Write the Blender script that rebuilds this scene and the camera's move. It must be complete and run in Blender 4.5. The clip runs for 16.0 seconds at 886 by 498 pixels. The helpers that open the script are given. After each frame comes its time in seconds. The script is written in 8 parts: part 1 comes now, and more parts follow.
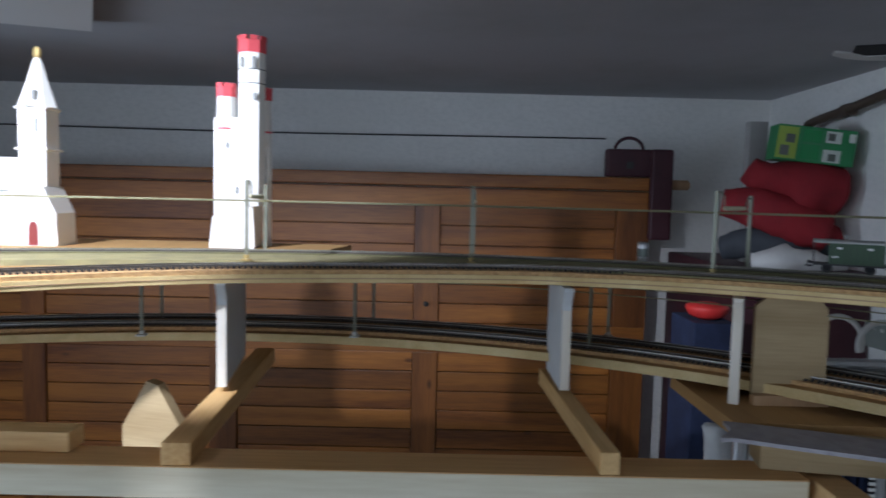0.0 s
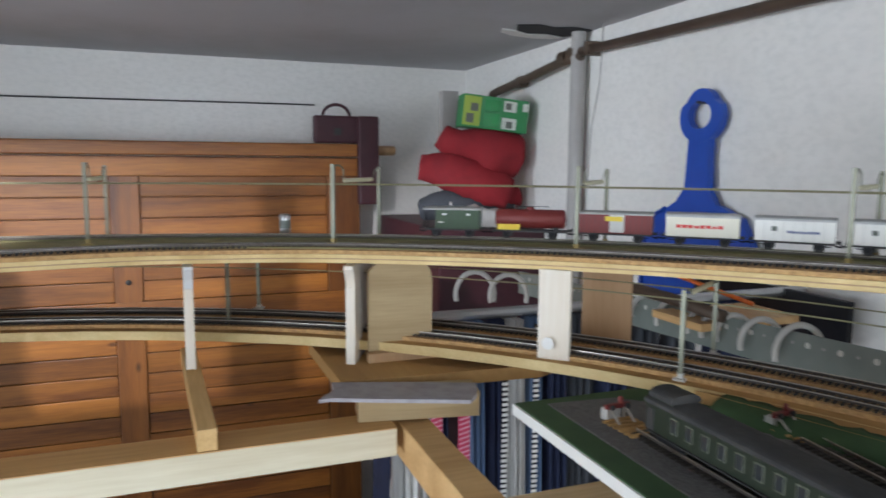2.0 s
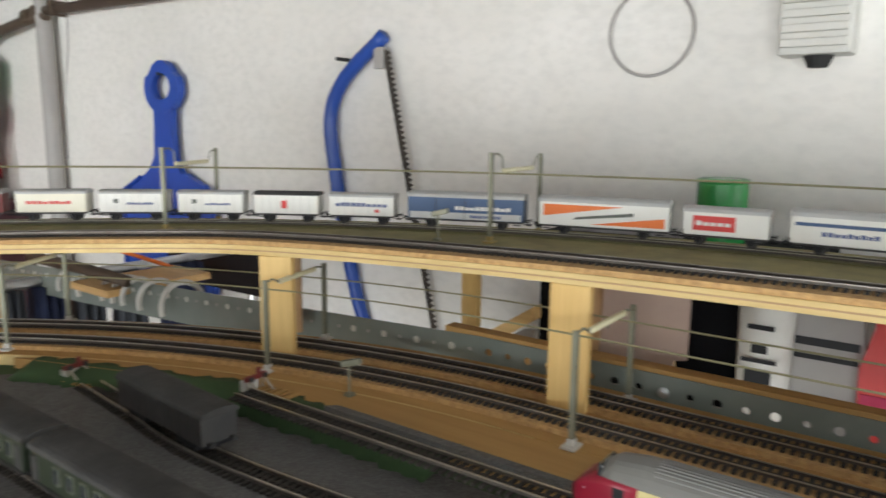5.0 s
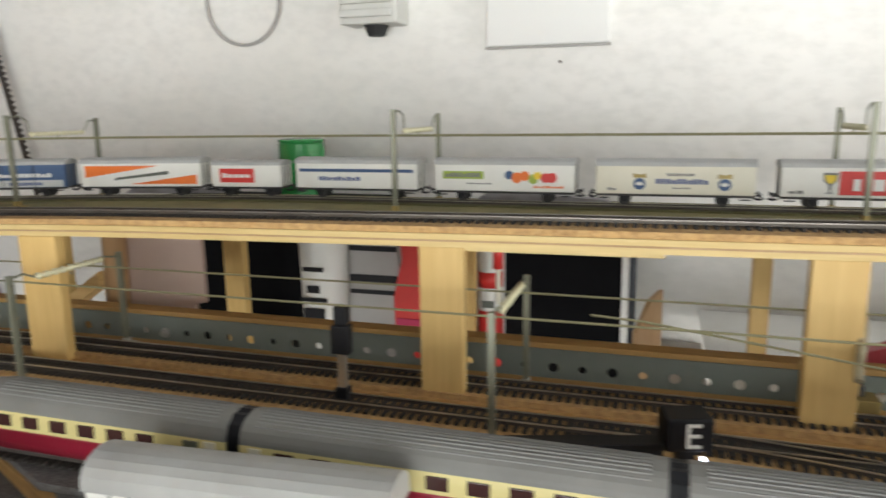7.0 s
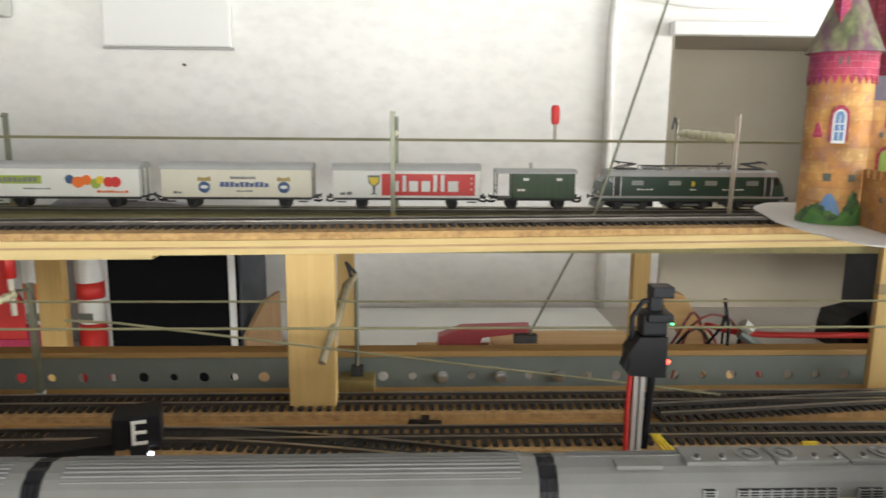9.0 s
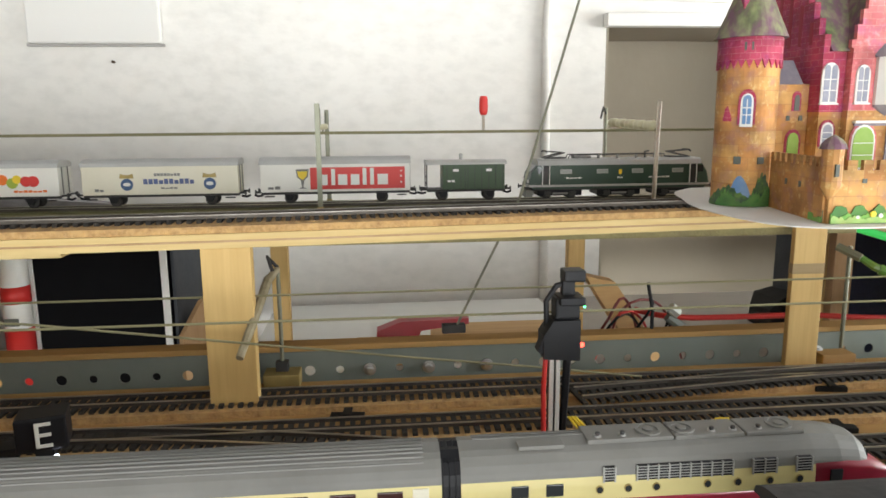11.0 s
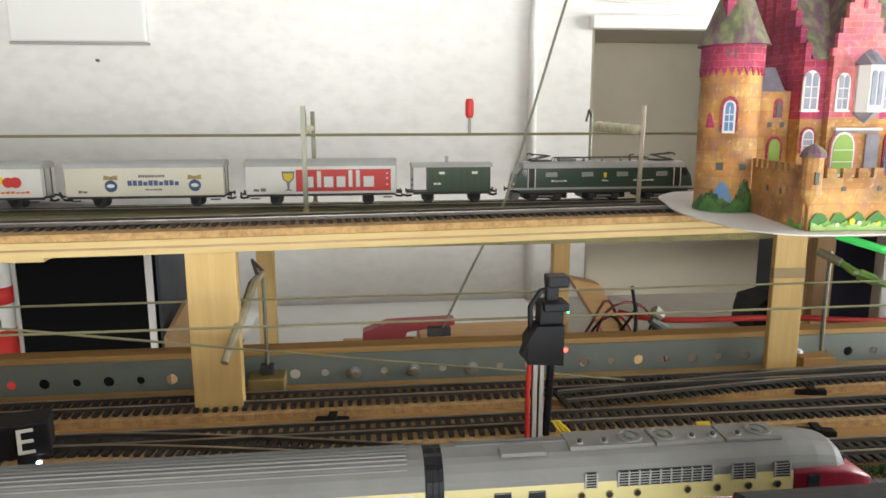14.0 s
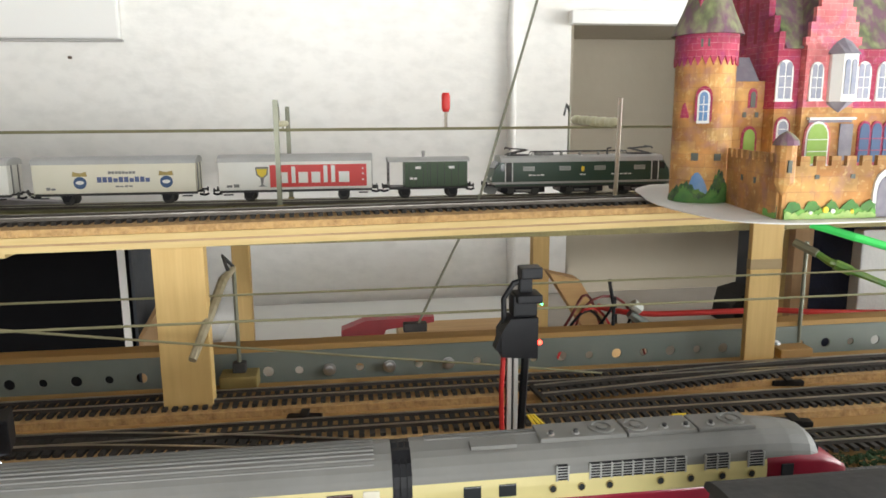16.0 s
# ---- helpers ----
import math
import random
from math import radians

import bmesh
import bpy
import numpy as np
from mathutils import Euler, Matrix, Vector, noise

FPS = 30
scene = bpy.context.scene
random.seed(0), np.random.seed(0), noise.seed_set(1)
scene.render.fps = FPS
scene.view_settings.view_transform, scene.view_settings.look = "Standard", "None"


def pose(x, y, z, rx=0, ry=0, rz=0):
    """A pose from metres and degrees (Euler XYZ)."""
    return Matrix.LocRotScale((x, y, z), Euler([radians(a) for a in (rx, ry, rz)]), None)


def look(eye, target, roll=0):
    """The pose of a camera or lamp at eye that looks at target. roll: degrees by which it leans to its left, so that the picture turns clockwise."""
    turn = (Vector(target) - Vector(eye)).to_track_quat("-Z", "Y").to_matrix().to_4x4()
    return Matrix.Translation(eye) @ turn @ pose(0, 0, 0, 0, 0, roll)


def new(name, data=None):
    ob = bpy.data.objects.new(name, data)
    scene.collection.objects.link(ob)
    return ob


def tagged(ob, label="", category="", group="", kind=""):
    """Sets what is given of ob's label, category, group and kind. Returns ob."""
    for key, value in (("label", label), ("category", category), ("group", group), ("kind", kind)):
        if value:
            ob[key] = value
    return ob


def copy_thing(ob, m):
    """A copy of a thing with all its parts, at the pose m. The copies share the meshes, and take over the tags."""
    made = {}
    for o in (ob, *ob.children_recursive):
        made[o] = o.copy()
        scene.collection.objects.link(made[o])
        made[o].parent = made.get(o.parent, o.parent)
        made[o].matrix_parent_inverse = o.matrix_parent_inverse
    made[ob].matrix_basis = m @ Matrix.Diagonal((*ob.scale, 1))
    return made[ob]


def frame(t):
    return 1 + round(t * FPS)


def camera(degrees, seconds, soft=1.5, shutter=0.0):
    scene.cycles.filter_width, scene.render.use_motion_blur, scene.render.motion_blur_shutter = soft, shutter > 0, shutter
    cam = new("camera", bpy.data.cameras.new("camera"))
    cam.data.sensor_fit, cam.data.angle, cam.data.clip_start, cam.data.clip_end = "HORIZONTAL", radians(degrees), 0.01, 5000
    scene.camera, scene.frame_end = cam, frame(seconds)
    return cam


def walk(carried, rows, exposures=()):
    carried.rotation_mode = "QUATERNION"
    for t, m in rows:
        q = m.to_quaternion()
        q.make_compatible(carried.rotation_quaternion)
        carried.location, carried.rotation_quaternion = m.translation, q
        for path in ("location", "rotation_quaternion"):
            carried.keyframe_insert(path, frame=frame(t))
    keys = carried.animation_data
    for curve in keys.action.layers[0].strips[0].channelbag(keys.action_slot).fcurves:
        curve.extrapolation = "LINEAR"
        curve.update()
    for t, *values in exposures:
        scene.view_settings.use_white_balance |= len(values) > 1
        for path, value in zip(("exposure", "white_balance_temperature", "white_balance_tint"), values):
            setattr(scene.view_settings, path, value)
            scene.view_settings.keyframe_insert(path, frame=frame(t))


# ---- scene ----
cam = camera(64.4, 16.0, 1.6, 0.5)
PATH = [
    (0, (0.005, 0.083, 1.664), (0.015, 2.077, 1.515), 1.4),
    (0.5, (0.056, 0.09, 1.668), (0.223, 2.075, 1.492), 1.1),
    (1, (0.088, 0.086, 1.671), (0.426, 2.048, 1.479), 1.2),
    (1.5, (0.122, 0.07, 1.678), (0.632, 1.993, 1.473), 1.0),
    (2, (0.155, 0.046, 1.68), (0.852, 1.905, 1.44), 0.4),
    (2.5, (0.178, 0.017, 1.691), (1.022, 1.811, 1.427), 0.4),
    (3, (0.215, -0.026, 1.698), (1.216, 1.682, 1.418), 0.7),
    (3.5, (0.248, -0.085, 1.704), (1.412, 1.515, 1.41), 0.7),
    (4, (0.271, -0.135, 1.705), (1.599, 1.327, 1.394), 1.0),
    (4.2, (0.276, -0.152, 1.705), (1.658, 1.258, 1.385), 1.0),
    (6.3, (0.376, -0.361, 1.686), (2.178, 0.432, 1.335), -0.5),
    (6.5, (0.379, -0.404, 1.681), (2.192, 0.362, 1.321), -0.6),
    (7, (0.38, -0.472, 1.674), (2.253, 0.117, 1.297), -0.8),
    (7.5, (0.387, -0.529, 1.673), (2.304, -0.104, 1.293), -1.0),
    (8, (0.384, -0.587, 1.679), (2.335, -0.346, 1.312), -0.9),
    (8.5, (0.39, -0.628, 1.674), (2.356, -0.553, 1.315), -0.5),
    (9, (0.391, -0.658, 1.67), (2.357, -0.737, 1.313), 0.5),
    (9.5, (0.389, -0.674, 1.666), (2.351, -0.844, 1.316), 0.5),
    (9.7, (0.386, -0.683, 1.669), (2.345, -0.863, 1.303), -0.2),
    (12, (0.397, -0.689, 1.661), (2.354, -0.876, 1.298), -0.5),
    (12.5, (0.401, -0.688, 1.663), (2.358, -0.874, 1.295), -0.5),
    (13, (0.396, -0.684, 1.665), (2.352, -0.884, 1.297), -0.0),
    (13.5, (0.391, -0.687, 1.668), (2.346, -0.901, 1.302), 0.2),
    (14, (0.388, -0.69, 1.67), (2.341, -0.912, 1.298), -0.1),
    (14.5, (0.386, -0.693, 1.67), (2.338, -0.932, 1.301), -0.2),
    (15, (0.384, -0.695, 1.669), (2.334, -0.948, 1.304), -0.2),
    (15.5, (0.387, -0.702, 1.668), (2.336, -0.963, 1.302), -0.3),
    (16, (0.393, -0.7, 1.663), (2.341, -0.96, 1.294), -0.4),
]
walk(cam, [(t, look(e, g, r)) for t, e, g, r in PATH], exposures=[(0, -1.4, 5400, 12), (0.6, -0.72, 5550, 13), (1.5, -0.05, 5900, 13), (2.5, 0.15, 6200, 13), (4.2, 0.48, 6700, 12), (6.5, 0.5, 6900, 12), (8.0, 0.5, 7000, 12), (16, 0.52, 6950, 12)])

# ---- light ----
world = bpy.data.worlds.new("world")
scene.world = world
world.use_nodes = True
wn = world.node_tree
sky = wn.nodes.new("ShaderNodeTexSky")
sky.sky_type = "NISHITA"
sky.sun_disc = False
sky.sun_elevation = radians(6.2)
sky.sun_rotation = radians(246)
wn.links.new(sky.outputs[0], wn.nodes["Background"].inputs[0])
wn.nodes["Background"].inputs[1].default_value = 0.12

sun = new("sun", bpy.data.lights.new("sun", "SUN"))
sun.data.energy = 4.0
sun.data.angle = radians(0.5)
sun.data.color = (1.0, 0.95, 0.86)
sun.matrix_world = look((-4, 0, 2.4), (-4 + 1.0, 0.45, 2.4 - 0.12))


def area(name, eye, target, w, h, watts, colour):
    lamp = new(name, bpy.data.lights.new(name, "AREA"))
    lamp.data.shape = "RECTANGLE"
    lamp.data.size, lamp.data.size_y = w, h
    lamp.data.energy = watts
    lamp.data.color = colour
    lamp.matrix_world = look(eye, target)
    return lamp


# daylight of the open garage door behind the camera;
# unseen lamps added in a south and a high west window, and beside the card church
area("door_daylight", (-2.52, -0.95, 1.15), (1.4, -0.65, 1.50), 3.2, 1.7, 96, (0.87, 0.95, 1.0))
# added fills: south for the wall's gradient, west for the dark corner
area("south_fill", (0.55, -2.55, 1.52), (1.1, -0.4, 1.65), 1.1, 0.9, 44, (0.87, 0.95, 1.0))
area("west_fill", (-2.55, 1.90, 1.74), (1.10, 2.15, 1.80), 0.46, 0.46, 5.0, (0.87, 0.95, 1.0)).data.spread = radians(56)
# added out of view to overexpose the card church and tower
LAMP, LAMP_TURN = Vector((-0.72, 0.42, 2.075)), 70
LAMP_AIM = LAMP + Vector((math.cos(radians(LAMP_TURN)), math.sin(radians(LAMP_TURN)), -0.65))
area("church_fill_light", LAMP, LAMP_AIM, 0.03, 0.03, 58, (1.0, 0.98, 0.97))


# ---- materials ----
def material(name, base, rough=0.6, metal=0.0, spots=None, scale=12.0, amount=0.5, bump=0.0, bump_scale=60.0,
             grain=None, random=0.0, spec=0.5, stretch=(1, 1, 1), coat=0.0):
    """A surface with a second colour in soft spots, a fine grain, a relief and a shift from piece to piece."""
    m = bpy.data.materials.new(name)
    m.use_nodes = True
    t = m.node_tree
    n, l = t.nodes, t.links
    b = n["Principled BSDF"]
    b.inputs["Roughness"].default_value = rough
    b.inputs["Metallic"].default_value = metal
    b.inputs["Specular IOR Level"].default_value = spec
    b.inputs["Coat Weight"].default_value = coat
    co = n.new("ShaderNodeTexCoord")
    mp = n.new("ShaderNodeMapping")
    mp.inputs["Scale"].default_value = stretch
    l.new(co.outputs["Object"], mp.inputs[0])
    rgb = n.new("ShaderNodeRGB")
    rgb.outputs[0].default_value = (*base, 1)
    out = rgb.outputs[0]

    def blend(fac, colour, mode="MIX"):
        nonlocal out
        x = n.new("ShaderNodeMix")
        x.data_type, x.blend_type = "RGBA", mode
        l.new(fac, x.inputs[0])
        l.new(out, x.inputs[6])
        x.inputs[7].default_value = (*colour, 1)
        out = x.outputs[2]

    if spots:
        big = n.new("ShaderNodeTexNoise")
        big.inputs["Scale"].default_value = scale
        big.inputs["Detail"].default_value = 5
        big.inputs["Roughness"].default_value = 0.62
        l.new(mp.outputs[0], big.inputs[0])
        r = n.new("ShaderNodeMapRange")
        r.inputs[1].default_value, r.inputs[2].default_value = 0.40, 0.68
        r.inputs[4].default_value = amount
        l.new(big.outputs[0], r.inputs[0])
        blend(r.outputs[0], spots)
    if grain:
        fine = n.new("ShaderNodeTexNoise")
        fine.inputs["Scale"].default_value = bump_scale
        fine.inputs["Detail"].default_value = 3
        l.new(mp.outputs[0], fine.inputs[0])
        r = n.new("ShaderNodeMapRange")
        r.inputs[1].default_value, r.inputs[2].default_value = 0.42, 0.72
        r.inputs[4].default_value = 0.6
        l.new(fine.outputs[0], r.inputs[0])
        blend(r.outputs[0], grain)
    if random:
        info = n.new("ShaderNodeObjectInfo")
        r = n.new("ShaderNodeMapRange")
        r.inputs[3].default_value, r.inputs[4].default_value = 1 - random, 1 + random
        l.new(info.outputs["Random"], r.inputs[0])
        hsv = n.new("ShaderNodeHueSaturation")
        l.new(r.outputs[0], hsv.inputs["Value"])
        l.new(out, hsv.inputs["Color"])
        out = hsv.outputs[0]
    l.new(out, b.inputs["Base Color"])
    if bump:
        fine = n.new("ShaderNodeTexNoise")
        fine.inputs["Scale"].default_value = bump_scale
        fine.inputs["Detail"].default_value = 4
        l.new(mp.outputs[0], fine.inputs[0])
        bp = n.new("ShaderNodeBump")
        bp.inputs["Strength"].default_value = bump
        bp.inputs["Distance"].default_value = 0.002
        l.new(fine.outputs[0], bp.inputs["Height"])
        l.new(bp.outputs[0], b.inputs["Normal"])
        rr = n.new("ShaderNodeMapRange")
        rr.inputs[3].default_value, rr.inputs[4].default_value = max(0.05, rough - 0.12), min(1, rough + 0.12)
        l.new(fine.outputs[0], rr.inputs[0])
        l.new(rr.outputs[0], b.inputs["Roughness"])
    return m


def wood(name, light, dark, axis=0, ring=14.0, rough=0.55, random=0.06, knots=True):
    """Sawn wood: long fibres along one axis, darker rings and a few knots."""
    m = bpy.data.materials.new(name)
    m.use_nodes = True
    t = m.node_tree
    n, l = t.nodes, t.links
    b = n["Principled BSDF"]
    b.inputs["Roughness"].default_value = rough
    co = n.new("ShaderNodeTexCoord")
    mp = n.new("ShaderNodeMapping")
    s = [1.0, 1.0, 1.0]
    s[axis] = 0.07
    mp.inputs["Scale"].default_value = s
    l.new(co.outputs["Object"], mp.inputs[0])
    info = n.new("ShaderNodeObjectInfo")
    sh = n.new("ShaderNodeVectorMath")
    sh.operation = "SCALE"
    sh.inputs[0].default_value = (1.7, 2.3, 3.1)
    l.new(info.outputs["Random"], sh.inputs["Scale"])
    ad = n.new("ShaderNodeVectorMath")
    l.new(mp.outputs[0], ad.inputs[0])
    l.new(sh.outputs[0], ad.inputs[1])
    a = n.new("ShaderNodeTexNoise")
    a.inputs["Scale"].default_value = ring
    a.inputs["Detail"].default_value = 3
    a.inputs["Distortion"].default_value = 0.6
    l.new(ad.outputs[0], a.inputs[0])
    f = n.new("ShaderNodeTexNoise")
    f.inputs["Scale"].default_value = ring * 14
    f.inputs["Detail"].default_value = 3
    l.new(ad.outputs[0], f.inputs[0])
    mixf = n.new("ShaderNodeMath")
    mixf.operation = "MULTIPLY_ADD"
    l.new(f.outputs[0], mixf.inputs[0])
    mixf.inputs[1].default_value = 0.45
    l.new(a.outputs[0], mixf.inputs[2])
    ramp = n.new("ShaderNodeValToRGB")
    ramp.color_ramp.elements[0].position, ramp.color_ramp.elements[1].position = 0.48, 0.98
    ramp.color_ramp.elements[0].color = (*light, 1)
    ramp.color_ramp.elements[1].color = (*dark, 1)
    l.new(mixf.outputs[0], ramp.inputs[0])
    out = ramp.outputs[0]
    if knots:
        v = n.new("ShaderNodeTexVoronoi")
        v.inputs["Scale"].default_value = 5.5
        k = n.new("ShaderNodeMapping")
        ks = [1.0, 1.0, 1.0]
        ks[axis] = 0.45
        k.inputs["Scale"].default_value = ks
        l.new(co.outputs["Object"], k.inputs[0])
        ad2 = n.new("ShaderNodeVectorMath")
        l.new(k.outputs[0], ad2.inputs[0])
        l.new(sh.outputs[0], ad2.inputs[1])
        l.new(ad2.outputs[0], v.inputs[0])
        r = n.new("ShaderNodeMapRange")
        r.inputs[1].default_value, r.inputs[2].default_value = 0.03, 0.07
        r.inputs[3].default_value, r.inputs[4].default_value = 0.75, 0.0
        l.new(v.outputs["Distance"], r.inputs[0])
        x = n.new("ShaderNodeMix")
        x.data_type = "RGBA"
        l.new(r.outputs[0], x.inputs[0])
        l.new(out, x.inputs[6])
        x.inputs[7].default_value = (dark[0] * 0.35, dark[1] * 0.3, dark[2] * 0.3, 1)
        out = x.outputs[2]
    r = n.new("ShaderNodeMapRange")
    r.inputs[3].default_value, r.inputs[4].default_value = 1 - random, 1 + random
    l.new(info.outputs["Random"], r.inputs[0])
    hsv = n.new("ShaderNodeHueSaturation")
    l.new(r.outputs[0], hsv.inputs["Value"])
    l.new(out, hsv.inputs["Color"])
    l.new(hsv.outputs[0], b.inputs["Base Color"])
    bp = n.new("ShaderNodeBump")
    bp.inputs["Strength"].default_value = 0.25
    bp.inputs["Distance"].default_value = 0.001
    l.new(f.outputs[0], bp.inputs["Height"])
    l.new(bp.outputs[0], b.inputs["Normal"])
    return m


def glowing(name, colour, strength):
    m = bpy.data.materials.new(name)
    m.use_nodes = True
    b = m.node_tree.nodes["Principled BSDF"]
    b.inputs["Base Color"].default_value = (*colour, 1)
    b.inputs["Emission Color"].default_value = (*colour, 1)
    b.inputs["Emission Strength"].default_value = strength
    return m


def glass(name, tint=(1, 1, 1), rough=0.02):
    m = bpy.data.materials.new(name)
    m.use_nodes = True
    b = m.node_tree.nodes["Principled BSDF"]
    b.inputs["Base Color"].default_value = (*tint, 1)
    b.inputs["Roughness"].default_value = rough
    b.inputs["Transmission Weight"].default_value = 1.0
    return m


M = {}
M["wall"] = material("wall_paint", (0.83, 0.81, 0.77), 0.55, spots=(0.74, 0.715, 0.665), scale=1.7, amount=0.75, bump=0.35, bump_scale=38, grain=(0.70, 0.685, 0.645), stretch=(1, 1, 1.8))
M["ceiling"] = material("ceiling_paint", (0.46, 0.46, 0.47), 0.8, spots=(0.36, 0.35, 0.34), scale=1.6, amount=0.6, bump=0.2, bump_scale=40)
# dark grey for unseen walls, chosen to hold down the bounced light
M["concrete"] = material("dark_unseen_wall", (0.30, 0.29, 0.27), 0.85, spots=(0.22, 0.21, 0.20), scale=2.5, amount=0.7, bump=0.3, bump_scale=30)
M["floor"] = material("concrete_floor", (0.17, 0.16, 0.15), 0.85, spots=(0.11, 0.105, 0.10), scale=5, bump=0.3)
M["pine_x"] = wood("cupboard_pine_x", (0.40, 0.150, 0.022), (0.13, 0.038, 0.007), 0, 11, 0.42, 0.20)
M["pine_z"] = wood("cupboard_pine_z", (0.29, 0.105, 0.018), (0.095, 0.028, 0.006), 2, 11, 0.42, 0.15)
M["beam_x"] = wood("beam_pine_x", (0.74, 0.58, 0.34), (0.46, 0.28, 0.11), 0, 16, 0.6)
M["beam_stick"] = wood("stick_pine", (0.78, 0.54, 0.24), (0.48, 0.26, 0.08), 0, 18, 0.6)
# cross beam's daylit front, put into a paler wood colour
M["beam_pale"] = wood("beam_pale", (0.76, 0.70, 0.53), (0.56, 0.47, 0.30), 0, 15, 0.6)
M["beam_y"] = wood("beam_pine_y", (0.72, 0.47, 0.21), (0.46, 0.25, 0.09), 1, 16, 0.6)
# orange of the cross beam's top, where warm light is painted in
M["beam_y2"] = wood("warm_pine_top", (0.74, 0.46, 0.19), (0.50, 0.27, 0.09), 0, 15, 0.55)
M["post"] = wood("post_spruce", (0.76, 0.53, 0.215), (0.56, 0.35, 0.115), 2, 18, 0.6)
M["post_pale"] = wood("post_pale", (0.80, 0.75, 0.66), (0.70, 0.61, 0.48), 2, 16, 0.65)
M["ply_grey"] = material("painted_board", (0.62, 0.63, 0.62), 0.7, spots=(0.52, 0.52, 0.50), scale=14, bump=0.2)
M["ply_brown"] = wood("plywood_brown", (0.46, 0.34, 0.18), (0.32, 0.22, 0.10), 0, 26, 0.6, knots=False)
M["ply_rear"] = wood("plywood_reddish", (0.50, 0.32, 0.17), (0.38, 0.22, 0.10), 2, 20, 0.6, knots=False)
M["strip"] = wood("plywood_edge", (0.72, 0.56, 0.27), (0.54, 0.38, 0.15), 1, 22, 0.6, knots=False)
M["board"] = wood("particle_board", (0.52, 0.31, 0.11), (0.35, 0.19, 0.06), 1, 9, 0.75, knots=False)
M["cork"] = material("cork", (0.56, 0.345, 0.14), 0.9, spots=(0.27, 0.14, 0.055), scale=160, amount=0.8, bump=0.6, bump_scale=420, grain=(0.56, 0.36, 0.17))
M["sleeper"] = material("sleeper_plastic", (0.028, 0.024, 0.020), 0.75, spots=(0.060, 0.048, 0.038), scale=60, amount=0.6, random=0.2)
M["moss_mat"] = material("olive_ballast_mat", (0.19, 0.175, 0.075), 0.95, spots=(0.12, 0.11, 0.055), scale=70, amount=0.7, bump=0.4, bump_scale=500)
M["sleeper_old"] = material("dusty_sleeper", (0.15, 0.14, 0.075), 0.9, spots=(0.21, 0.19, 0.10), scale=40, amount=0.7, random=0.2)
M["bed_old"] = material("dusty_roadbed", (0.30, 0.26, 0.12), 0.95, spots=(0.20, 0.17, 0.09), scale=30, amount=0.8, bump=0.5, bump_scale=300)
M["rail"] = material("rail_metal", (0.64, 0.60, 0.53), 0.28, 0.8, spots=(0.50, 0.45, 0.38), scale=40, amount=0.6)
M["rail_side"] = material("rail_flank", (0.26, 0.235, 0.21), 0.38, 0.75, spots=(0.15, 0.125, 0.10), scale=40, amount=0.7)
M["rail_dull"] = material("worn_rail_head", (0.42, 0.40, 0.34), 0.4, 0.7, spots=(0.26, 0.24, 0.17), scale=40, amount=0.6)
M["insulator"] = material("pale_insulator", (0.66, 0.62, 0.42), 0.4, spots=(0.52, 0.48, 0.30), scale=60, amount=0.6)
M["crate_black"] = material("matt_black", (0.004, 0.004, 0.005), 0.8, spots=(0.007, 0.007, 0.008), scale=20, spec=0.12)
M["pinkish_board"] = material("pinkish_hardboard", (0.50, 0.37, 0.31), 0.75, spots=(0.43, 0.31, 0.25), scale=14, amount=0.6, bump=0.15)
M["rail_dark"] = material("dull_rail", (0.11, 0.095, 0.08), 0.5, 0.5, spots=(0.06, 0.048, 0.038), scale=40, amount=0.6)
M["mast"] = material("mast_metal", (0.24, 0.24, 0.18), 0.45, 0.4, spots=(0.16, 0.16, 0.11), scale=30, amount=0.5)
M["brass"] = material("brass", (0.40, 0.30, 0.11), 0.5, 0.4, spots=(0.26, 0.19, 0.07), scale=60)
M["wire"] = material("catenary_wire", (0.27, 0.25, 0.14), 0.45, 0.3, spots=(0.18, 0.16, 0.09), scale=30)
M["girder"] = material("grey_green_steel", (0.190, 0.220, 0.200), 0.5, 0.1, spots=(0.25, 0.27, 0.24), scale=18, amount=0.5, bump=0.1)
M["hole"] = material("dark_hole", (0.02, 0.02, 0.02), 0.8)
M["black"] = material("black_plastic", (0.008, 0.008, 0.010), 0.5, spots=(0.016, 0.016, 0.018), scale=40, spec=0.3)
M["dark"] = material("dark_metal", (0.035, 0.034, 0.034), 0.6, spots=(0.06, 0.055, 0.05), scale=60, amount=0.6)
M["white"] = material("white_plastic", (0.80, 0.79, 0.74), 0.45, spots=(0.72, 0.70, 0.64), scale=30, amount=0.5)
M["cream"] = material("cream_plastic", (0.77, 0.73, 0.60), 0.45, spots=(0.69, 0.65, 0.51), scale=30, amount=0.5)
M["yellow_cream"] = material("railcar_cream", (0.70, 0.60, 0.27), 0.4, spots=(0.60, 0.51, 0.22), scale=40, amount=0.4)
M["railcar_red"] = material("railcar_red", (0.30, 0.015, 0.035), 0.35, spots=(0.22, 0.012, 0.03), scale=40, amount=0.4)
M["roof_grey"] = material("roof_grey", (0.205, 0.20, 0.185), 0.55, spots=(0.155, 0.15, 0.135), scale=25, amount=0.6)
M["van_roof"] = material("van_roof", (0.46, 0.46, 0.445), 0.5, spots=(0.37, 0.365, 0.35), scale=25, amount=0.6)
M["roof_silver"] = material("roof_silver", (0.44, 0.44, 0.42), 0.45, 0.2, spots=(0.34, 0.33, 0.31), scale=25, amount=0.6)
M["loco_green"] = material("locomotive_green", (0.028, 0.062, 0.040), 0.4, spots=(0.04, 0.075, 0.05), scale=30, amount=0.5)
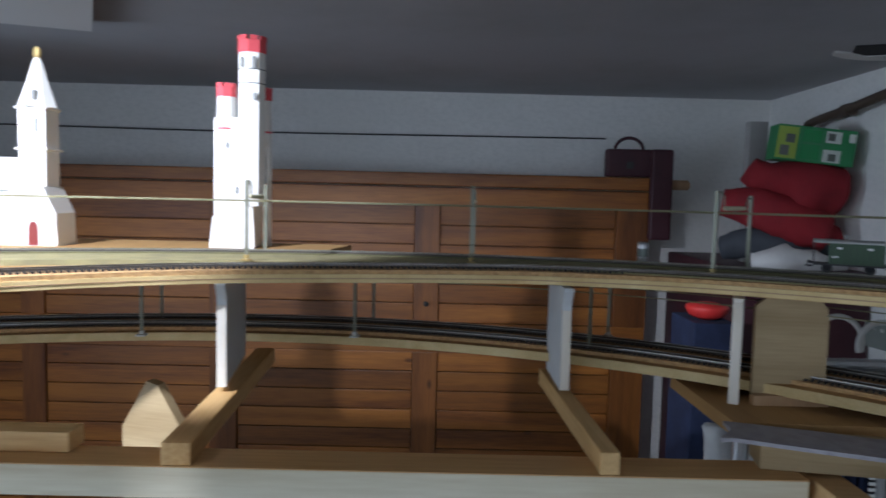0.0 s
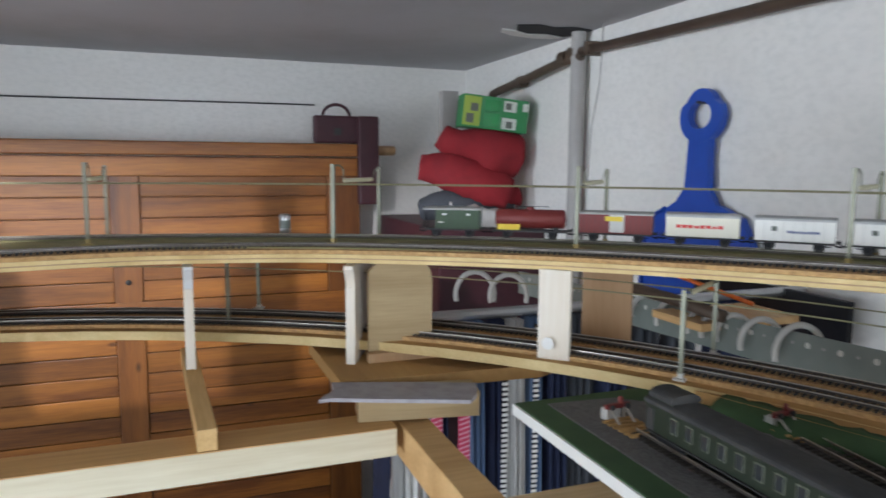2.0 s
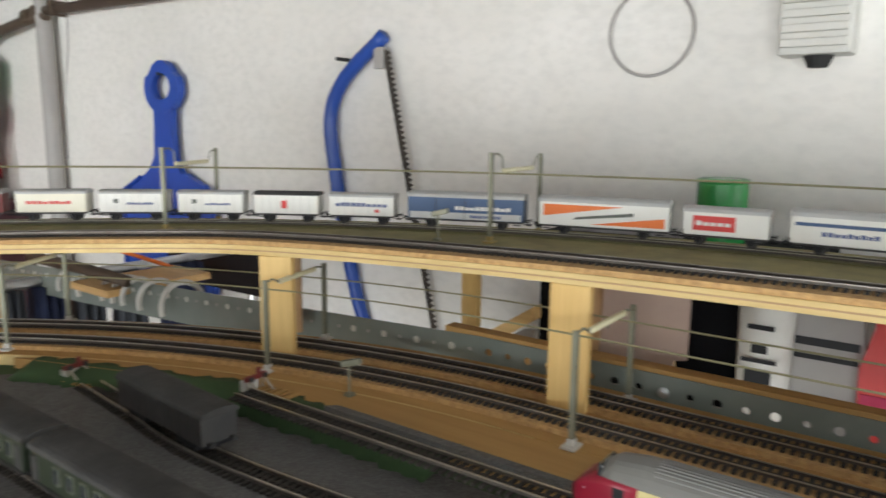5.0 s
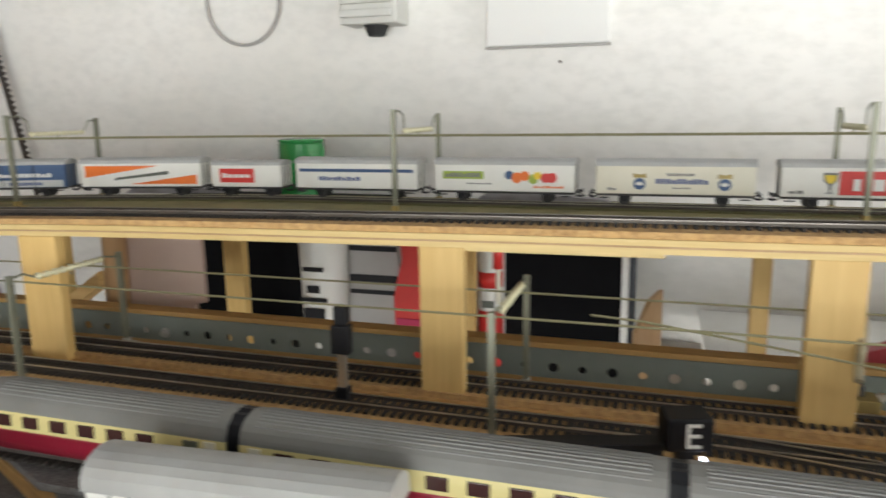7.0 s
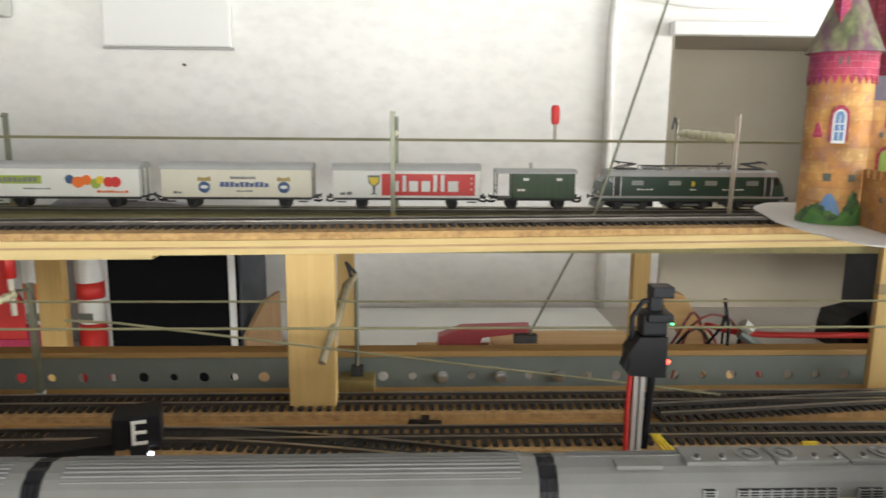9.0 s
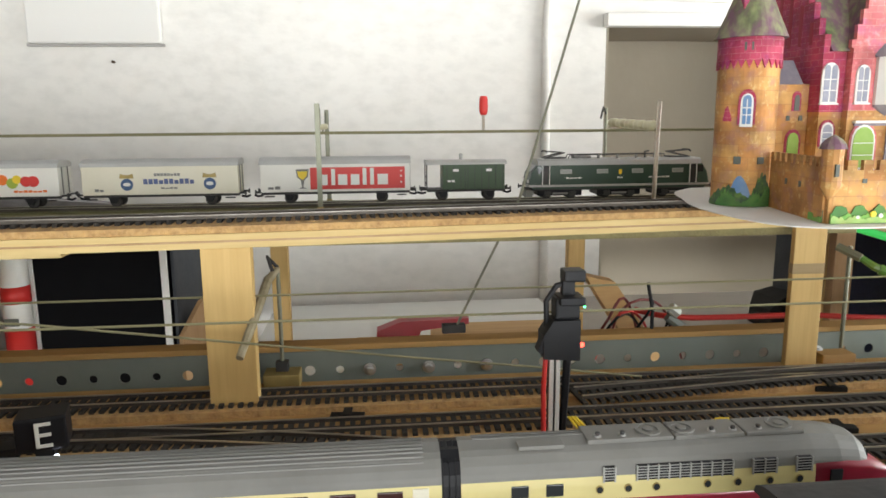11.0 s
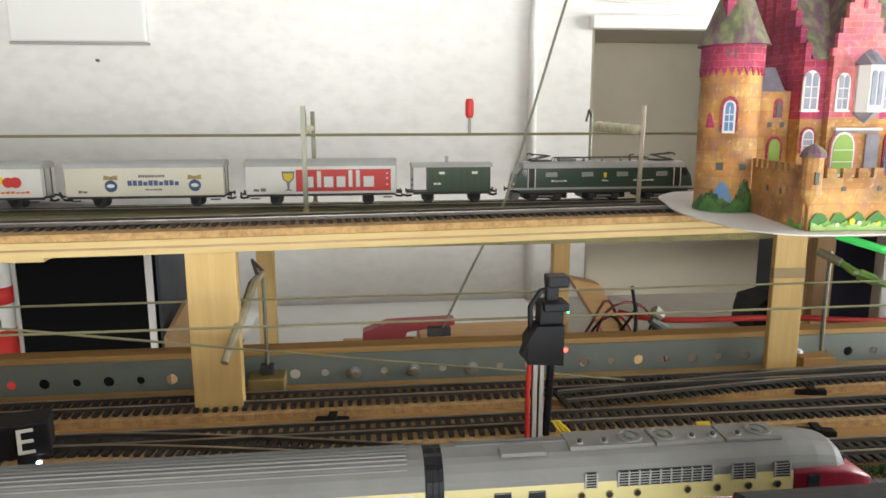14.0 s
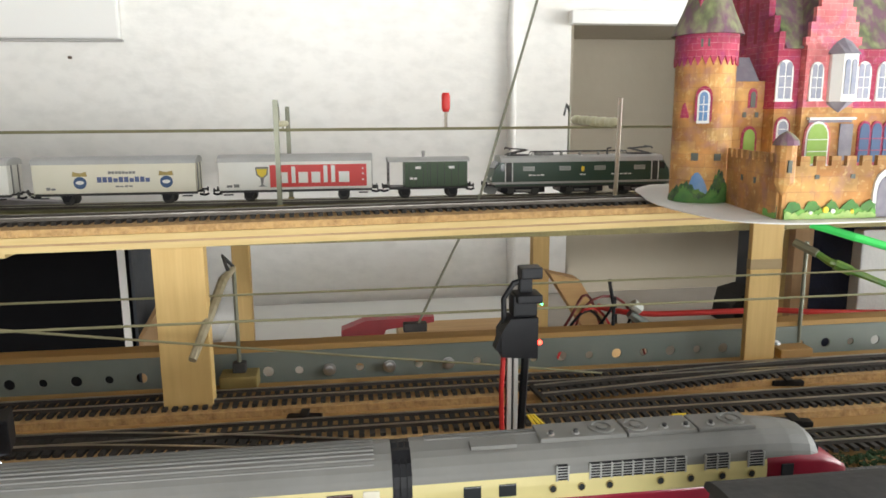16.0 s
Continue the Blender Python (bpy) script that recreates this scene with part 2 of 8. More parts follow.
M["van_green"] = material("van_green", (0.045, 0.085, 0.040), 0.5, spots=(0.06, 0.10, 0.05), scale=30, amount=0.5)
M["coach_green"] = material("coach_green", (0.016, 0.024, 0.013), 0.5, spots=(0.026, 0.033, 0.020), scale=30, amount=0.5)
M["roof_dark"] = material("dusty_dark_roof", (0.032, 0.031, 0.030), 0.85, spots=(0.070, 0.067, 0.062), scale=22, amount=0.7, bump=0.2, bump_scale=200)
M["red"] = material("bright_red", (0.66, 0.035, 0.030), 0.45, spots=(0.55, 0.03, 0.025), scale=30, amount=0.4)
M["brown_red"] = material("oxide_red", (0.20, 0.030, 0.026), 0.5, spots=(0.15, 0.025, 0.022), scale=40, amount=0.5)
M["orange"] = material("bright_orange", (0.80, 0.17, 0.02), 0.45)
M["blue_mark"] = material("blue_lettering", (0.09, 0.12, 0.26), 0.5)
M["wagon_blue"] = material("wagon_blue", (0.035, 0.085, 0.19), 0.45, spots=(0.05, 0.10, 0.21), scale=30)
M["yellow"] = material("signal_yellow", (0.80, 0.58, 0.04), 0.5)
M["lime"] = material("lime_green", (0.34, 0.44, 0.06), 0.5)
M["grey_mark"] = material("grey_lettering", (0.20, 0.20, 0.19), 0.6)
M["window"] = material("dark_window", (0.035, 0.038, 0.04), 0.12, spec=0.6)
M["pane"] = material("pale_window", (0.34, 0.36, 0.33), 0.15)
M["grass"] = material("grass_paint", (0.048, 0.098, 0.036), 0.9, spots=(0.032, 0.068, 0.026), scale=30, amount=0.6, bump=0.4, bump_scale=500)
M["gravel"] = material("grey_ballast_sheet", (0.105, 0.100, 0.094), 0.95, spots=(0.070, 0.064, 0.058), scale=40, amount=0.6, bump=0.7, bump_scale=600, grain=(0.28, 0.275, 0.27))
M["foam"] = material("white_board_edge", (0.75, 0.74, 0.70), 0.7)
M["slate"] = material("grey_fibre_board", (0.38, 0.36, 0.38), 0.8, spots=(0.26, 0.235, 0.24), scale=60, amount=0.7, bump=0.4, bump_scale=250)
M["cloth_red"] = material("red_quilt", (0.27, 0.012, 0.018), 0.85, spots=(0.17, 0.008, 0.013), scale=9, amount=0.7, bump=0.4, bump_scale=300)
M["cloth_dark"] = material("dark_cloth", (0.045, 0.05, 0.06), 0.9, spots=(0.075, 0.08, 0.09), scale=12, amount=0.6, bump=0.3, bump_scale=300)
M["cloth_white"] = material("pale_cloth", (0.56, 0.55, 0.52), 0.9, spots=(0.42, 0.41, 0.40), scale=14, amount=0.7, bump=0.3, bump_scale=260)
M["leather"] = material("maroon_leather", (0.050, 0.012, 0.018), 0.5, spots=(0.075, 0.02, 0.026), scale=12, amount=0.6, bump=0.2, bump_scale=200)
M["pipe_brown"] = material("brown_pipe", (0.085, 0.058, 0.040), 0.5, 0.2, spots=(0.13, 0.09, 0.06), scale=14, amount=0.6)
M["pipe_grey"] = material("grey_pipe", (0.40, 0.38, 0.36), 0.6, spots=(0.32, 0.30, 0.28), scale=6, amount=0.6)
M["blue"] = material("blue_plastic", (0.012, 0.075, 0.42), 0.4, spots=(0.01, 0.055, 0.34), scale=8, amount=0.6)
M["saw_blue"] = material("blue_enamel", (0.016, 0.070, 0.34), 0.3, spots=(0.012, 0.05, 0.26), scale=14, amount=0.6)
M["blade"] = material("old_blade", (0.060, 0.055, 0.050), 0.5, 0.6, spots=(0.11, 0.09, 0.07), scale=30, amount=0.6)
M["box_green"] = material("green_carton", (0.035, 0.24, 0.075), 0.5, spots=(0.025, 0.19, 0.06), scale=14, amount=0.6)
M["print_pale"] = material("pale_print", (0.62, 0.64, 0.58), 0.5)
M["print_grey"] = material("grey_print", (0.11, 0.12, 0.10), 0.5)
M["tin_green"] = material("green_tin", (0.018, 0.26, 0.06), 0.25, spec=0.7)
M["grille"] = material("beige_plastic", (0.62, 0.61, 0.57), 0.5, spots=(0.54, 0.53, 0.48), scale=14)
M["cover"] = material("white_cover", (0.78, 0.77, 0.74), 0.5)
# grey-brown of the wall recess, with its shade put into the colour
M["niche"] = material("grey_brown", (0.30, 0.258, 0.20), 0.8, spots=(0.25, 0.21, 0.16), scale=3, amount=0.6, bump=0.2)
M["paper"] = material("white_card", (0.80, 0.79, 0.75), 0.8, spots=(0.74, 0.72, 0.68), scale=20, amount=0.4)
M["paper_red"] = material("red_print", (0.66, 0.085, 0.10), 0.7)
M["navy"] = material("navy_cloth", (0.014, 0.020, 0.052), 0.9, spots=(0.03, 0.045, 0.11), scale=14, bump=0.3, bump_scale=240)
M["denim"] = material("blue_cloth", (0.10, 0.17, 0.30), 0.9, spots=(0.16, 0.23, 0.36), scale=16, amount=0.7, bump=0.3, bump_scale=240)
M["pink"] = material("pink_strap", (0.52, 0.045, 0.11), 0.8, spots=(0.42, 0.035, 0.09), scale=40)
M["pink_pale"] = material("pale_pink_thread", (0.66, 0.34, 0.40), 0.8)
M["chrome"] = material("chain_metal", (0.55, 0.55, 0.55), 0.3, 0.9)
M["rib"] = material("white_ribbed_hose", (0.58, 0.57, 0.53), 0.6, spots=(0.46, 0.45, 0.42), scale=30)
M["shelf"] = material("beige_shelf_board", (0.46, 0.42, 0.37), 0.8, spots=(0.36, 0.31, 0.26), scale=6, amount=0.6)


def masonry(name, a, b, mortar, scale, rough=0.75):
    """Printed stonework: blocks in two colours with joints."""
    m = bpy.data.materials.new(name)
    m.use_nodes = True
    n, l = m.node_tree.nodes, m.node_tree.links
    p = n["Principled BSDF"]
    p.inputs["Roughness"].default_value = rough
    co = n.new("ShaderNodeTexCoord")
    sep = n.new("ShaderNodeSeparateXYZ")
    l.new(co.outputs["Object"], sep.inputs[0])
    add = n.new("ShaderNodeMath")
    l.new(sep.outputs[0], add.inputs[0])
    l.new(sep.outputs[1], add.inputs[1])
    cmb = n.new("ShaderNodeCombineXYZ")
    l.new(add.outputs[0], cmb.inputs[0])
    l.new(sep.outputs[2], cmb.inputs[1])
    br = n.new("ShaderNodeTexBrick")
    br.inputs["Color1"].default_value = (*a, 1)
    br.inputs["Color2"].default_value = (*b, 1)
    br.inputs["Mortar"].default_value = (*mortar, 1)
    br.inputs["Scale"].default_value = scale
    br.inputs["Mortar Size"].default_value = 0.008
    br.inputs["Mortar Smooth"].default_value = 0.6
    l.new(cmb.outputs[0], br.inputs[0])
    no = n.new("ShaderNodeTexNoise")
    no.inputs["Scale"].default_value = 45
    no.inputs["Detail"].default_value = 5
    l.new(co.outputs["Object"], no.inputs[0])
    r = n.new("ShaderNodeMapRange")
    r.inputs[1].default_value, r.inputs[2].default_value = 0.35, 0.7
    r.inputs[3].default_value, r.inputs[4].default_value = 0.62, 1.3
    l.new(no.outputs[0], r.inputs[0])
    hsv = n.new("ShaderNodeHueSaturation")
    l.new(r.outputs[0], hsv.inputs["Value"])
    l.new(br.outputs[0], hsv.inputs["Color"])
    wash = n.new("ShaderNodeTexNoise")
    wash.inputs["Scale"].default_value = 85
    wash.inputs["Detail"].default_value = 3
    l.new(co.outputs["Object"], wash.inputs[0])
    wr = n.new("ShaderNodeMapRange")
    wr.inputs[1].default_value, wr.inputs[2].default_value = 0.52, 0.72
    wr.inputs[4].default_value = 0.55
    l.new(wash.outputs[0], wr.inputs[0])
    mx = n.new("ShaderNodeMix")
    mx.data_type = "RGBA"
    l.new(wr.outputs[0], mx.inputs[0])
    l.new(hsv.outputs[0], mx.inputs[6])
    mx.inputs[7].default_value = (b[0] * 0.62, b[1] * 0.55, b[2] * 1.3 + 0.03, 1)
    # pale and violet brush dabs of the print
    last = mx
    for sc, low, high, amount, tint in ((210, 0.56, 0.68, 0.55, (min(1, b[0] * 1.25), b[1] * 1.5 + 0.05, b[2] * 1.6 + 0.06)), (38, 0.56, 0.74, 0.38, (b[0] * 0.55, b[1] * 0.42, 0.13))):
        dab = n.new("ShaderNodeTexNoise")
        dab.inputs["Scale"].default_value = sc
        dab.inputs["Detail"].default_value = 4
        dab.inputs["Roughness"].default_value = 0.65
        l.new(co.outputs["Object"], dab.inputs[0])
        dr = n.new("ShaderNodeMapRange")
        dr.inputs[1].default_value, dr.inputs[2].default_value = low, high
        dr.inputs[4].default_value = amount
        l.new(dab.outputs[0], dr.inputs[0])
        mx2 = n.new("ShaderNodeMix")
        mx2.data_type = "RGBA"
        l.new(dr.outputs[0], mx2.inputs[0])
        l.new(last.outputs[2], mx2.inputs[6])
        mx2.inputs[7].default_value = (*tint, 1)
        last = mx2
    l.new(last.outputs[2], p.inputs["Base Color"])
    return m


M["castle_stone"] = masonry("printed_orange_stone", (0.52, 0.225, 0.065), (0.60, 0.335, 0.115), (0.47, 0.22, 0.08), 26)
M["castle_red"] = masonry("printed_red_brick", (0.40, 0.034, 0.078), (0.47, 0.058, 0.11), (0.56, 0.25, 0.25), 55)
M["castle_roof"] = material("printed_mossy_roof", (0.20, 0.10, 0.14), 0.8, spots=(0.075, 0.14, 0.03), scale=75, amount=1.0, grain=(0.40, 0.40, 0.22), bump_scale=150, stretch=(1, 1, 0.6))
M["castle_bush"] = material("printed_bushes", (0.035, 0.09, 0.040), 0.85, spots=(0.16, 0.28, 0.07), scale=110, amount=1.0, grain=(0.05, 0.05, 0.09), bump_scale=200)
M["castle_blue"] = material("printed_blue", (0.13, 0.26, 0.48), 0.7, spots=(0.30, 0.40, 0.52), scale=40, amount=0.7)
M["castle_pink"] = masonry("printed_pink_brick", (0.66, 0.155, 0.165), (0.73, 0.225, 0.215), (0.78, 0.40, 0.36), 55)

M["castle_strip"] = material("printed_dark_red", (0.30, 0.022, 0.045), 0.75, spots=(0.38, 0.04, 0.06), scale=40, amount=0.6)
M["castle_slate"] = material("printed_slate", (0.22, 0.20, 0.24), 0.75, spots=(0.34, 0.33, 0.34), scale=70, amount=0.7)
M["castle_pane"] = material("printed_pane", (0.34, 0.34, 0.40), 0.6, spots=(0.20, 0.24, 0.33), scale=120, amount=0.8)
M["castle_door"] = material("printed_green_door", (0.26, 0.44, 0.08), 0.7, spots=(0.34, 0.50, 0.14), scale=60, amount=0.7)
M["castle_leaf"] = material("printed_leaves", (0.16, 0.42, 0.09), 0.8, spots=(0.34, 0.52, 0.12), scale=70, amount=0.8, grain=(0.08, 0.22, 0.05), bump_scale=140)
M["castle_pale_leaf"] = material("printed_pale_leaves", (0.36, 0.58, 0.20), 0.8, spots=(0.56, 0.66, 0.24), scale=90, amount=0.9, grain=(0.20, 0.40, 0.12), bump_scale=160)
M["castle_leaf2"] = material("printed_dark_leaves", (0.07, 0.22, 0.06), 0.8, spots=(0.20, 0.36, 0.08), scale=80, amount=0.8, grain=(0.03, 0.10, 0.05), bump_scale=160)
M["green_strip"] = material("green_plastic", (0.04, 0.60, 0.12), 0.35)


# ---- building helpers ----
def empty(name, label="", category="", group="", at=(0, 0, 0), turn=0.0):
    ob = new(name)
    ob.empty_display_size = 0.02
    ob.matrix_world = pose(*at, 0, 0, turn)
    return tagged(ob, label, category, group)


def part(name, bm, mat, parent=None, label="", smooth=False):
    me = bpy.data.meshes.new(name)
    bmesh.ops.recalc_face_normals(bm, faces=bm.faces)
    bm.to_mesh(me)
    bm.free()
    if smooth:
        for f in me.polygons:
            f.use_smooth = True
    me.materials.append(M[mat])
    ob = new(name, me)
    if parent is not None:
        ob.parent = parent
    if label:
        ob["label"] = label
    return ob


def shared(name, me, parent, at, turn=0.0, mat=None):
    """One more object on a mesh that is already there."""
    ob = new(name, me)
    ob.parent = parent
    ob.matrix_basis = pose(*at, 0, 0, turn)
    return ob


def mesh_of(name, bm, mat):
    me = bpy.data.meshes.new(name)
    bmesh.ops.recalc_face_normals(bm, faces=bm.faces)
    bm.to_mesh(me)
    bm.free()
    me.materials.append(M[mat])
    return me


def thing(name, bm, mat, label, category, group="", smooth=False):
    return tagged(part(name, bm, mat, None, "", smooth), label, category, group)


def structure(name, bm, mat, label=""):
    return tagged(part(name, bm, mat), label, kind="structure")


def box(x0, x1, y0, y1, z0, z1, bevel=0.0, bm=None, m=None):
    bm = bm or bmesh.new()
    v = [bm.verts.new(p) for p in ((x0, y0, z0), (x1, y0, z0), (x1, y1, z0), (x0, y1, z0),
                                   (x0, y0, z1), (x1, y0, z1), (x1, y1, z1), (x0, y1, z1))]
    fs = [bm.faces.new([v[i] for i in q]) for q in ((0, 3, 2, 1), (4, 5, 6, 7), (0, 1, 5, 4), (1, 2, 6, 5), (2, 3, 7, 6), (3, 0, 4, 7))]
    if bevel:
        es = {e for f in fs for e in f.edges}
        r = bmesh.ops.bevel(bm, geom=list(es), offset=bevel, segments=2, affect="EDGES", profile=0.6)
        v = list({q for f in r["faces"] for q in f.verts} | {q for q in v if q.is_valid})
    if m is not None:
        bmesh.ops.transform(bm, matrix=m, verts=v)
    return bm


def tube(pts, r, seg=10, bm=None, closed=False, caps=True):
    """A round bar along points; r may be one radius or one for each point."""
    bm = bm or bmesh.new()
    pts = [Vector(p) for p in pts]
    rs = r if isinstance(r, (list, tuple)) else [r] * len(pts)
    rings, up = [], None
    n = len(pts)
    for i, p in enumerate(pts):
        a = pts[(i - 1) % n] if (i or closed) else p
        c = pts[(i + 1) % n] if (i < n - 1 or closed) else p
        d = (c - a).normalized()
        if up is None:
            up = Vector((0, 0, 1)) if abs(d.z) < 0.9 else Vector((1, 0, 0))
        side = d.cross(up).normalized()
        up = side.cross(d).normalized()
        rings.append([bm.verts.new(p + (side * math.cos(k * math.tau / seg) + up * math.sin(k * math.tau / seg)) * rs[i]) for k in range(seg)])
    for i in range(n if closed else n - 1):
        a, b = rings[i], rings[(i + 1) % n]
        for k in range(seg):
            bm.faces.new((a[k], a[(k + 1) % seg], b[(k + 1) % seg], b[k]))
    if caps and not closed:
        bm.faces.new(rings[0][::-1])
        bm.faces.new(rings[-1])
    return bm


def lathe(profile, at=(0, 0, 0), seg=24, bm=None, axis="z"):
    """A turned body: rows of radius and height."""
    bm = bm or bmesh.new()
    rings = []
    for r, h in profile:
        ring = []
        for k in range(seg):
            c, s = math.cos(k * math.tau / seg) * r, math.sin(k * math.tau / seg) * r
            p = {"z": (c, s, h), "x": (h, c, s), "y": (c, h, s)}[axis]
            ring.append(bm.verts.new(Vector(p) + Vector(at)))
        rings.append(ring)
    for a, b in zip(rings, rings[1:]):
        for k in range(seg):
            bm.faces.new((a[k], a[(k + 1) % seg], b[(k + 1) % seg], b[k]))
    bm.faces.new(rings[0][::-1])
    bm.faces.new(rings[-1])
    return bm


def prism(outline, d0, d1, axis="x", bm=None, m=None):
    """An outline of two coordinates, pulled along an axis from d0 to d1."""
    bm = bm or bmesh.new()

    def at(a, b, d):
        return {"x": (d, a, b), "y": (a, d, b), "z": (a, b, d)}[axis]

    lo = [bm.verts.new(at(a, b, d0)) for a, b in outline]
    hi = [bm.verts.new(at(a, b, d1)) for a, b in outline]
    bm.faces.new(lo)
    bm.faces.new(hi[::-1])
    k = len(lo)
    for i in range(k):
        bm.faces.new((lo[i], lo[(i + 1) % k], hi[(i + 1) % k], hi[i]))
    if m is not None:
        bmesh.ops.transform(bm, matrix=m, verts=lo + hi)
    return bm


def sweep(rows, section, bm=None):
    """Rows of (point, side, up): a section of (across, height) carried along them."""
    bm = bm or bmesh.new()
    rings = [[bm.verts.new(p + s * a + Vector((0, 0, 1)) * h) for a, h in section] for p, s in rows]
    k = len(section)
    for a, b in zip(rings, rings[1:]):
        for i in range(k):
            bm.faces.new((a[i], a[(i + 1) % k], b[(i + 1) % k], b[i]))
    bm.faces.new(rings[0])
    bm.faces.new(rings[-1][::-1])
    return bm


def rect(a0, a1, h0, h1):
    return [(a0, h0), (a1, h0), (a1, h1), (a0, h1)]


def spline(pts, step=0.02):
    """A smooth line through points, in even steps; gives rows of (point, side to the right of travel)."""
    pts = [Vector(p) for p in pts]
    fine = []
    for i in range(len(pts) - 1):
        p0, p1, p2, p3 = pts[max(i - 1, 0)], pts[i], pts[i + 1], pts[min(i + 2, len(pts) - 1)]
        for k in range(24):
            t = k / 24
            fine.append(0.5 * ((2 * p1) + (p2 - p0) * t + (2 * p0 - 5 * p1 + 4 * p2 - p3) * t * t + (3 * p1 - p0 - 3 * p2 + p3) * t ** 3))
    fine.append(pts[-1])
    length = [0.0]
    for a, b in zip(fine, fine[1:]):
        length.append(length[-1] + (b - a).length)
    count = max(2, round(length[-1] / step))
    out, j = [], 0
    for k in range(count + 1):
        s = length[-1] * k / count
        while j < len(fine) - 2 and length[j + 1] < s:
            j += 1
        f = (s - length[j]) / max(1e-9, length[j + 1] - length[j])
        out.append(fine[j].lerp(fine[j + 1], f))
    rows = []
    for i, p in enumerate(out):
        d = out[min(i + 1, len(out) - 1)] - out[max(i - 1, 0)]
        rows.append((p, Vector((d.y, -d.x, 0)).normalized()))
    return rows


def loft(rows, bm=None):
    """Rows of (y, outline of (x, z)) with equal counts, joined and closed."""
    bm = bm or bmesh.new()
    rings = [[bm.verts.new((a, y, b)) for a, b in o] for y, o in rows]
    k = len(rings[0])
    for r, s in zip(rings, rings[1:]):
        for i in range(k):
            bm.faces.new((r[i], r[(i + 1) % k], s[(i + 1) % k], s[i]))
    bm.faces.new(rings[0])
    bm.faces.new(rings[-1][::-1])
    return bm


# the rear upper track runs round this centre and then straight along the wall; the lower tracks round the other
CU, CL = Vector((-0.099, -0.115, 0)), Vector((-0.258, 0.05, 0))


def bend(c, r, z, a0, y1, step=0.02):
    """Rows from the angle a0 (degrees) round to 0 and then straight to y1; the side points away from the wall's room side."""
    rows = []
    k = max(2, round(radians(a0) * r / step))
    for i in range(k):
        a = radians(a0) * (1 - i / k)
        rows.append((Vector((c.x + r * math.cos(a), c.y + r * math.sin(a), z)), Vector((math.cos(a), math.sin(a), 0))))
    k = max(2, round((c.y - y1) / step))
    for i in range(k + 1):
        rows.append((Vector((c.x + r, c.y + (y1 - c.y) * i / k, z)), Vector((1, 0, 0))))
    return rows


# ---- the room ----
X0, X1, Y0, Y1, ZC = -2.6, 1.482, -2.6, 3.287, 2.131
structure("ground", box(-60, 60, -60, 60, -0.3, -0.12), "niche", "plain ground outside the garage")
structure("floor", box(X0 - 0.2, X1 + 0.4, Y0 - 0.2, Y1 + 0.2, -0.11, 0.0), "floor", "grey concrete garage floor")
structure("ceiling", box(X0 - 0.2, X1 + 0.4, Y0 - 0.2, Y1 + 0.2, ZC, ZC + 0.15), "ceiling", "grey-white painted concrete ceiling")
structure("wall_north", box(X0 - 0.2, X1 + 0.4, Y1, Y1 + 0.2, 0, ZC), "wall", "white painted wall behind the cupboards")
# unseen walls; south window and high west window added for the fill lamps
bm = box(X0 - 0.2, 0.0, Y0 - 0.2, Y0, 0, ZC)
box(1.10, X1 + 0.4, Y0 - 0.2, Y0, 0, ZC, bm=bm)
box(0.0, 1.10, Y0 - 0.2, Y0, 0, 1.06, bm=bm)
box(0.0, 1.10, Y0 - 0.2, Y0, 1.98, ZC, bm=bm)
structure("wall_south", bm, "concrete", "unseen grey wall with an opening added for the south lamp")
bm = box(X0 - 0.2, X0, Y0, -2.65, 0, ZC)
box(X0 - 0.2, X0, 0.65, 1.65, 0, ZC, bm=bm)
box(X0 - 0.2, X0, 2.15, Y1, 0, ZC, bm=bm)
box(X0 - 0.2, X0, 1.65, 2.15, 0, 1.50, bm=bm)
box(X0 - 0.2, X0, 1.65, 2.15, 2.00, ZC, bm=bm)
box(X0 - 0.2, X0, -2.65, 0.65, 2.02, ZC, bm=bm)
structure("wall_west", bm, "concrete", "unseen grey wall with the open garage door and a small high opening added for the west lamp")
# added out of view to stop direct sun at the garage door
structure("garden_wall", box(-3.6, -3.4, -4.2, 3.6, -0.1, 2.7), "niche", "unseen plain block outside the garage door, added to keep the sun out")
# the long wall, with a recess beside the castle
NY0, NY1, NZ0, NZ1 = -1.50, -1.047, 1.18, 1.806
bm = box(X1, X1 + 0.25, NY1, Y1, 0, ZC)
box(X1, X1 + 0.25, NY0, NY1, 0, NZ0, bm=bm)
box(X1, X1 + 0.25, NY0, NY1, NZ1, ZC, bm=bm)
box(X1, X1 + 0.25, Y0, NY0, 0, ZC, bm=bm)
structure("wall_east", bm, "wall", "white painted wall with dirt marks and a deep recess")
# thin sheets that paint the shade on the recess top and cheek
structure("recess_lining", box(X1 + 0.003, X1 + 0.199, NY0 + 0.001, NY1 - 0.001, NZ1 - 0.005, NZ1 - 0.001), "niche", "thin grey-brown sheet under the recess top, shade put into its colour")
structure("recess_lining", box(X1 + 0.003, X1 + 0.199, NY1 - 0.005, NY1 - 0.001, NZ0 + 0.001, NZ1 - 0.006), "niche", "thin grey-brown sheet on the recess cheek, shade put into its colour")
structure("recess_back", box(X1 + 0.2, X1 + 0.24, NY0 - 0.02, NY1 + 0.02, NZ0 - 0.02, NZ1 + 0.02), "niche", "grey-brown back of the wall recess, shade put into its colour")

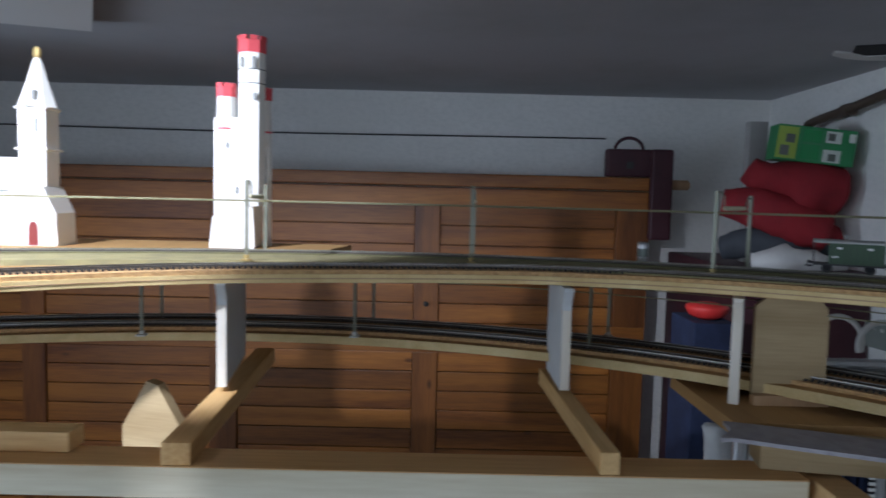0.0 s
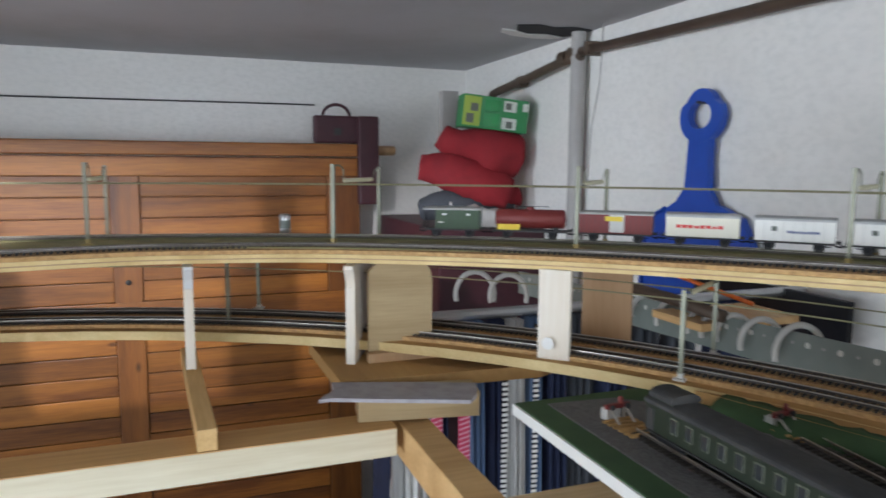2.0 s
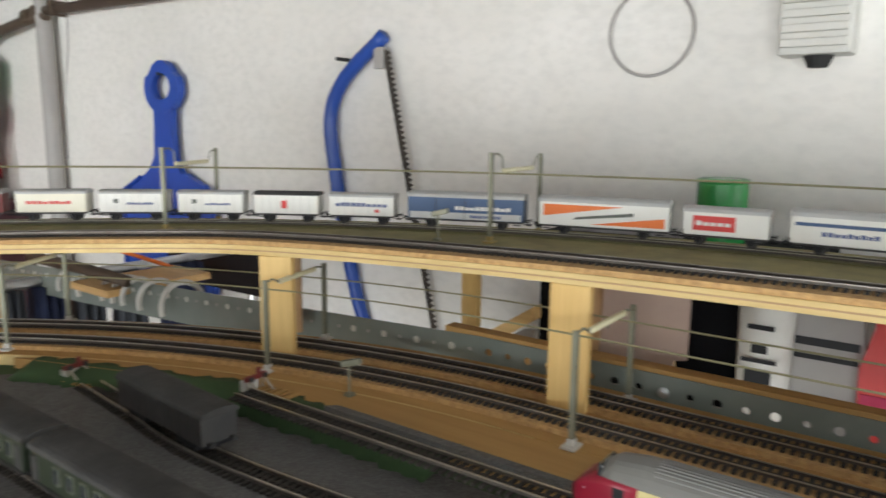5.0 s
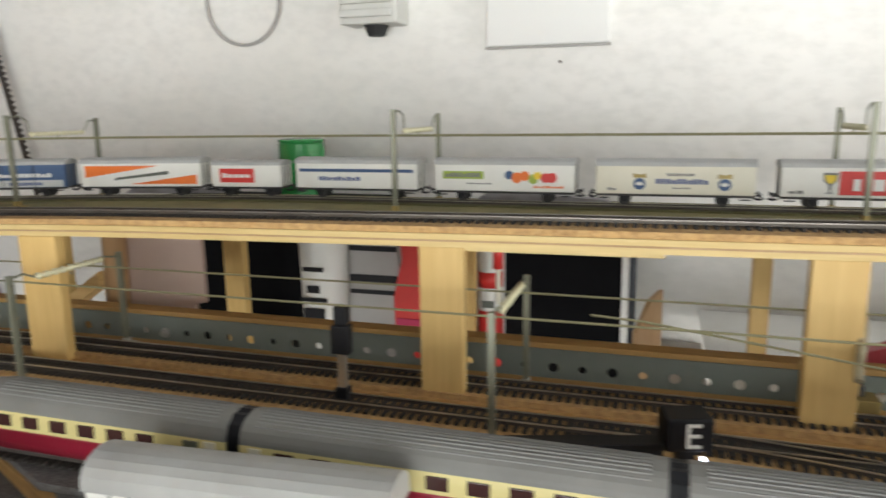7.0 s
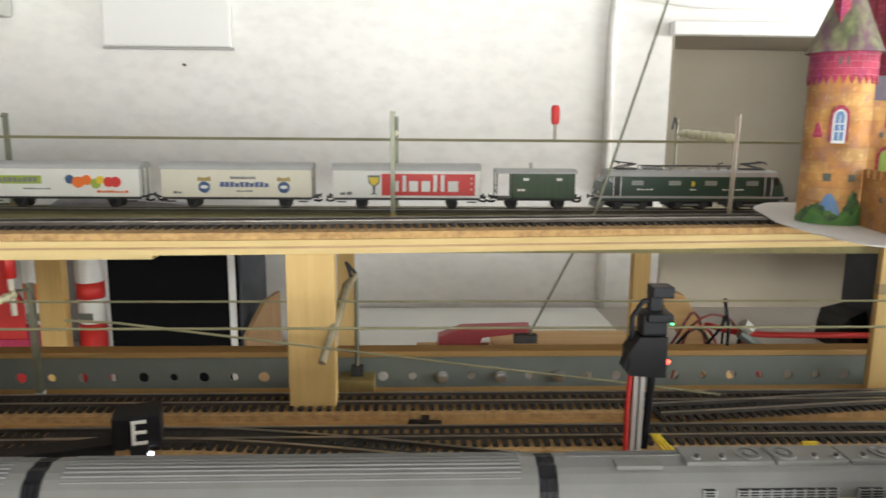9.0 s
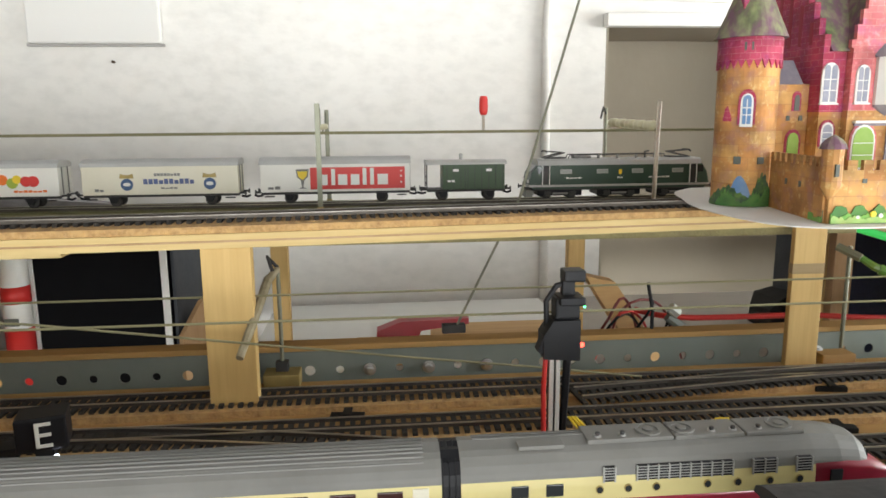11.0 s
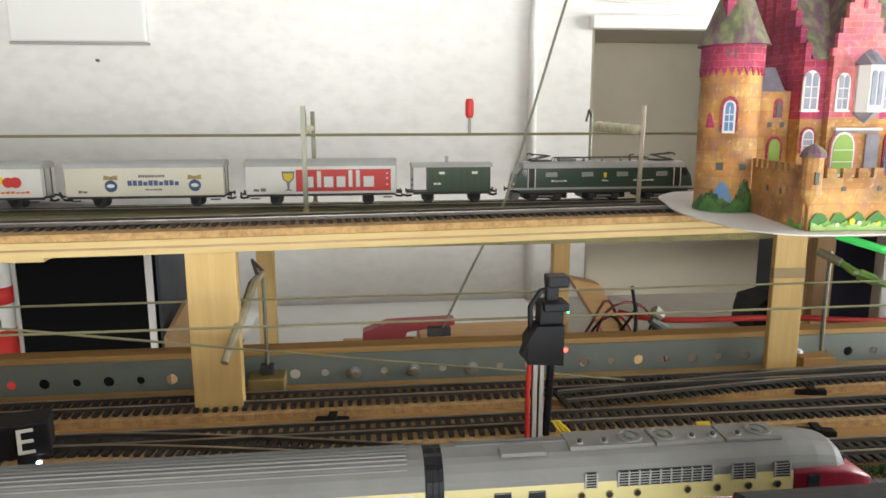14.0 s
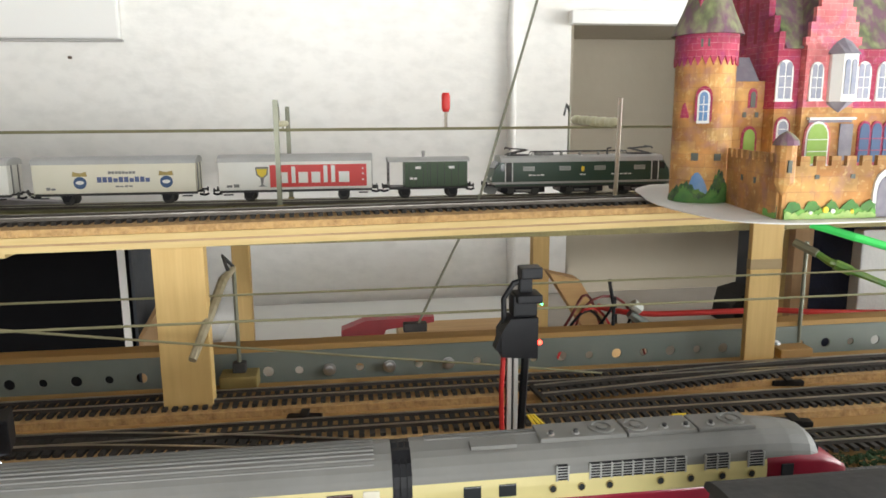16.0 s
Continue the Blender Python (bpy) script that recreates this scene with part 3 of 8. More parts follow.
# ---- beds of the layout ----
EDGE = [(-0.95, 0.20, 1.556), (-0.66, 0.60, 1.556), (-0.46, 0.77, 1.557), (-0.25, 0.885, 1.558), (0.05, 0.93, 1.560), (0.19, 0.922, 1.560), (0.34, 0.88, 1.560),
        (0.548, 0.745, 1.561), (0.72, 0.545, 1.565), (0.803, 0.375, 1.569), (0.857, 0.06, 1.573), (0.868, -0.31, 1.577),
        (0.877, -0.585, 1.578), (0.915, -1.05, 1.578), (0.93, -1.5, 1.578), (0.93, -1.9, 1.578)]
front = spline(EDGE, 0.025)
front = [(p, -s) for p, s in front]
# side of these rows points outwards, to the wall
ramp = empty("ramp_board", "curved plywood ramp carrying the front track above the lower level", "model railway board")
part("plank", sweep(front, rect(0.0, 0.075, 0.0, 0.010)), "strip", ramp, "pale plywood strip with a sawn edge")
part("veneer_line", sweep(front, rect(-0.0005, 0.0010, 0.0042, 0.0056)), "ply_rear", ramp, "dark glue line of the plywood")
part("cork_strip", sweep(front, rect(0.002, 0.070, 0.010, 0.015)), "cork", ramp, "brown cork strip under the track")
rear = empty("upper_board", "curved plywood board carrying the rear upper track", "model railway board")
part("plank", sweep(bend(CU, 1.208, 1.558, 148, -1.9), rect(-0.110, 0.105, 0, 0.012)), "board", rear)
part("inner_roadbed", box(0.946, 0.9990, -1.9, 0.04, 1.5660, 1.5725), "bed_old", rear, "dusty greenish roadbed between the tracks")
part("roadbed", sweep(bend(CU, 1.208, 1.570, 148, -1.9), rect(-0.108, 0.060, 0, 0.007)), "bed_old", rear, "dusty greenish roadbed")


def track(name, rows, sleeper_mat, label, pitch=0.0068, single=None, width=0.030, rail="rail", side="rail_side"):
    """Rails on small sleepers along rows; the stretch named by single = (low, high) of y gets sleepers of its own."""
    t = empty(name, label, "model track")
    for k, off in enumerate((-0.0083, 0.0083)):
        bar = part("rail", sweep(rows, rect(off - 0.0004, off + 0.0004, 0.0022, 0.0046)), side, t)
        part("rail_head", sweep(rows, rect(off - 0.00065, off + 0.00065, 0.0046, 0.0053)), rail, bar, "worn bright rail head")
    part("contact_strip", sweep(rows, rect(-0.0008, 0.0008, 0.0014, 0.0026)), "sleeper", t)
    bm, me, last, own = bmesh.new(), None, None, 0
    half = width / 2
    acc = 0.0
    for (p, s), (q, s2) in zip(rows, rows[1:]):
        seg = (q - p).length
        while acc < seg:
            c = p.lerp(q, acc / seg)
            a = math.atan2(s.y, s.x)
            if single and single[0] < c.y < single[1] and own < 300:
                if me is None:
                    me = mesh_of("sleeper", box(-half, half, -0.0017, 0.0017, 0, 0.0022), sleeper_mat)
                ob = new("sleeper", me)
                ob.parent = t
                ob.matrix_basis = pose(c.x, c.y, c.z, 0, 0, math.degrees(a))
                own += 1
            else:
                box(-half, half, -0.0017, 0.0017, 0, 0.0022, bm=bm, m=pose(c.x, c.y, c.z, 0, 0, math.degrees(a)))
            acc += pitch
        acc -= seg
    if bm.verts:
        tagged(part("sleeper_band", bm, sleeper_mat, t), kind="stuff")
    return t


track("front_upper_track", [(p + s * 0.034 + Vector((0, 0, 0.015)), s) for p, s in front], "sleeper", "narrow dark model track on the upper ramp", rail="rail_side", side="rail_dark")
TRAIN = bend(CU, 1.208, 1.577, 148, -1.9)
upper = track("rear_upper_track", TRAIN, "sleeper_old", "dusty greenish model track of the upper level", rail="rail_dull", side="rail_dark")
part("ballast_mat", sweep(TRAIN, rect(-0.0180, 0.0180, 0.0003, 0.0016)), "moss_mat", upper, "dusty olive ballast mat")

# lower board: a bent strip, then a wide deck
bm = sweep(bend(CL, 1.13, 1.446, 120, -1.9), rect(-0.08, 0.0605, 0, 0.012))
LOWER_EDGE = sweep(bend(CL, 1.13, 1.4462, 120, 0.60), rect(-0.0812, -0.0799, 0, 0.0116))
lower = thing("lower_board", bm, "board", "brown fibreboard deck of the lower tracks", "model railway board")
part("pale_edge", LOWER_EDGE, "strip", lower, "pale sawn edge")
deck = [(0.630, 0.594), (0.70, 0.40), (0.725, 0.33), (0.73, 0.0), (0.66, -0.15), (0.58, -0.3), (0.56, -1.9), (0.80, -1.9), (0.80, 0.0), (0.79, 0.25), (0.74, 0.45)]
thing("lower_deck", prism(deck, 1.4455, 1.4575, "z"), "board", "brown fibreboard deck in front of the lower tracks", "model railway board")
A = bend(CL, 1.146, 1.463, 118, -1.9)
B = bend(CL, 1.087, 1.463, 118, -1.9)
for name, rows in (("rear", A), ("front", B)):
    thing("cork_bed", sweep([(p + Vector((0, 0, -0.005)), s) for p, s in rows], rect(-0.021, 0.021, 0, 0.005)), "cork", "brown cork roadbed under the lower track", "cork bed", "lower cork beds")
track("lower_track", A, "sleeper", "dark model track beside the steel strip", single=(-1.12, -0.30), side="rail_dark")
track("lower_track", B, "sleeper", "dark model track with a turnout", single=(-1.12, -0.30), side="rail_dark")
# diverging track and yard tracks
CT = spline([(0.830, -0.42, 1.463), (0.8285, -0.52, 1.463), (0.811, -0.625, 1.463), (0.786, -0.735, 1.463), (0.770, -0.85, 1.463), (0.766, -1.0, 1.463), (0.766, -1.4, 1.463), (0.766, -1.9, 1.463)], 0.02)
track("branch_track", [(p, -s) for p, s in CT], "sleeper", "dark model track branching towards the railcar", side="rail_dark")
T3 = spline([(0.70, 0.30, 1.463), (0.705, -0.2, 1.463), (0.703, -0.7, 1.463), (0.695, -1.2, 1.463), (0.69, -1.9, 1.463)], 0.02)
track("yard_track", [(p, -s) for p, s in T3], "sleeper", "dark model track under the railcar")
A2 = spline([(0.8635, -0.832, 1.4632), (0.871, -0.905, 1.4632), (0.8805, -0.985, 1.4632), (0.886, -1.06, 1.4632), (0.888, -1.12, 1.4632)], 0.02)
track("crossover_track", [(p, -s) for p, s in A2], "sleeper", "dark model track of a turnout between two lines", side="rail_dark")

# yard board: green with a grey sheet
yard = empty("yard_board", "green painted board with a white edge and grey ballast sheet", "model railway board")
part("panel", box(0.457, 0.735, -1.9, 0.652, 1.434, 1.4445), "foam", yard, "white board edge")
part("grass_sheet", box(0.459, 0.733, -1.9, 0.650, 1.4445, 1.4458), "grass", yard, "green grass paint")
part("ballast_sheet", prism([(0.487, 0.635), (0.56, 0.628), (0.63, 0.56), (0.69, 0.42), (0.712, 0.30), (0.712, -1.9), (0.487, -1.9)], 1.4458, 1.4472, "z"), "gravel", yard, "grey ballast sheet")
part("ballast_bed", prism([(0.7285, 0.225), (0.737, 0.215), (0.737, -0.02), (0.735, -0.30), (0.732, -1.9), (0.674, -1.9), (0.674, -0.125), (0.7285, -0.005)], 1.4576, 1.4628, "z"), "gravel", lower, "grey ballast under the railcar track")
part("ballast_sheet", prism([(0.675, -0.135), (0.675, -1.9), (0.565, -1.9), (0.586, -0.30), (0.664, -0.152)], 1.4570, 1.4579, "z"), "gravel", lower, "grey ballast sheet beside the railcar")
T1 = spline([(0.530, 0.54, 1.4472), (0.53, 0.2, 1.4472), (0.53, -0.6, 1.4472), (0.53, -1.9, 1.4472)], 0.02)
T2 = spline([(0.650, 0.475, 1.4472), (0.640, 0.38, 1.4472), (0.626, 0.2, 1.4472), (0.654, -0.28, 1.4580), (0.662, -0.40, 1.4581), (0.650, -0.62, 1.4581), (0.63, -0.9, 1.4581), (0.62, -1.9, 1.4581)], 0.02)
track("yard_track", [(p, -s) for p, s in T1], "sleeper", "dark model track under the green coaches")
track("yard_track", [(p, -s) for p, s in T2], "sleeper", "dark model track under a dark wagon")

# grass bank from the sheet up to the edge of the lower deck
bm = bmesh.new()
rng = random.Random(5)
BANK = [(p, s) for p, s in spline([(0.640, 0.570, 1.4582), (0.676, 0.47, 1.4582), (0.703, 0.39, 1.4582), (0.724, 0.32, 1.4582), (0.728, 0.20, 1.4582), (0.730, 0.09, 1.4582)], 0.008)]
cols = []
for p, s in BANK:
    o = s if s.x > 0 else -s
    cols.append([bm.verts.new(q) for q in (p + o * (0.012 + rng.uniform(-0.004, 0.006)) - Vector((0, 0, 0.0005)), p + o * 0.002, p - o * 0.012 - Vector((0, 0, 0.004)), p - o * (0.034 + rng.uniform(-0.004, 0.004)) - Vector((0, 0, 0.0106)), p - o * 0.030 - Vector((0, 0, 0.0118)), p + o * 0.006 - Vector((0, 0, 0.004)))])
for a, b in zip(cols, cols[1:]):
    for i in range(6):
        bm.faces.new((a[i], a[(i + 1) % 6], b[(i + 1) % 6], b[i]))
bm.faces.new(cols[0])
bm.faces.new(cols[-1][::-1])
part("grass_bank", bm, "grass", yard, "green grass mat sloping up to the deck", True)

# steel strip with round holes behind the lower tracks
strip = empty("perforated_strip", "grey-green steel strip with a row of round holes", "steel strip")
STEP, HOLE_Z = 0.0241, 1.4645


def punched_web(y0, count, r_big, r_small, x0, x1, z):
    """A sheet with a row of round holes cut through it, every second one smaller."""
    bm = bmesh.new()
    h = STEP / 2
    for k in range(count):
        c = y0 - k * STEP
        r = r_small if k % 2 else r_big
        loops = []
        for i in range(16):
            u, v = math.cos(i * math.tau / 16), math.sin(i * math.tau / 16)
            q = h / max(abs(u), abs(v))
            loops.append([bm.verts.new(p) for p in ((x0, c + u * q, z + v * q), (x0, c + u * r, z + v * r), (x1, c + u * r, z + v * r), (x1, c + u * q, z + v * q))])
        for i in range(16):
            p, q = loops[i], loops[(i + 1) % 16]
            for j in range(3):
                bm.faces.new((p[j], q[j], q[j + 1], p[j + 1]))
    bmesh.ops.remove_doubles(bm, verts=bm.verts, dist=1e-5)
    return bm


FIRST = -0.632 + 34 * STEP
COUNT = 88
LAST = FIRST - (COUNT - 0.5) * STEP
part("web", punched_web(FIRST, COUNT, 0.0043, 0.0033, 0.9395, 0.9410, HOLE_Z), "girder", strip)
part("upper_edge", box(0.9395, 0.9410, LAST, FIRST + STEP / 2, HOLE_Z + STEP / 2, 1.4805), "girder", strip)
part("lower_edge", box(0.9395, 0.9410, LAST, FIRST + STEP / 2, 1.425, HOLE_Z - STEP / 2), "girder", strip)
FALL = 0.045  # the far half of the strip slopes down


def sag(y):
    return FALL * max(0.0, y - FIRST)


part("far_web", prism([(FIRST + STEP / 2, 1.425), (1.6, 1.425 - sag(1.6)), (1.6, 1.4805 - sag(1.6)), (FIRST + STEP / 2, 1.4805)], 0.9395, 0.9410, "x"), "girder", strip)
part("flange", box(0.9415, 0.960, -1.9, 0.19, 1.425, 1.4275), "girder", strip)
part("top_batten", box(0.9425, 0.9605, -1.9, 0.248, 1.4725, 1.4845, 0.001), "board", strip, "brown wooden batten behind the strip")
far = mesh_of("far_hole", lathe([(0.0042, -0.0004), (0.0043, 0.0004)], axis="x", seg=12), "grille")
far_small = mesh_of("far_hole", lathe([(0.0022, -0.0004), (0.0023, 0.0004)], axis="x", seg=12), "pipe_grey")
bolt = mesh_of("bolt_head", lathe([(0.0052, 0.0), (0.0052, -0.0014), (0.0034, -0.0018), (0.0034, -0.0046), (0.0022, -0.0050)], axis="x", seg=12), "chrome")
for i in range(55):
    y = FIRST + STEP + i * 0.0251
    shared("far_hole", far if i % 2 else far_small, strip, (0.9392, y, 1.4655 - sag(y)))
for k in (8, 36, 38, 40, 52):
    shared("bolt_head", bolt, strip, (0.9393, FIRST - k * STEP, HOLE_Z - 0.0005))


# ---- posts and timber ----
def post(at, w, d, z0, z1, turn, mat, label, group=""):
    ob = part("post", box(-w / 2, w / 2, -d / 2, d / 2, 0, z1 - z0, 0.0008), mat)
    ob.matrix_world = pose(at[0], at[1], z0, 0, 0, turn)
    return tagged(ob, label, "wooden post", group)


post((0.553, 0.741), 0.037, 0.010, 1.452, 1.562, -43, "post_pale", "pale wooden post with a round white sticker", "front posts")
post((0.808, 0.374), 0.036, 0.012, 1.4578, 1.569, -62, "post", "light wooden post under the ramp", "front posts")
post((0.862, 0.055), 0.036, 0.012, 1.4578, 1.573, -82, "post", "light wooden post under the ramp", "front posts")
post((0.875, -0.316), 0.034, 0.012, 1.4578, 1.577, -88, "post", "light wooden post under the ramp", "front posts")
post((0.884, -0.584), 0.034, 0.012, 1.4578, 1.578, -90, "post", "light wooden post under the ramp", "front posts")
p6 = post((0.922, -1.0385), 0.0268, 0.006, 1.4578, 1.578, -92, "post", "light wooden post with a painted-in shadow band", "front posts")
# castle's cast shadow across the post, put in as a dark band
part("stain_band", box(-0.0135, 0.0135, -0.0032, 0.0032, 0.0800, 0.0885), "ply_brown", p6, "dark brown band painted in for the castle's shadow")
for y0, w in ((0.3765, 0.027), (0.078, 0.030), (-0.2445, 0.029), (-0.578, 0.019), (-0.922, 0.020), (-1.23, 0.030)):
    post((1.19, y0), w, 0.014, 1.378 if y0 < -0.54 else 1.325, 1.558, -90, "post", "light wooden post behind the lower tracks", "rear posts")
# white sticker on the pale post
thing("round_sticker", lathe([(0.0072, 0.0), (0.0072, 0.0006)], axis="y", seg=20), "paper", "round white paper sticker on a post", "sticker").matrix_world = pose(0.5462, 0.7416, 1.4775, 0, 0, -43) @ pose(0, -0.0057, 0)

# thin boards that carry the curve, standing on sticks
def side_board(at, out, length, z0, z1, mat="ply_grey"):
    """A thin upright board along the radius with a rounded inner top corner."""
    n = 6
    outline = [(0, 0), (length, 0), (length, z1 - z0), (-0.012, z1 - z0)]
    outline += [(-0.012 + 0.012 * math.sin(k * math.pi / 2 / n), z1 - z0 - 0.004 - 0.022 * (k / n)) for k in range(n + 1)]
    b = part("board", prism(outline, -0.0055, 0.0055, "y"), mat)
    edge = part("front_edge", box(-0.0012, -0.0002, -0.0055, 0.0055, 0.0, z1 - z0 - 0.028), "post_pale", b, "pale sawn front edge")
    b.matrix_world = pose(at[0], at[1], z0, 0, 0, out)
    return tagged(b, "thin grey-painted board standing upright under the upper board", "support board", "side boards")


side_board((-0.250, 0.905), 98, 0.17, 1.432, 1.558)
side_board((0.161, 0.925), 90, 0.11, 1.432, 1.558)
side_board((0.345, 0.872), 66, 0.17, 1.4352, 1.558, "post_pale")
side_board((-0.62, 0.66), 122, 0.17, 1.432, 1.554)

k = [(0.0, 0.0), (0.082, 0.0), (0.082, 0.100)] + [(0.082 - 0.018 * (1 - math.cos(a)), 0.100 + 0.022 * math.sin(a)) for a in (0.5, 1.0, 1.57)] + [(0.012, 0.122), (0.0, 0.112)]
ply = part("plywood_offcut", prism(k, -0.003, 0.003, "y"), "ply_brown")
ply.matrix_world = pose(0.370, 0.884, 1.436, 0, 0, -4)
tagged(ply, "brown plywood panel with rounded upper corners", "plywood panel")


def stick(name, a, b, w, h, z, mat, label, group=""):
    """A squared timber from a to b with its top at z."""
    a, b = Vector((*a, 0)), Vector((*b, 0))
    d = b - a
    ob = part(name, box(0, d.length, -w / 2, w / 2, -h, 0, 0.0012), mat)
    ob.matrix_world = pose(a.x, a.y, z, 0, 0, math.degrees(math.atan2(d.y, d.x)))
    return tagged(ob, label, "timber", group)


cb = stick("cross_beam", (-2.0, 0.757), (0.362, 0.757), 0.050, 0.030, 1.402, "beam_pale", "long planed pine beam under the layout")
# thin slab that carries the warm light on the beam's top as colour
part("aged_top", box(0.0, 2.362, -0.0248, 0.0248, 0.0, 0.001), "beam_y2", cb, "orange upper face, warm light put into its colour")
stick("support_stick", (-0.240, 0.733), (-0.258, 1.15), 0.028, 0.022, 1.4255, "beam_stick", "short pine stick lying on the beam", "support sticks")
stick("support_stick", (0.172, 0.733), (0.159, 1.06), 0.019, 0.022, 1.4255, "beam_stick", "short pine stick lying on the beam", "support sticks")
stick("support_stick", (-0.45, 0.775), (-0.355, 0.775), 0.030, 0.020, 1.4235, "beam_stick", "short worn wood block lying on the beam", "support sticks")
stick("frame_beam", (0.388, 0.782), (0.388, -1.9), 0.034, 0.040, 1.400, "beam_y", "orange pine beam of the frame")
stick("frame_rail", (0.406, 0.535), (0.94, 0.535), 0.045, 0.030, 1.400, "beam_x", "orange pine rail of the frame")
cbd = thing("corner_board", prism([(0.318, 0.806), (0.566, 0.793), (0.640, 0.830), (0.520, 0.985), (0.315, 0.998)], 1.4195, 1.4352, "z"), "board", "brown corner board under the plywood panel", "board")
part("batten", box(0.366, 0.452, 0.866, 0.878, 1.4352, 1.4470, 0.001), "ply_rear", cbd, "brown batten at the foot of the panel")
stick("wood_offcut", (0.330, 0.780), (0.462, 0.757), 0.044, 0.0285, 1.4318, "ply_brown", "grey weathered wood offcut on the beam")
k = prism([(0.0, -0.002), (0.012, 0.003), (0.060, 0.001), (0.158, -0.001), (0.166, 0.020), (0.167, 0.058), (0.090, 0.060), (0.004, 0.057), (0.010, 0.030)], 0, 0.004, "z")
slate = thing("fibre_plate", k, "slate", "broken grey fibre-cement strip lying on the timber", "fibre plate")
slate.matrix_world = pose(0.284, 0.754, 1.4320, 0, 0, -20)
# legs and far bearers that carry the timber
for n, (x, y) in enumerate(((-1.2, 0.757), (0.388, -0.2), (0.388, -1.5), (0.92, 0.535))):
    stick_leg = part("leg", box(-0.022, 0.022, -0.022, 0.022, 0, 1.372 if n == 0 else 1.3595 if n < 3 else 1.3695, 0.002), "post")
    stick_leg.matrix_world = pose(x, y, 0)
    tagged(stick_leg, "square pine leg under the layout frame", "timber leg", "legs")

# shelf and cross bearers behind the steel strip
thing("rear_shelf", box(0.9615, 1.478, -2.2, -0.540, 1.362, 1.378, 0.001), "shelf", "beige board shelf along the wall", "shelf", "rear shelves")
LOW = 1.325
thing("rear_shelf", box(0.9615, 1.478, -0.538, 0.44, LOW - 0.016, LOW, 0.001), "shelf", "lower beige board shelf with boxes and bottles", "shelf", "rear shelves")
for y in (0.30, -0.80, -1.60):
    thing("bearer", box(0.405, 0.958, y - 0.02, y + 0.02, 1.360, 1.4335, 0.001), "beam_x", "pine bearer under the lower deck", "bearer", "bearers")
for x, y, z in ((1.2, 0.1, LOW - 0.016), (1.2, -0.5, LOW - 0.016), (1.2, -0.7, 1.362), (1.2, -1.9, 1.362)):
    thing("leg", box(x - 0.02, x + 0.02, y - 0.02, y + 0.02, 0, z, 0.002), "post", "square pine leg under the rear shelf", "timber leg", "legs")

# reddish plywood posts behind the lower tracks
for x, y, w, a in ((0.690, 0.842, 0.067, -48), (0.905, 0.475, 0.046, -64)):
    post((x, y), w, 0.006, 1.445, 1.558, a, "ply_rear", "reddish plywood support behind the lower tracks", "plywood supports")
k = prism([(-0.060, 0.013), (0.028, 0.0), (0.030, 0.022), (0.042, 0.024), (0.042, 0.105), (-0.060, 0.105)], -0.003, 0.003, "y")
ob = thing("plywood_sheet", k, "pinkish_board", "pinkish hardboard panel hanging under the upper board", "hardboard panel")
ob.matrix_world = pose(1.005, 0.037, 1.453, 0, 0, -84)
ob = empty("round_post", "brown round wooden post with a small foot beside the panel", "wooden post")
part("shaft", tube([(0.988, 0.094, 1.462), (0.990, 0.093, 1.558)], 0.0125, 16), "ply_rear", ob, smooth=True)
part("foot", box(0.970, 1.006, 0.078, 0.112, 1.4580, 1.4622, 0.001), "post_pale", ob)
part("bracket", box(0.962, 0.990, 0.080, 0.110, 1.4450, 1.4578, 0.001), "board", ob)
tb = thing("leaning_timber", prism([(0.0, 0.0), (0.100, 0.066), (0.100, 0.048), (0.012, -0.012)], -0.012, 0.012, "y"), "beam_stick", "slanting pine offcut leaning behind the strip", "timber")
tb.matrix_world = pose(1.10, 0.315, 1.415, 0, 0, -90)
thing("timber_block", box(1.06, 1.14, 0.215, 0.345, 1.3252, 1.415, 0.001), "board", "brown wooden block on the lower shelf", "timber")
thing("splice_plate", box(-0.02, 0.02, -0.075, 0.075, -0.0035, 0, 0.0006), "strip", "thin wooden splice plate under the ramp joint", "splice plate").matrix_world = pose(0.896, -0.400, 1.5772, 0, 0, 2)

# ---- room things ----
cup = empty("pine_cupboard", "wide pine cupboard with plank-filled doors along the back wall", "cupboard")
part("carcass", box(-2.05, 0.905, 3.135, 3.283, 0.0, 1.705), "pine_z", cup)
part("top_beam", box(-2.06, 0.915, 3.098, 3.160, 1.708, 1.764, 0.006), "pine_x", cup, "thick pine beam along the top")
part("rod_end", tube([(0.90, 3.135, 1.737), (1.070, 3.135, 1.737), (1.078, 3.135, 1.737)], [0.022, 0.022, 0.014], 14), "ply_rear", cup, "rounded brown rod end", True)
part("lower_beam", box(-2.05, 0.905, 3.110, 3.134, 0.985, 1.115, 0.003), "pine_x", cup)
part("plinth", box(-2.05, 0.905, 3.110, 3.134, 0.0, 0.12, 0.003), "pine_x", cup)
part("head_rail", box(-2.05, 0.905, 3.112, 3.134, 1.625, 1.700, 0.003), "pine_x", cup)
stiles = ((-2.05, -1.96), (-1.80, -1.70), (-0.986, -0.868), (-0.102, 0.005), (0.763, 0.905))
for a, b in stiles:
    part("stile", box(a, b, 3.104, 3.134, 0.12, 0.985, 0.003), "pine_z", cup)
    part("stile", box(a, b, 3.104, 3.134, 1.115, 1.625, 0.003), "pine_z", cup)
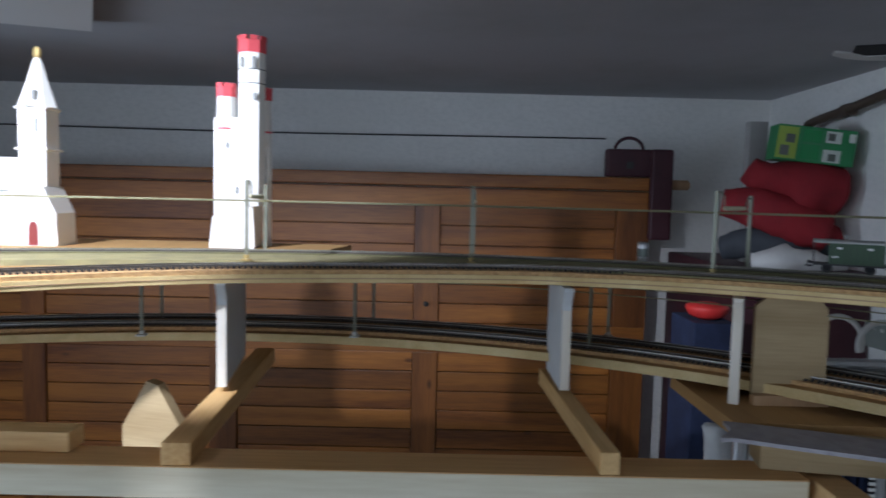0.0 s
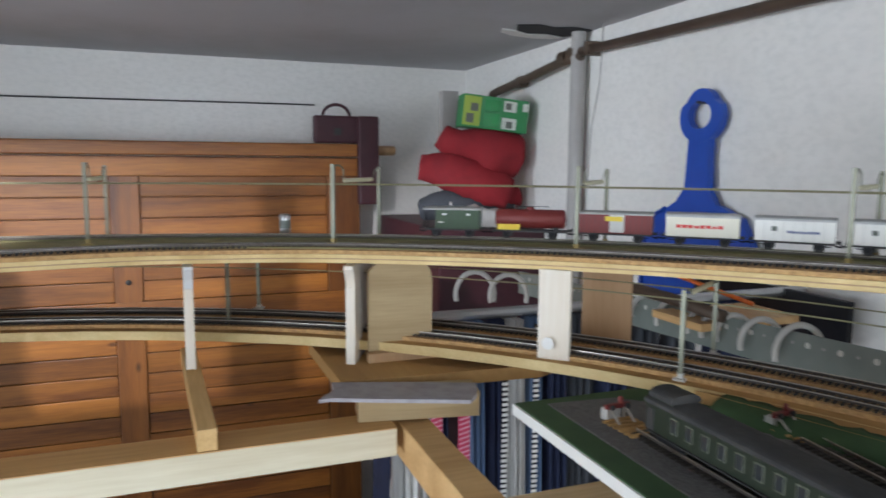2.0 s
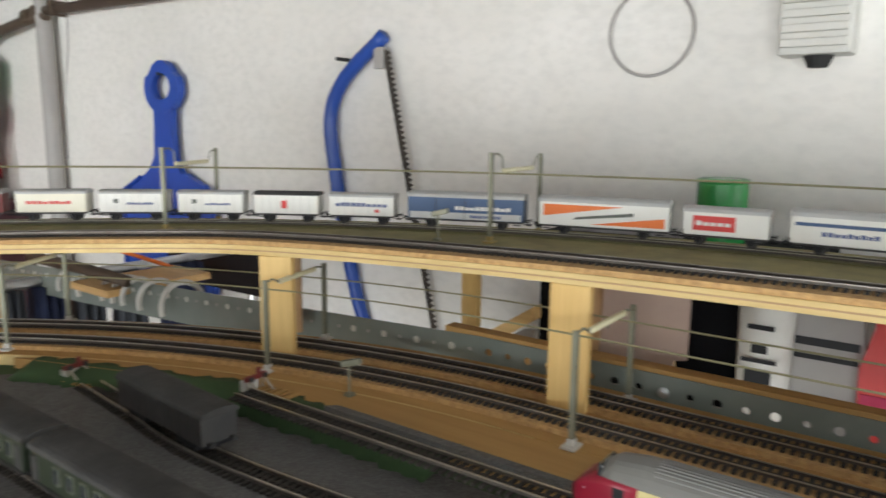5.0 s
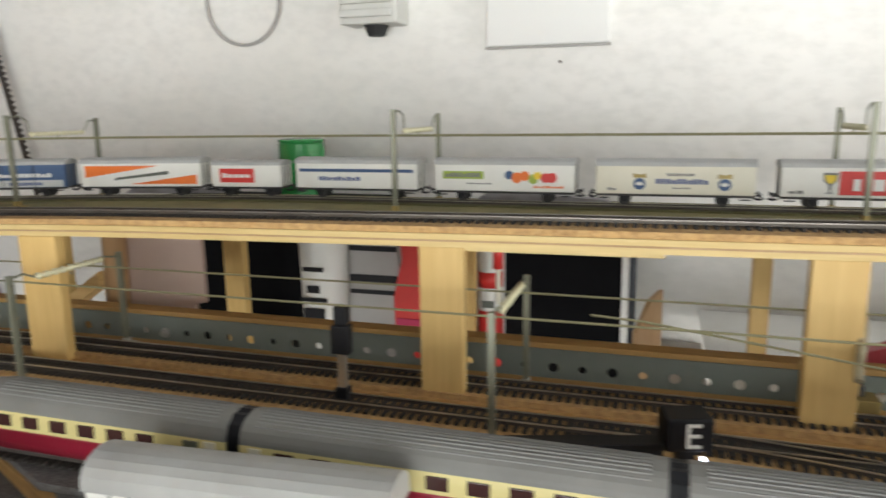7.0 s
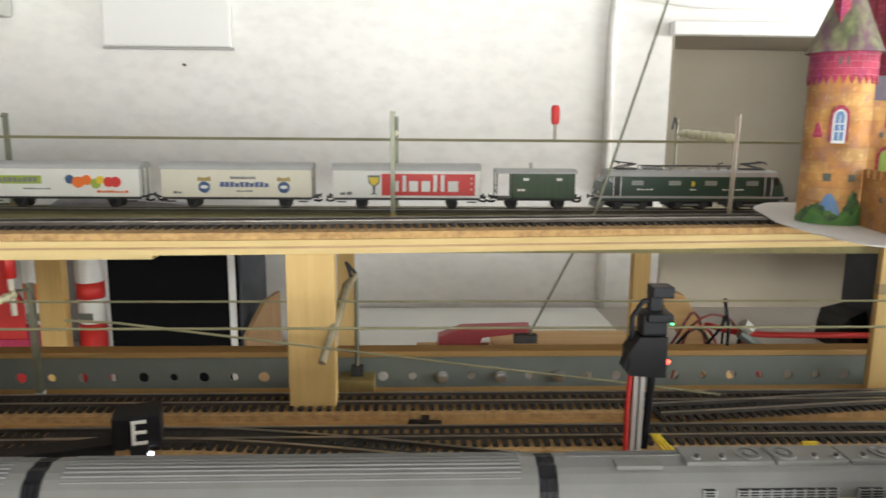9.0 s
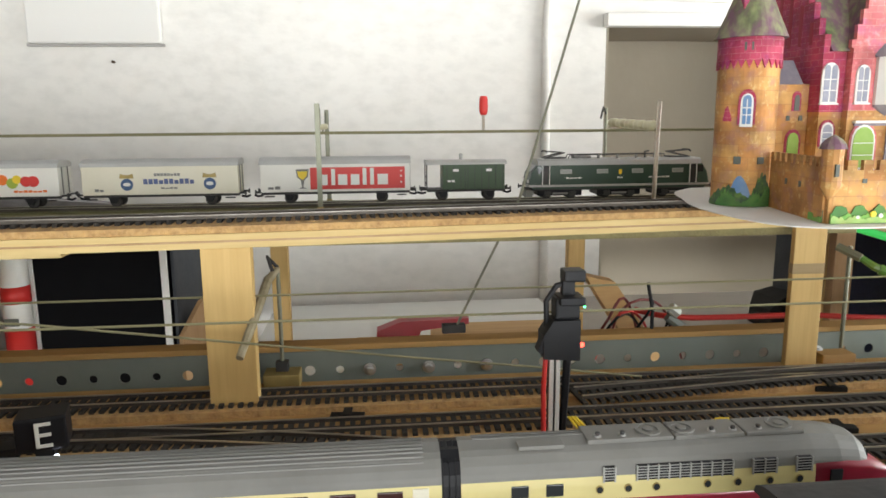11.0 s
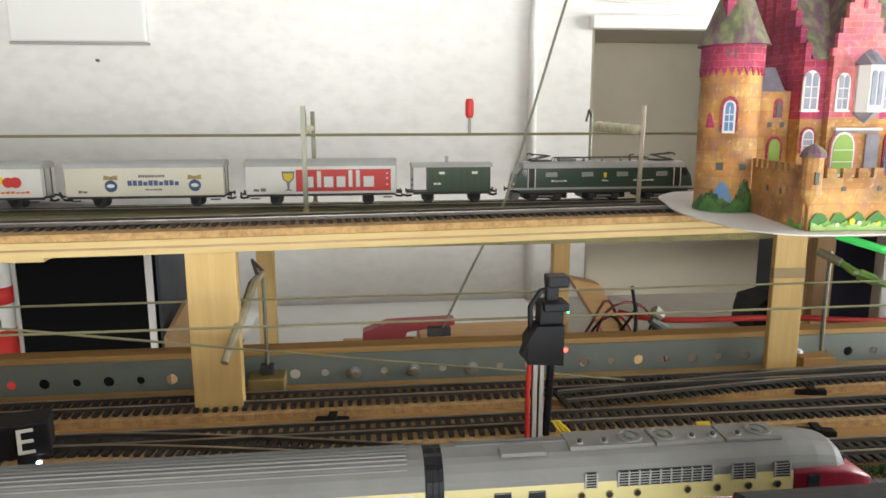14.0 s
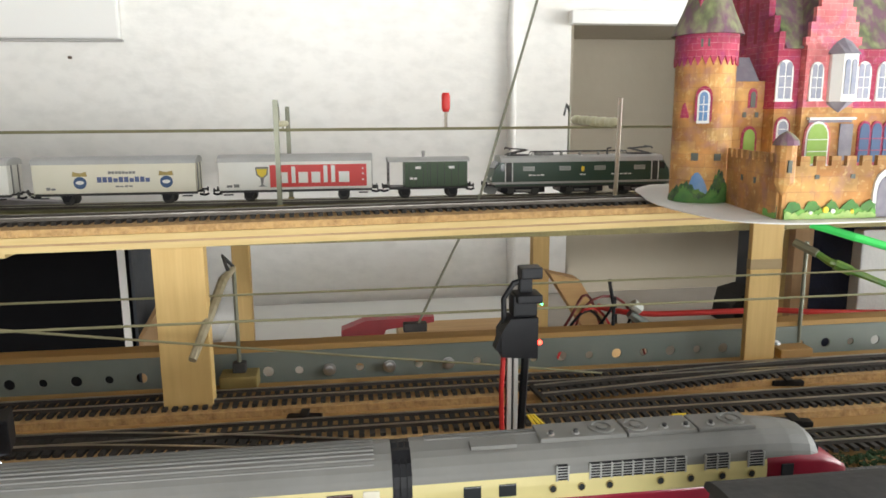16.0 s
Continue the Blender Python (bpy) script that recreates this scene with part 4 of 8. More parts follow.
for (_, a), (b, _) in zip(stiles, stiles[1:]):
    for z0, z1 in ((0.12, 0.985), (1.115, 1.625)):
        rows = round((z1 - z0) / 0.0855)
        h = (z1 - z0) / rows
        for i in range(rows):
            part("plank", box(a + 0.002, b - 0.002, 3.118, 3.134, z0 + i * h + 0.002, z0 + (i + 1) * h - 0.002, 0.003), "pine_x", cup)
part("hinge_knob", lathe([(0.006, 0), (0.011, -0.012), (0.011, -0.018), (0.004, -0.022)], (-0.048, 3.104, 1.20), axis="y", seg=14), "dark", cup, "small dark door knob")

bag = empty("leather_bag", "dark maroon leather bag hung on the cupboard corner", "bag")
part("body", box(0.705, 0.905, 3.085, 3.135, 1.766, 1.884, 0.012), "leather", bag)
part("side_flap", box(0.890, 0.985, 3.060, 3.094, 1.50, 1.884, 0.012), "leather", bag)
part("handle", tube([(0.745 + 0.06 * (1 - math.cos(a)), 3.11, 1.880 + 0.052 * math.sin(a)) for a in np.linspace(0, math.pi, 13)], 0.007, 8), "leather", bag, smooth=True)
part("buckle", box(0.79, 0.82, 3.080, 3.085, 1.80, 1.83, 0.002), "dark", bag, "small dark buckle")
thing("clothes_line", tube([(x, 3.272, 1.936 + 0.004 * math.sin(x * 2)) for x in np.linspace(-2.28, 0.74, 30)], 0.0035, 6), "black", "thin black cord stretched along the back wall", "cord")


def cushion(name, pts, rs, mat, label, category, seg=22, seed=1):
    """A soft roll: a thick bar with folds."""
    fine = [Vector(p) for p, _ in spline(pts, 0.02)]
    n = len(fine)
    rr = [float(np.interp(i / (n - 1), np.linspace(0, 1, len(rs)), rs)) for i in range(n)]
    bm = tube(fine, rr, seg)
    for v in bm.verts:
        q = noise.noise(v.co * 9 + Vector((seed, 0, 0))) * 0.022 + noise.noise(v.co * 27 + Vector((0, seed, 0))) * 0.009
        v.co += Vector((q, q * 0.6, q))
    return thing(name, bm, mat, label, category, smooth=True)


thing("corner_table", box(1.04, 1.478, 2.45, 3.26, 0.0, 1.44, 0.01), "leather", "dark covered chest standing in the corner", "chest")
cushion("cloth_roll", [(1.06, 2.70, 1.50), (1.14, 2.66, 1.52), (1.26, 2.64, 1.51), (1.40, 2.64, 1.50)], [0.04, 0.065, 0.07, 0.06], "cloth_dark", "dark grey cloth bundle under the red quilts", "cloth bundle", seed=4)
cushion("cloth_roll", [(1.10, 2.55, 1.46), (1.17, 2.53, 1.475), (1.30, 2.53, 1.475), (1.43, 2.54, 1.455)], [0.02, 0.045, 0.045, 0.025], "cloth_white", "crumpled pale cloth lying before the quilts", "cloth", seed=9)
cushion("red_quilt", [(1.04, 2.68, 1.665), (1.14, 2.65, 1.655), (1.26, 2.62, 1.605), (1.38, 2.60, 1.56)], [0.040, 0.078, 0.090, 0.075], "cloth_red", "dark red rolled quilt in the room corner", "quilt", seed=2)
cushion("red_quilt", [(1.30, 2.66, 1.54), (1.38, 2.63, 1.545), (1.44, 2.62, 1.55)], [0.04, 0.055, 0.05], "cloth_red", "dark red rolled quilt at the bottom of the pile", "quilt", seed=7)
cushion("red_quilt", [(1.14, 2.68, 1.80), (1.20, 2.65, 1.760), (1.31, 2.62, 1.735), (1.425, 2.61, 1.725)], [0.045, 0.080, 0.098, 0.090], "cloth_red", "dark red quilt rolled tight on top of the pile", "quilt", seed=5)

gb = empty("green_carton", "green printed carton lying on the red quilts", "carton", at=(1.385, 2.775, 1.878), turn=-13)
part("box", box(-0.145, 0.116, -0.055, 0.055, -0.062, 0.062, 0.003), "box_green", gb)
for x0, x1, z0, z1, mat in ((-0.143, -0.075, -0.055, 0.055, "lime"), (-0.06, 0.0, 0.008, 0.050, "tin_green"), (-0.06, 0.0, -0.050, 0.0, "tin_green"), (0.015, 0.065, 0.012, 0.052, "print_pale"), (0.012, 0.070, -0.055, -0.012, "print_pale"), (0.090, 0.112, 0.020, 0.050, "print_pale")):
    part("printed_panel", box(x0, x1, -0.0560, -0.0552, z0, z1), mat, gb)
for x0, x1, z0, z1 in ((-0.13, -0.10, -0.045, -0.01), (-0.115, -0.085, 0.0, 0.03), (0.022, 0.045, 0.02, 0.045), (0.03, 0.055, -0.05, -0.025)):
    part("picture", box(x0, x1, -0.0566, -0.0561, z0, z1), "print_grey", gb)
gb.matrix_world = pose(1.330, 2.60, 1.872, 0, 6, -10)
thing("grey_carton", box(1.165, 1.235, 2.76, 2.80, 1.442, 1.975, 0.003), "pipe_grey", "tall plain grey carton standing behind the red quilts", "carton")

# pipes in the corner
thing("wall_pipe", tube([(1.446, 2.187, 0.0), (1.446, 2.187, 2.131)], 0.026, 18), "pipe_grey", "grey vertical drain pipe on the wall", "pipe", smooth=False)
bp = empty("heating_pipe", "brown painted heating pipe under the ceiling", "pipe")
part("run", tube([(1.444, 2.26, 2.062), (1.444, 1.10, 2.040), (1.444, -2.6, 1.955)], 0.0155, 12), "pipe_brown", bp, smooth=True)
part("branch", tube([(1.440, 2.16, 2.045), (1.440, 2.30, 2.040), (1.435, 2.55, 2.010), (1.430, 2.80, 1.985), (1.428, 2.846, 1.977), (1.426, 2.858, 1.955), (1.426, 2.860, 1.900)], 0.0165, 12), "pipe_brown", bp, smooth=True)
for y, z in ((2.205, 2.060), (2.27, 2.052), (2.60, 2.004)):
    part("joint", tube([(1.441, y - 0.022, z), (1.441, y + 0.022, z)], 0.024, 12), "pipe_brown", bp)
part("clip", box(1.425, 1.482, 2.10, 2.12, 2.040, 2.085, 0.003), "pipe_brown", bp)
k = prism([(1.20, 2.16), (1.27, 2.13), (1.33, 2.155), (1.40, 2.125), (1.474, 2.15), (1.478, 2.24), (1.44, 2.29), (1.36, 2.262), (1.30, 2.28), (1.24, 2.245)], ZC - 0.004, ZC - 0.001, "z")
structure("ceiling_hole", k, "hole", "dark broken hole in the ceiling beside the pipe")
k = prism([(1.18, 2.235), (1.24, 2.250), (1.30, 2.285), (1.36, 2.268), (1.44, 2.296), (1.42, 2.335), (1.34, 2.345), (1.26, 2.325), (1.20, 2.285)], ZC - 0.006, ZC - 0.0005, "z")
structure("loose_plaster", k, "paper", "loose white plaster round the ceiling hole")
thing("hanging_string", tube([(1.452, 2.05, 2.13), (1.452, 2.06, 1.95), (1.45, 2.10, 1.80), (1.45, 2.115, 1.60)], 0.0022, 6), "pipe_grey", "thin grey string hanging from the ceiling", "string")
structure("bright_ceiling_panel", prism([(-1.49, 1.20), (-0.56, 1.20), (-0.814, 1.76), (-0.985, 2.10), (-1.49, 1.92)], ZC - 0.030, ZC - 0.002, "z"), "cover", "pale panel fixed under the ceiling")


def ring_plate(outer, inner, x0, x1, bm=None):
    """A flat plate with a hole: two outlines with the same count of points (y, z)."""
    bm = bm or bmesh.new()
    k = len(outer)
    a = [bm.verts.new((x0, y, z)) for y, z in outer]
    b = [bm.verts.new((x0, y, z)) for y, z in inner]
    c = [bm.verts.new((x1, y, z)) for y, z in outer]
    d = [bm.verts.new((x1, y, z)) for y, z in inner]
    for i in range(k):
        j = (i + 1) % k
        bm.faces.new((a[i], a[j], b[j], b[i]))
        bm.faces.new((c[i], d[i], d[j], c[j]))
        bm.faces.new((a[i], c[i], c[j], a[j]))
        bm.faces.new((b[i], b[j], d[j], d[i]))
    return bm


sh = empty("snow_shovel", "blue plastic child's shovel hung flat on the wall", "shovel")
ang = np.linspace(0, math.tau, 33)[:-1]
outer = [(1.571 + 0.079 * math.sin(a) * (1 if math.cos(a) < 0.4 else 0.80), 1.808 + (0.074 if math.cos(a) > 0 else 0.068) * math.cos(a)) for a in ang]
inner = [(1.573 + 0.044 * math.sin(a), 1.812 + 0.036 * math.cos(a)) for a in ang]
part("grip", ring_plate(outer, inner, 1.446, 1.468), "blue", sh)
part("shaft", prism([(1.612, 1.755), (1.616, 1.70), (1.622, 1.62), (1.660, 1.575), (1.496, 1.575), (1.528, 1.62), (1.531, 1.70), (1.530, 1.755)], 1.448, 1.466, "x"), "blue", sh)
part("blade", prism([(1.666, 1.578), (1.70, 1.56), (1.77, 1.535), (1.795, 1.48), (1.80, 1.30), (1.775, 1.25), (1.39, 1.25), (1.365, 1.30), (1.372, 1.49), (1.41, 1.55), (1.49, 1.578)], 1.452, 1.470, "x"), "blue", sh)
part("rim", tube([(1.449, 1.70, 1.56), (1.447, 1.785, 1.52), (1.447, 1.80, 1.30)], 0.006, 8), "blue", sh)
part("nail", tube([(1.440, 1.575, 1.846), (1.482, 1.575, 1.846)], 0.004, 8), "dark", sh, "nail that holds the shovel")

saw = empty("bow_saw", "blue tubular bow saw with a toothed blade hung on the wall", "saw")
arc = [Vector(p) for p, _ in spline([(1.462, 0.784, 1.896), (1.462, 0.811, 1.875), (1.462, 0.857, 1.845), (1.462, 0.903, 1.806), (1.462, 0.935, 1.758), (1.462, 0.944, 1.70), (1.462, 0.932, 1.62), (1.462, 0.910, 1.50), (1.462, 0.880, 1.37), (1.462, 0.845, 1.27), (1.462, 0.80, 1.20), (1.462, 0.72, 1.19), (1.462, 0.648, 1.23)], 0.02)]
part("frame", tube(arc, 0.0155, 12), "saw_blue", saw, smooth=True)
bl, teeth = [(0.787, 1.872), (0.781, 1.868)], 58
for i in range(teeth):
    f = i / teeth
    y, z = 0.772 + (0.630 - 0.772) * f, 1.862 + (1.235 - 1.862) * f
    bl += [(y - 0.008, z - 0.002), (y, z - 0.008)]
bl += [(0.628, 1.230), (0.639, 1.228)]
part("blade", prism(bl, 1.458, 1.4595, "x"), "blade", saw, "dark steel blade with worn teeth")
part("blade_clip", box(1.452, 1.468, 0.780, 0.806, 1.828, 1.872, 0.003), "pipe_grey", saw)
part("nail", tube([(1.440, 0.900, 1.852), (1.482, 0.900, 1.852)], 0.004, 8), "dark", saw)

ringc = [(1.472, 0.222 + 0.070 * math.sin(a), 1.864 + 0.070 * math.cos(a)) for a in np.linspace(0, math.tau, 49)[:-1]]
thing("wire_hoop", tube(ringc, 0.0028, 6, closed=True), "pipe_grey", "thin grey wire hoop hung on the wall", "wire hoop")
vent = empty("wall_vent", "beige plastic ventilation box with slats on the wall", "vent")
part("housing", box(1.425, 1.482, -0.074, 0.021, 1.812, 1.985, 0.006), "grille", vent)
for i in range(8):
    part("slat", box(1.415, 1.4245, -0.068, 0.016, 1.822 + i * 0.020, 1.833 + i * 0.020, 0.002), "grille", vent)
part("outlet", tube([(1.452, -0.030, 1.8115), (1.452, -0.030, 1.796)], [0.020, 0.013], 14), "hole", vent, "dark outlet under the box")
cov = empty("wall_cover", "flat white plastic cover on the wall", "cover plate")
part("plate", box(1.470, 1.4805, -0.388, -0.203, 1.774, 2.05, 0.0035), "cover", cov)
part("rim", box(1.4745, 1.4805, -0.390, -0.201, 1.7705, 1.7738), "pipe_grey", cov)
thing("wall_nail", tube([(1.4755, -0.316, 1.749), (1.482, -0.316, 1.749)], 0.0022, 6), "pipe_brown", "small dark nail in the wall", "nail")
thing("white_pipe", tube([(1.475, -0.955, 1.30), (1.475, -0.952, 1.80), (1.475, -0.962, 1.93), (1.475, -1.0, 2.02), (1.475, -1.06, 2.131)], 0.007, 12), "wall", "white painted pipe on the wall", "pipe", smooth=True)
thing("wall_cable", tube([(1.476, -0.99, 1.853), (1.475, -1.08, 1.842), (1.475, -1.30, 1.838), (1.476, -2.3, 1.85)], 0.0025, 6), "cover", "thin white cable above the recess", "cable")
bm = box(1.4600, 1.4815, NY0, NY1 + 0.006, NZ1 - 0.006, NZ1 + 0.014, 0.002)
structure("recess_lintel", bm, "cover", "white ledge over the recess")

# clothes on a rail below the lower deck
rack = empty("clothes_rail", "metal rail for clothes below the layout", "clothes rail")
part("bar", tube([(0.50, 1.22, 1.405), (1.46, 1.22, 1.405)], 0.010, 10), "chrome", rack)
part("upright", tube([(1.45, 1.22, 0.0), (1.45, 1.22, 1.40)], 0.012, 10), "chrome", rack)
part("upright", tube([(0.51, 1.22, 0.0), (0.51, 1.22, 1.40)], 0.012, 10), "chrome", rack)


def garment(x, w, z0, mat, label, seed):
    bm = bmesh.new()
    n, mrows = 14, 12
    g = []
    for s in (0, 1):
        for i in range(n + 1):
            row = []
            for j in range(mrows + 1):
                f = i / n
                z = 1.394 + (z0 - 1.394) * j / mrows
                yy = 1.22 + (0.05 if s else -0.05) * (0.35 + 0.65 * j / mrows) + 0.012 * math.sin(f * 17 + seed + s) + 0.008 * noise.noise(Vector((f * 4, z * 3, seed)))
                row.append(bm.verts.new((x + (f - 0.5) * w * (0.8 + 0.2 * j / mrows), yy, z)))
            g.append(row)
    for s in (0, 1):
        for i in range(n):
            for j in range(mrows):
                a, b = g[s * (n + 1) + i], g[s * (n + 1) + i + 1]
                bm.faces.new((a[j], b[j], b[j + 1], a[j + 1]))
    for i in range(n):
        bm.faces.new((g[i][0], g[i + 1][0], g[n + 2 + i][0], g[n + 1 + i][0]))
        bm.faces.new((g[i][-1], g[i + 1][-1], g[n + 2 + i][-1], g[n + 1 + i][-1]))
    for i in (0, n):
        for j in range(mrows):
            a, b = g[i], g[n + 1 + i]
            bm.faces.new((a[j], b[j], b[j + 1], a[j + 1]))
    return thing("garment", bm, mat, label, "garment", "hanging clothes", smooth=True)


for n, (x, w, z0, mat, label) in enumerate(((0.545, 0.050, 0.55, "cloth_white", "pale grey garment hanging on the rail"), (0.585, 0.022, 0.70, "navy", "dark blue garment hanging on the rail"), (0.655, 0.035, 0.60, "denim", "blue denim garment hanging on the rail"), (0.700, 0.030, 0.50, "navy", "dark blue garment hanging on the rail"),
                                            (0.735, 0.028, 0.75, "cloth_white", "pale grey garment hanging on the rail"), (0.775, 0.030, 0.55, "denim", "blue denim garment hanging on the rail"), (0.825, 0.045, 0.50, "navy", "dark blue garment hanging on the rail"), (0.88, 0.05, 0.45, "cloth_dark", "dark grey garment hanging on the rail"),
                                            (0.95, 0.06, 0.50, "navy", "dark blue garment hanging on the rail"), (1.03, 0.07, 0.45, "cloth_dark", "dark grey garment hanging on the rail"), (1.12, 0.08, 0.40, "cloth_dark", "dark grey garment hanging on the rail"), (1.25, 0.10, 0.45, "navy", "dark blue garment hanging on the rail"))):
    garment(x, w, z0, mat, label, n * 1.7)


def strap(x, kind, label):
    """A woven strap with slanting stripes, or a chain of small links, hanging from the rail."""
    s = empty("strap", label, "strap", "hanging straps")
    if kind == "woven":
        part("band", box(x - 0.0105, x + 0.0105, 1.150, 1.154, 0.76, 1.394, 0.001), "pink", s)
        me = mesh_of("stripe", prism([(-0.0103, -0.0035), (0.0103, 0.0010), (0.0103, 0.0038), (-0.0103, -0.0007)], -0.0006, 0.0004, "y"), "pink_pale")
        for i in range(70):
            shared("stripe", me, s, (x, 1.1498, 1.385 - i * 0.0088))
    else:
        part("band", box(x - 0.0050, x + 0.0050, 1.150, 1.153, 0.76, 1.394), "black", s)
        me = mesh_of("link", box(-0.0056, 0.0056, -0.0014, 0.0006, -0.0026, 0.0026, 0.0006), "cover")
        for i in range(64):
            shared("link", me, s, (x, 1.1498, 1.386 - i * 0.0096))
    return s


strap(0.612, "woven", "pink and white striped strap hanging down")
strap(0.560, "woven", "pink and white striped strap hanging down")
strap(0.690, "chain", "thin black and white chain hanging down")
strap(0.752, "chain", "thin black and white chain hanging down")
thing("storage_chest", box(0.735, 0.86, 2.06, 2.26, 0.0, 1.322, 0.006), "navy", "dark blue tall storage box behind the layout", "box")
cushion("white_sack", [(0.79, 1.93, 0.005), (0.80, 1.93, 0.45), (0.78, 1.92, 0.92), (0.745, 1.91, 1.075)], [0.085, 0.095, 0.085, 0.03], "cloth_white", "crumpled white sack standing behind the timber", "sack", seed=14)
can = empty("silver_can", "small silver can standing on the upper board", "can")
part("body", lathe([(0.0075, 1.5772), (0.0078, 1.579), (0.0078, 1.602), (0.0066, 1.605)], (0.300, 1.100, 0), 16), "chrome", can, smooth=True)
part("band", lathe([(0.0080, 1.584), (0.0080, 1.596)], (0.300, 1.100, 0), 16), "girder", can)


# ---- overhead line ----
def make_portal(front, rear, low, span, rod, label, group, base):
    """A model portal over a track: front pole at the origin, the rear one at +x with its foot lower by low."""
    m = empty("catenary_portal", label, "model mast", group)
    for x, z0, h in ((0.0, 0.0, front), (span, -low, rear)):
        bm = box(x - 0.0022, x - 0.0010, -0.0022, 0.0022, z0 + 0.002, h)
        box(x + 0.0010, x + 0.0022, -0.0022, 0.0022, z0 + 0.002, h, bm=bm)
        box(x - 0.0008, x + 0.0008, -0.0004, 0.0004, z0 + 0.002, h, bm=bm)
        for i in range(int((h - z0) / 0.010)):
            box(x - 0.0010, x + 0.0010, -0.0022, 0.0022, z0 + 0.006 + i * 0.010, z0 + 0.0075 + i * 0.010, bm=bm)
        pole = part("pole", bm, "mast", m)
        part("base_plate", box(x - 0.008, x + 0.008, -0.006, 0.006, z0, z0 + 0.0024, 0.0006), base, pole)
        part("foot", box(x - 0.0035, x + 0.0035, -0.003, 0.003, z0 + 0.0024, z0 + 0.0075, 0.0006), base, pole)
    a, b = span * 0.20, span * 0.84
    part("arm", tube([(0.001, 0, front - 0.003), (a * 0.55, 0, front - 0.001), (a, 0, front - 0.006), (a * 1.05, 0, rod + 0.003)], 0.0010, 6), "mast", m)
    part("arm", tube([(span - 0.001, 0, rear - 0.004), (b + 0.010, 0, rear - 0.003), (b, 0, rod + 0.002)], 0.0010, 6), "mast", m)
    prof = [(0.0010, a)]
    n = 9
    for i in range(n):
        x0 = a + (b - a) * i / n
        w = (b - a) / n
        prof += [(0.0014, x0 + w * 0.15), (0.0030, x0 + w * 0.35), (0.0030, x0 + w * 0.65), (0.0014, x0 + w * 0.85)]
    part("insulator", lathe(prof + [(0.0010, b)], (0, 0, rod), 10, axis="x"), "insulator", m, "pale ribbed insulator", True)
    part("dropper", tube([(span * 0.52, 0, rod), (span * 0.52, 0, rod - 0.006)], 0.0008, 6), "mast", m)
    return m


portal = make_portal(0.102, 0.098, 0.007, 0.144, 0.0805, "greenish metal portal with brass feet over the upper track", "upper portals", "brass")
portal.matrix_world = pose(1.034, -0.217, 1.577, 0, 0, 0)
copy_thing(portal, pose(1.050, -0.637, 1.577, 0, 0, 0) @ Matrix.Diagonal((0.90, 1, 1, 1)))
for x, y, deg in ((-0.24, 0.975, 97), (0.047, 1.012, 83), (0.338, 0.933, 65.5), (0.605, 0.785, 51), (0.812, 0.583, 36.5), (0.986, 0.218, 15.8)):
    q = Vector((CU.x + 1.277 * math.cos(radians(deg)), CU.y + 1.277 * math.sin(radians(deg))))
    copy_thing(portal, pose(x, y, 1.577, 0, 0, math.degrees(math.atan2(q.y - y, q.x - x))))
big = empty("insulated_mast", "silver portal mast with a string of pale insulators", "model mast", "upper masts")
part("pole", tube([(1.033, -0.951, 1.577), (1.033, -0.953, 1.679)], 0.0021, 10), "rail", big)
part("rear_pole", tube([(1.180, -0.951, 1.570), (1.180, -0.951, 1.675)], 0.0017, 8), "mast", big)
part("foot", box(1.028, 1.038, -0.957, -0.945, 1.577, 1.580, 0.0006), "mast", big)
part("cross_wire", tube([(1.033, -0.952, 1.6535), (1.180, -0.951, 1.6585)], 0.0007, 6), "wire", big)
for i in range(5):
    x = 1.05 + i * 0.026
    part("bead", lathe([(0.0014, -0.0125), (0.0046, -0.009), (0.0052, -0.004), (0.0030, 0.0), (0.0052, 0.004), (0.0046, 0.009), (0.0014, 0.0125)], (x, -0.9515, 1.6565 + i * 0.0006), seg=10, axis="x"), "insulator", big, smooth=True)
part("hook", tube([(1.180, -0.951, 1.668), (1.172, -0.945, 1.676), (1.165, -0.940, 1.664)], 0.0012, 6), "dark", big)

UP_WIRE = bend(CU, 1.208, 0, 148, -1.9)
ow = empty("upper_overhead_wire", "thin olive overhead wire along the upper track", "overhead wire")
part("contact_wire", tube([(p.x, p.y, 1.652) for p, s in UP_WIRE[::2]], 0.0010, 6), "wire", ow)
part("second_wire", tube([((p + s * 0.010).x, (p + s * 0.010).y, 1.6505) for p, s in UP_WIRE[::2]], 0.0008, 6), "wire", ow)
red = empty("red_clip", "small red plastic clip on the overhead wire", "clip")
part("stem", tube([(1.113, -0.800, 1.652), (1.113, -0.800, 1.668)], 0.0016, 8), "rail", red)
part("cap", lathe([(0.0030, 1.668), (0.0044, 1.672), (0.0044, 1.684), (0.0032, 1.687)], (1.113, -0.800, 0), seg=14), "red", red, smooth=True)

low = make_portal(0.095, 0.092, 0.0, 0.118, 0.0890, "grey metal portal over the lower tracks", "lower portals", "grille")
low.matrix_world = pose(0.638, 0.626, 1.458, 0, 0, 33)
for x, y in ((-0.412, 1.065), (-0.115, 1.090), (0.212, 1.028), (0.794, 0.018), (0.790, -0.374), (0.766, 0.344)):
    a = math.degrees(math.atan2(y - CL.y, x - CL.x)) if y > 0.06 else 0
    copy_thing(low, pose(x, y, 1.458, 0, 0, a))
droop = empty("arm_mast", "grey model mast with a thick drooping arm on a brass block", "model mast", "lower masts")
part("pole", tube([(0.928, -0.612, 1.470), (0.928, -0.612, 1.553)], 0.0016, 8), "mast", droop)
part("block", box(0.916, 0.936, -0.626, -0.598, 1.458, 1.470, 0.001), "brass", droop)
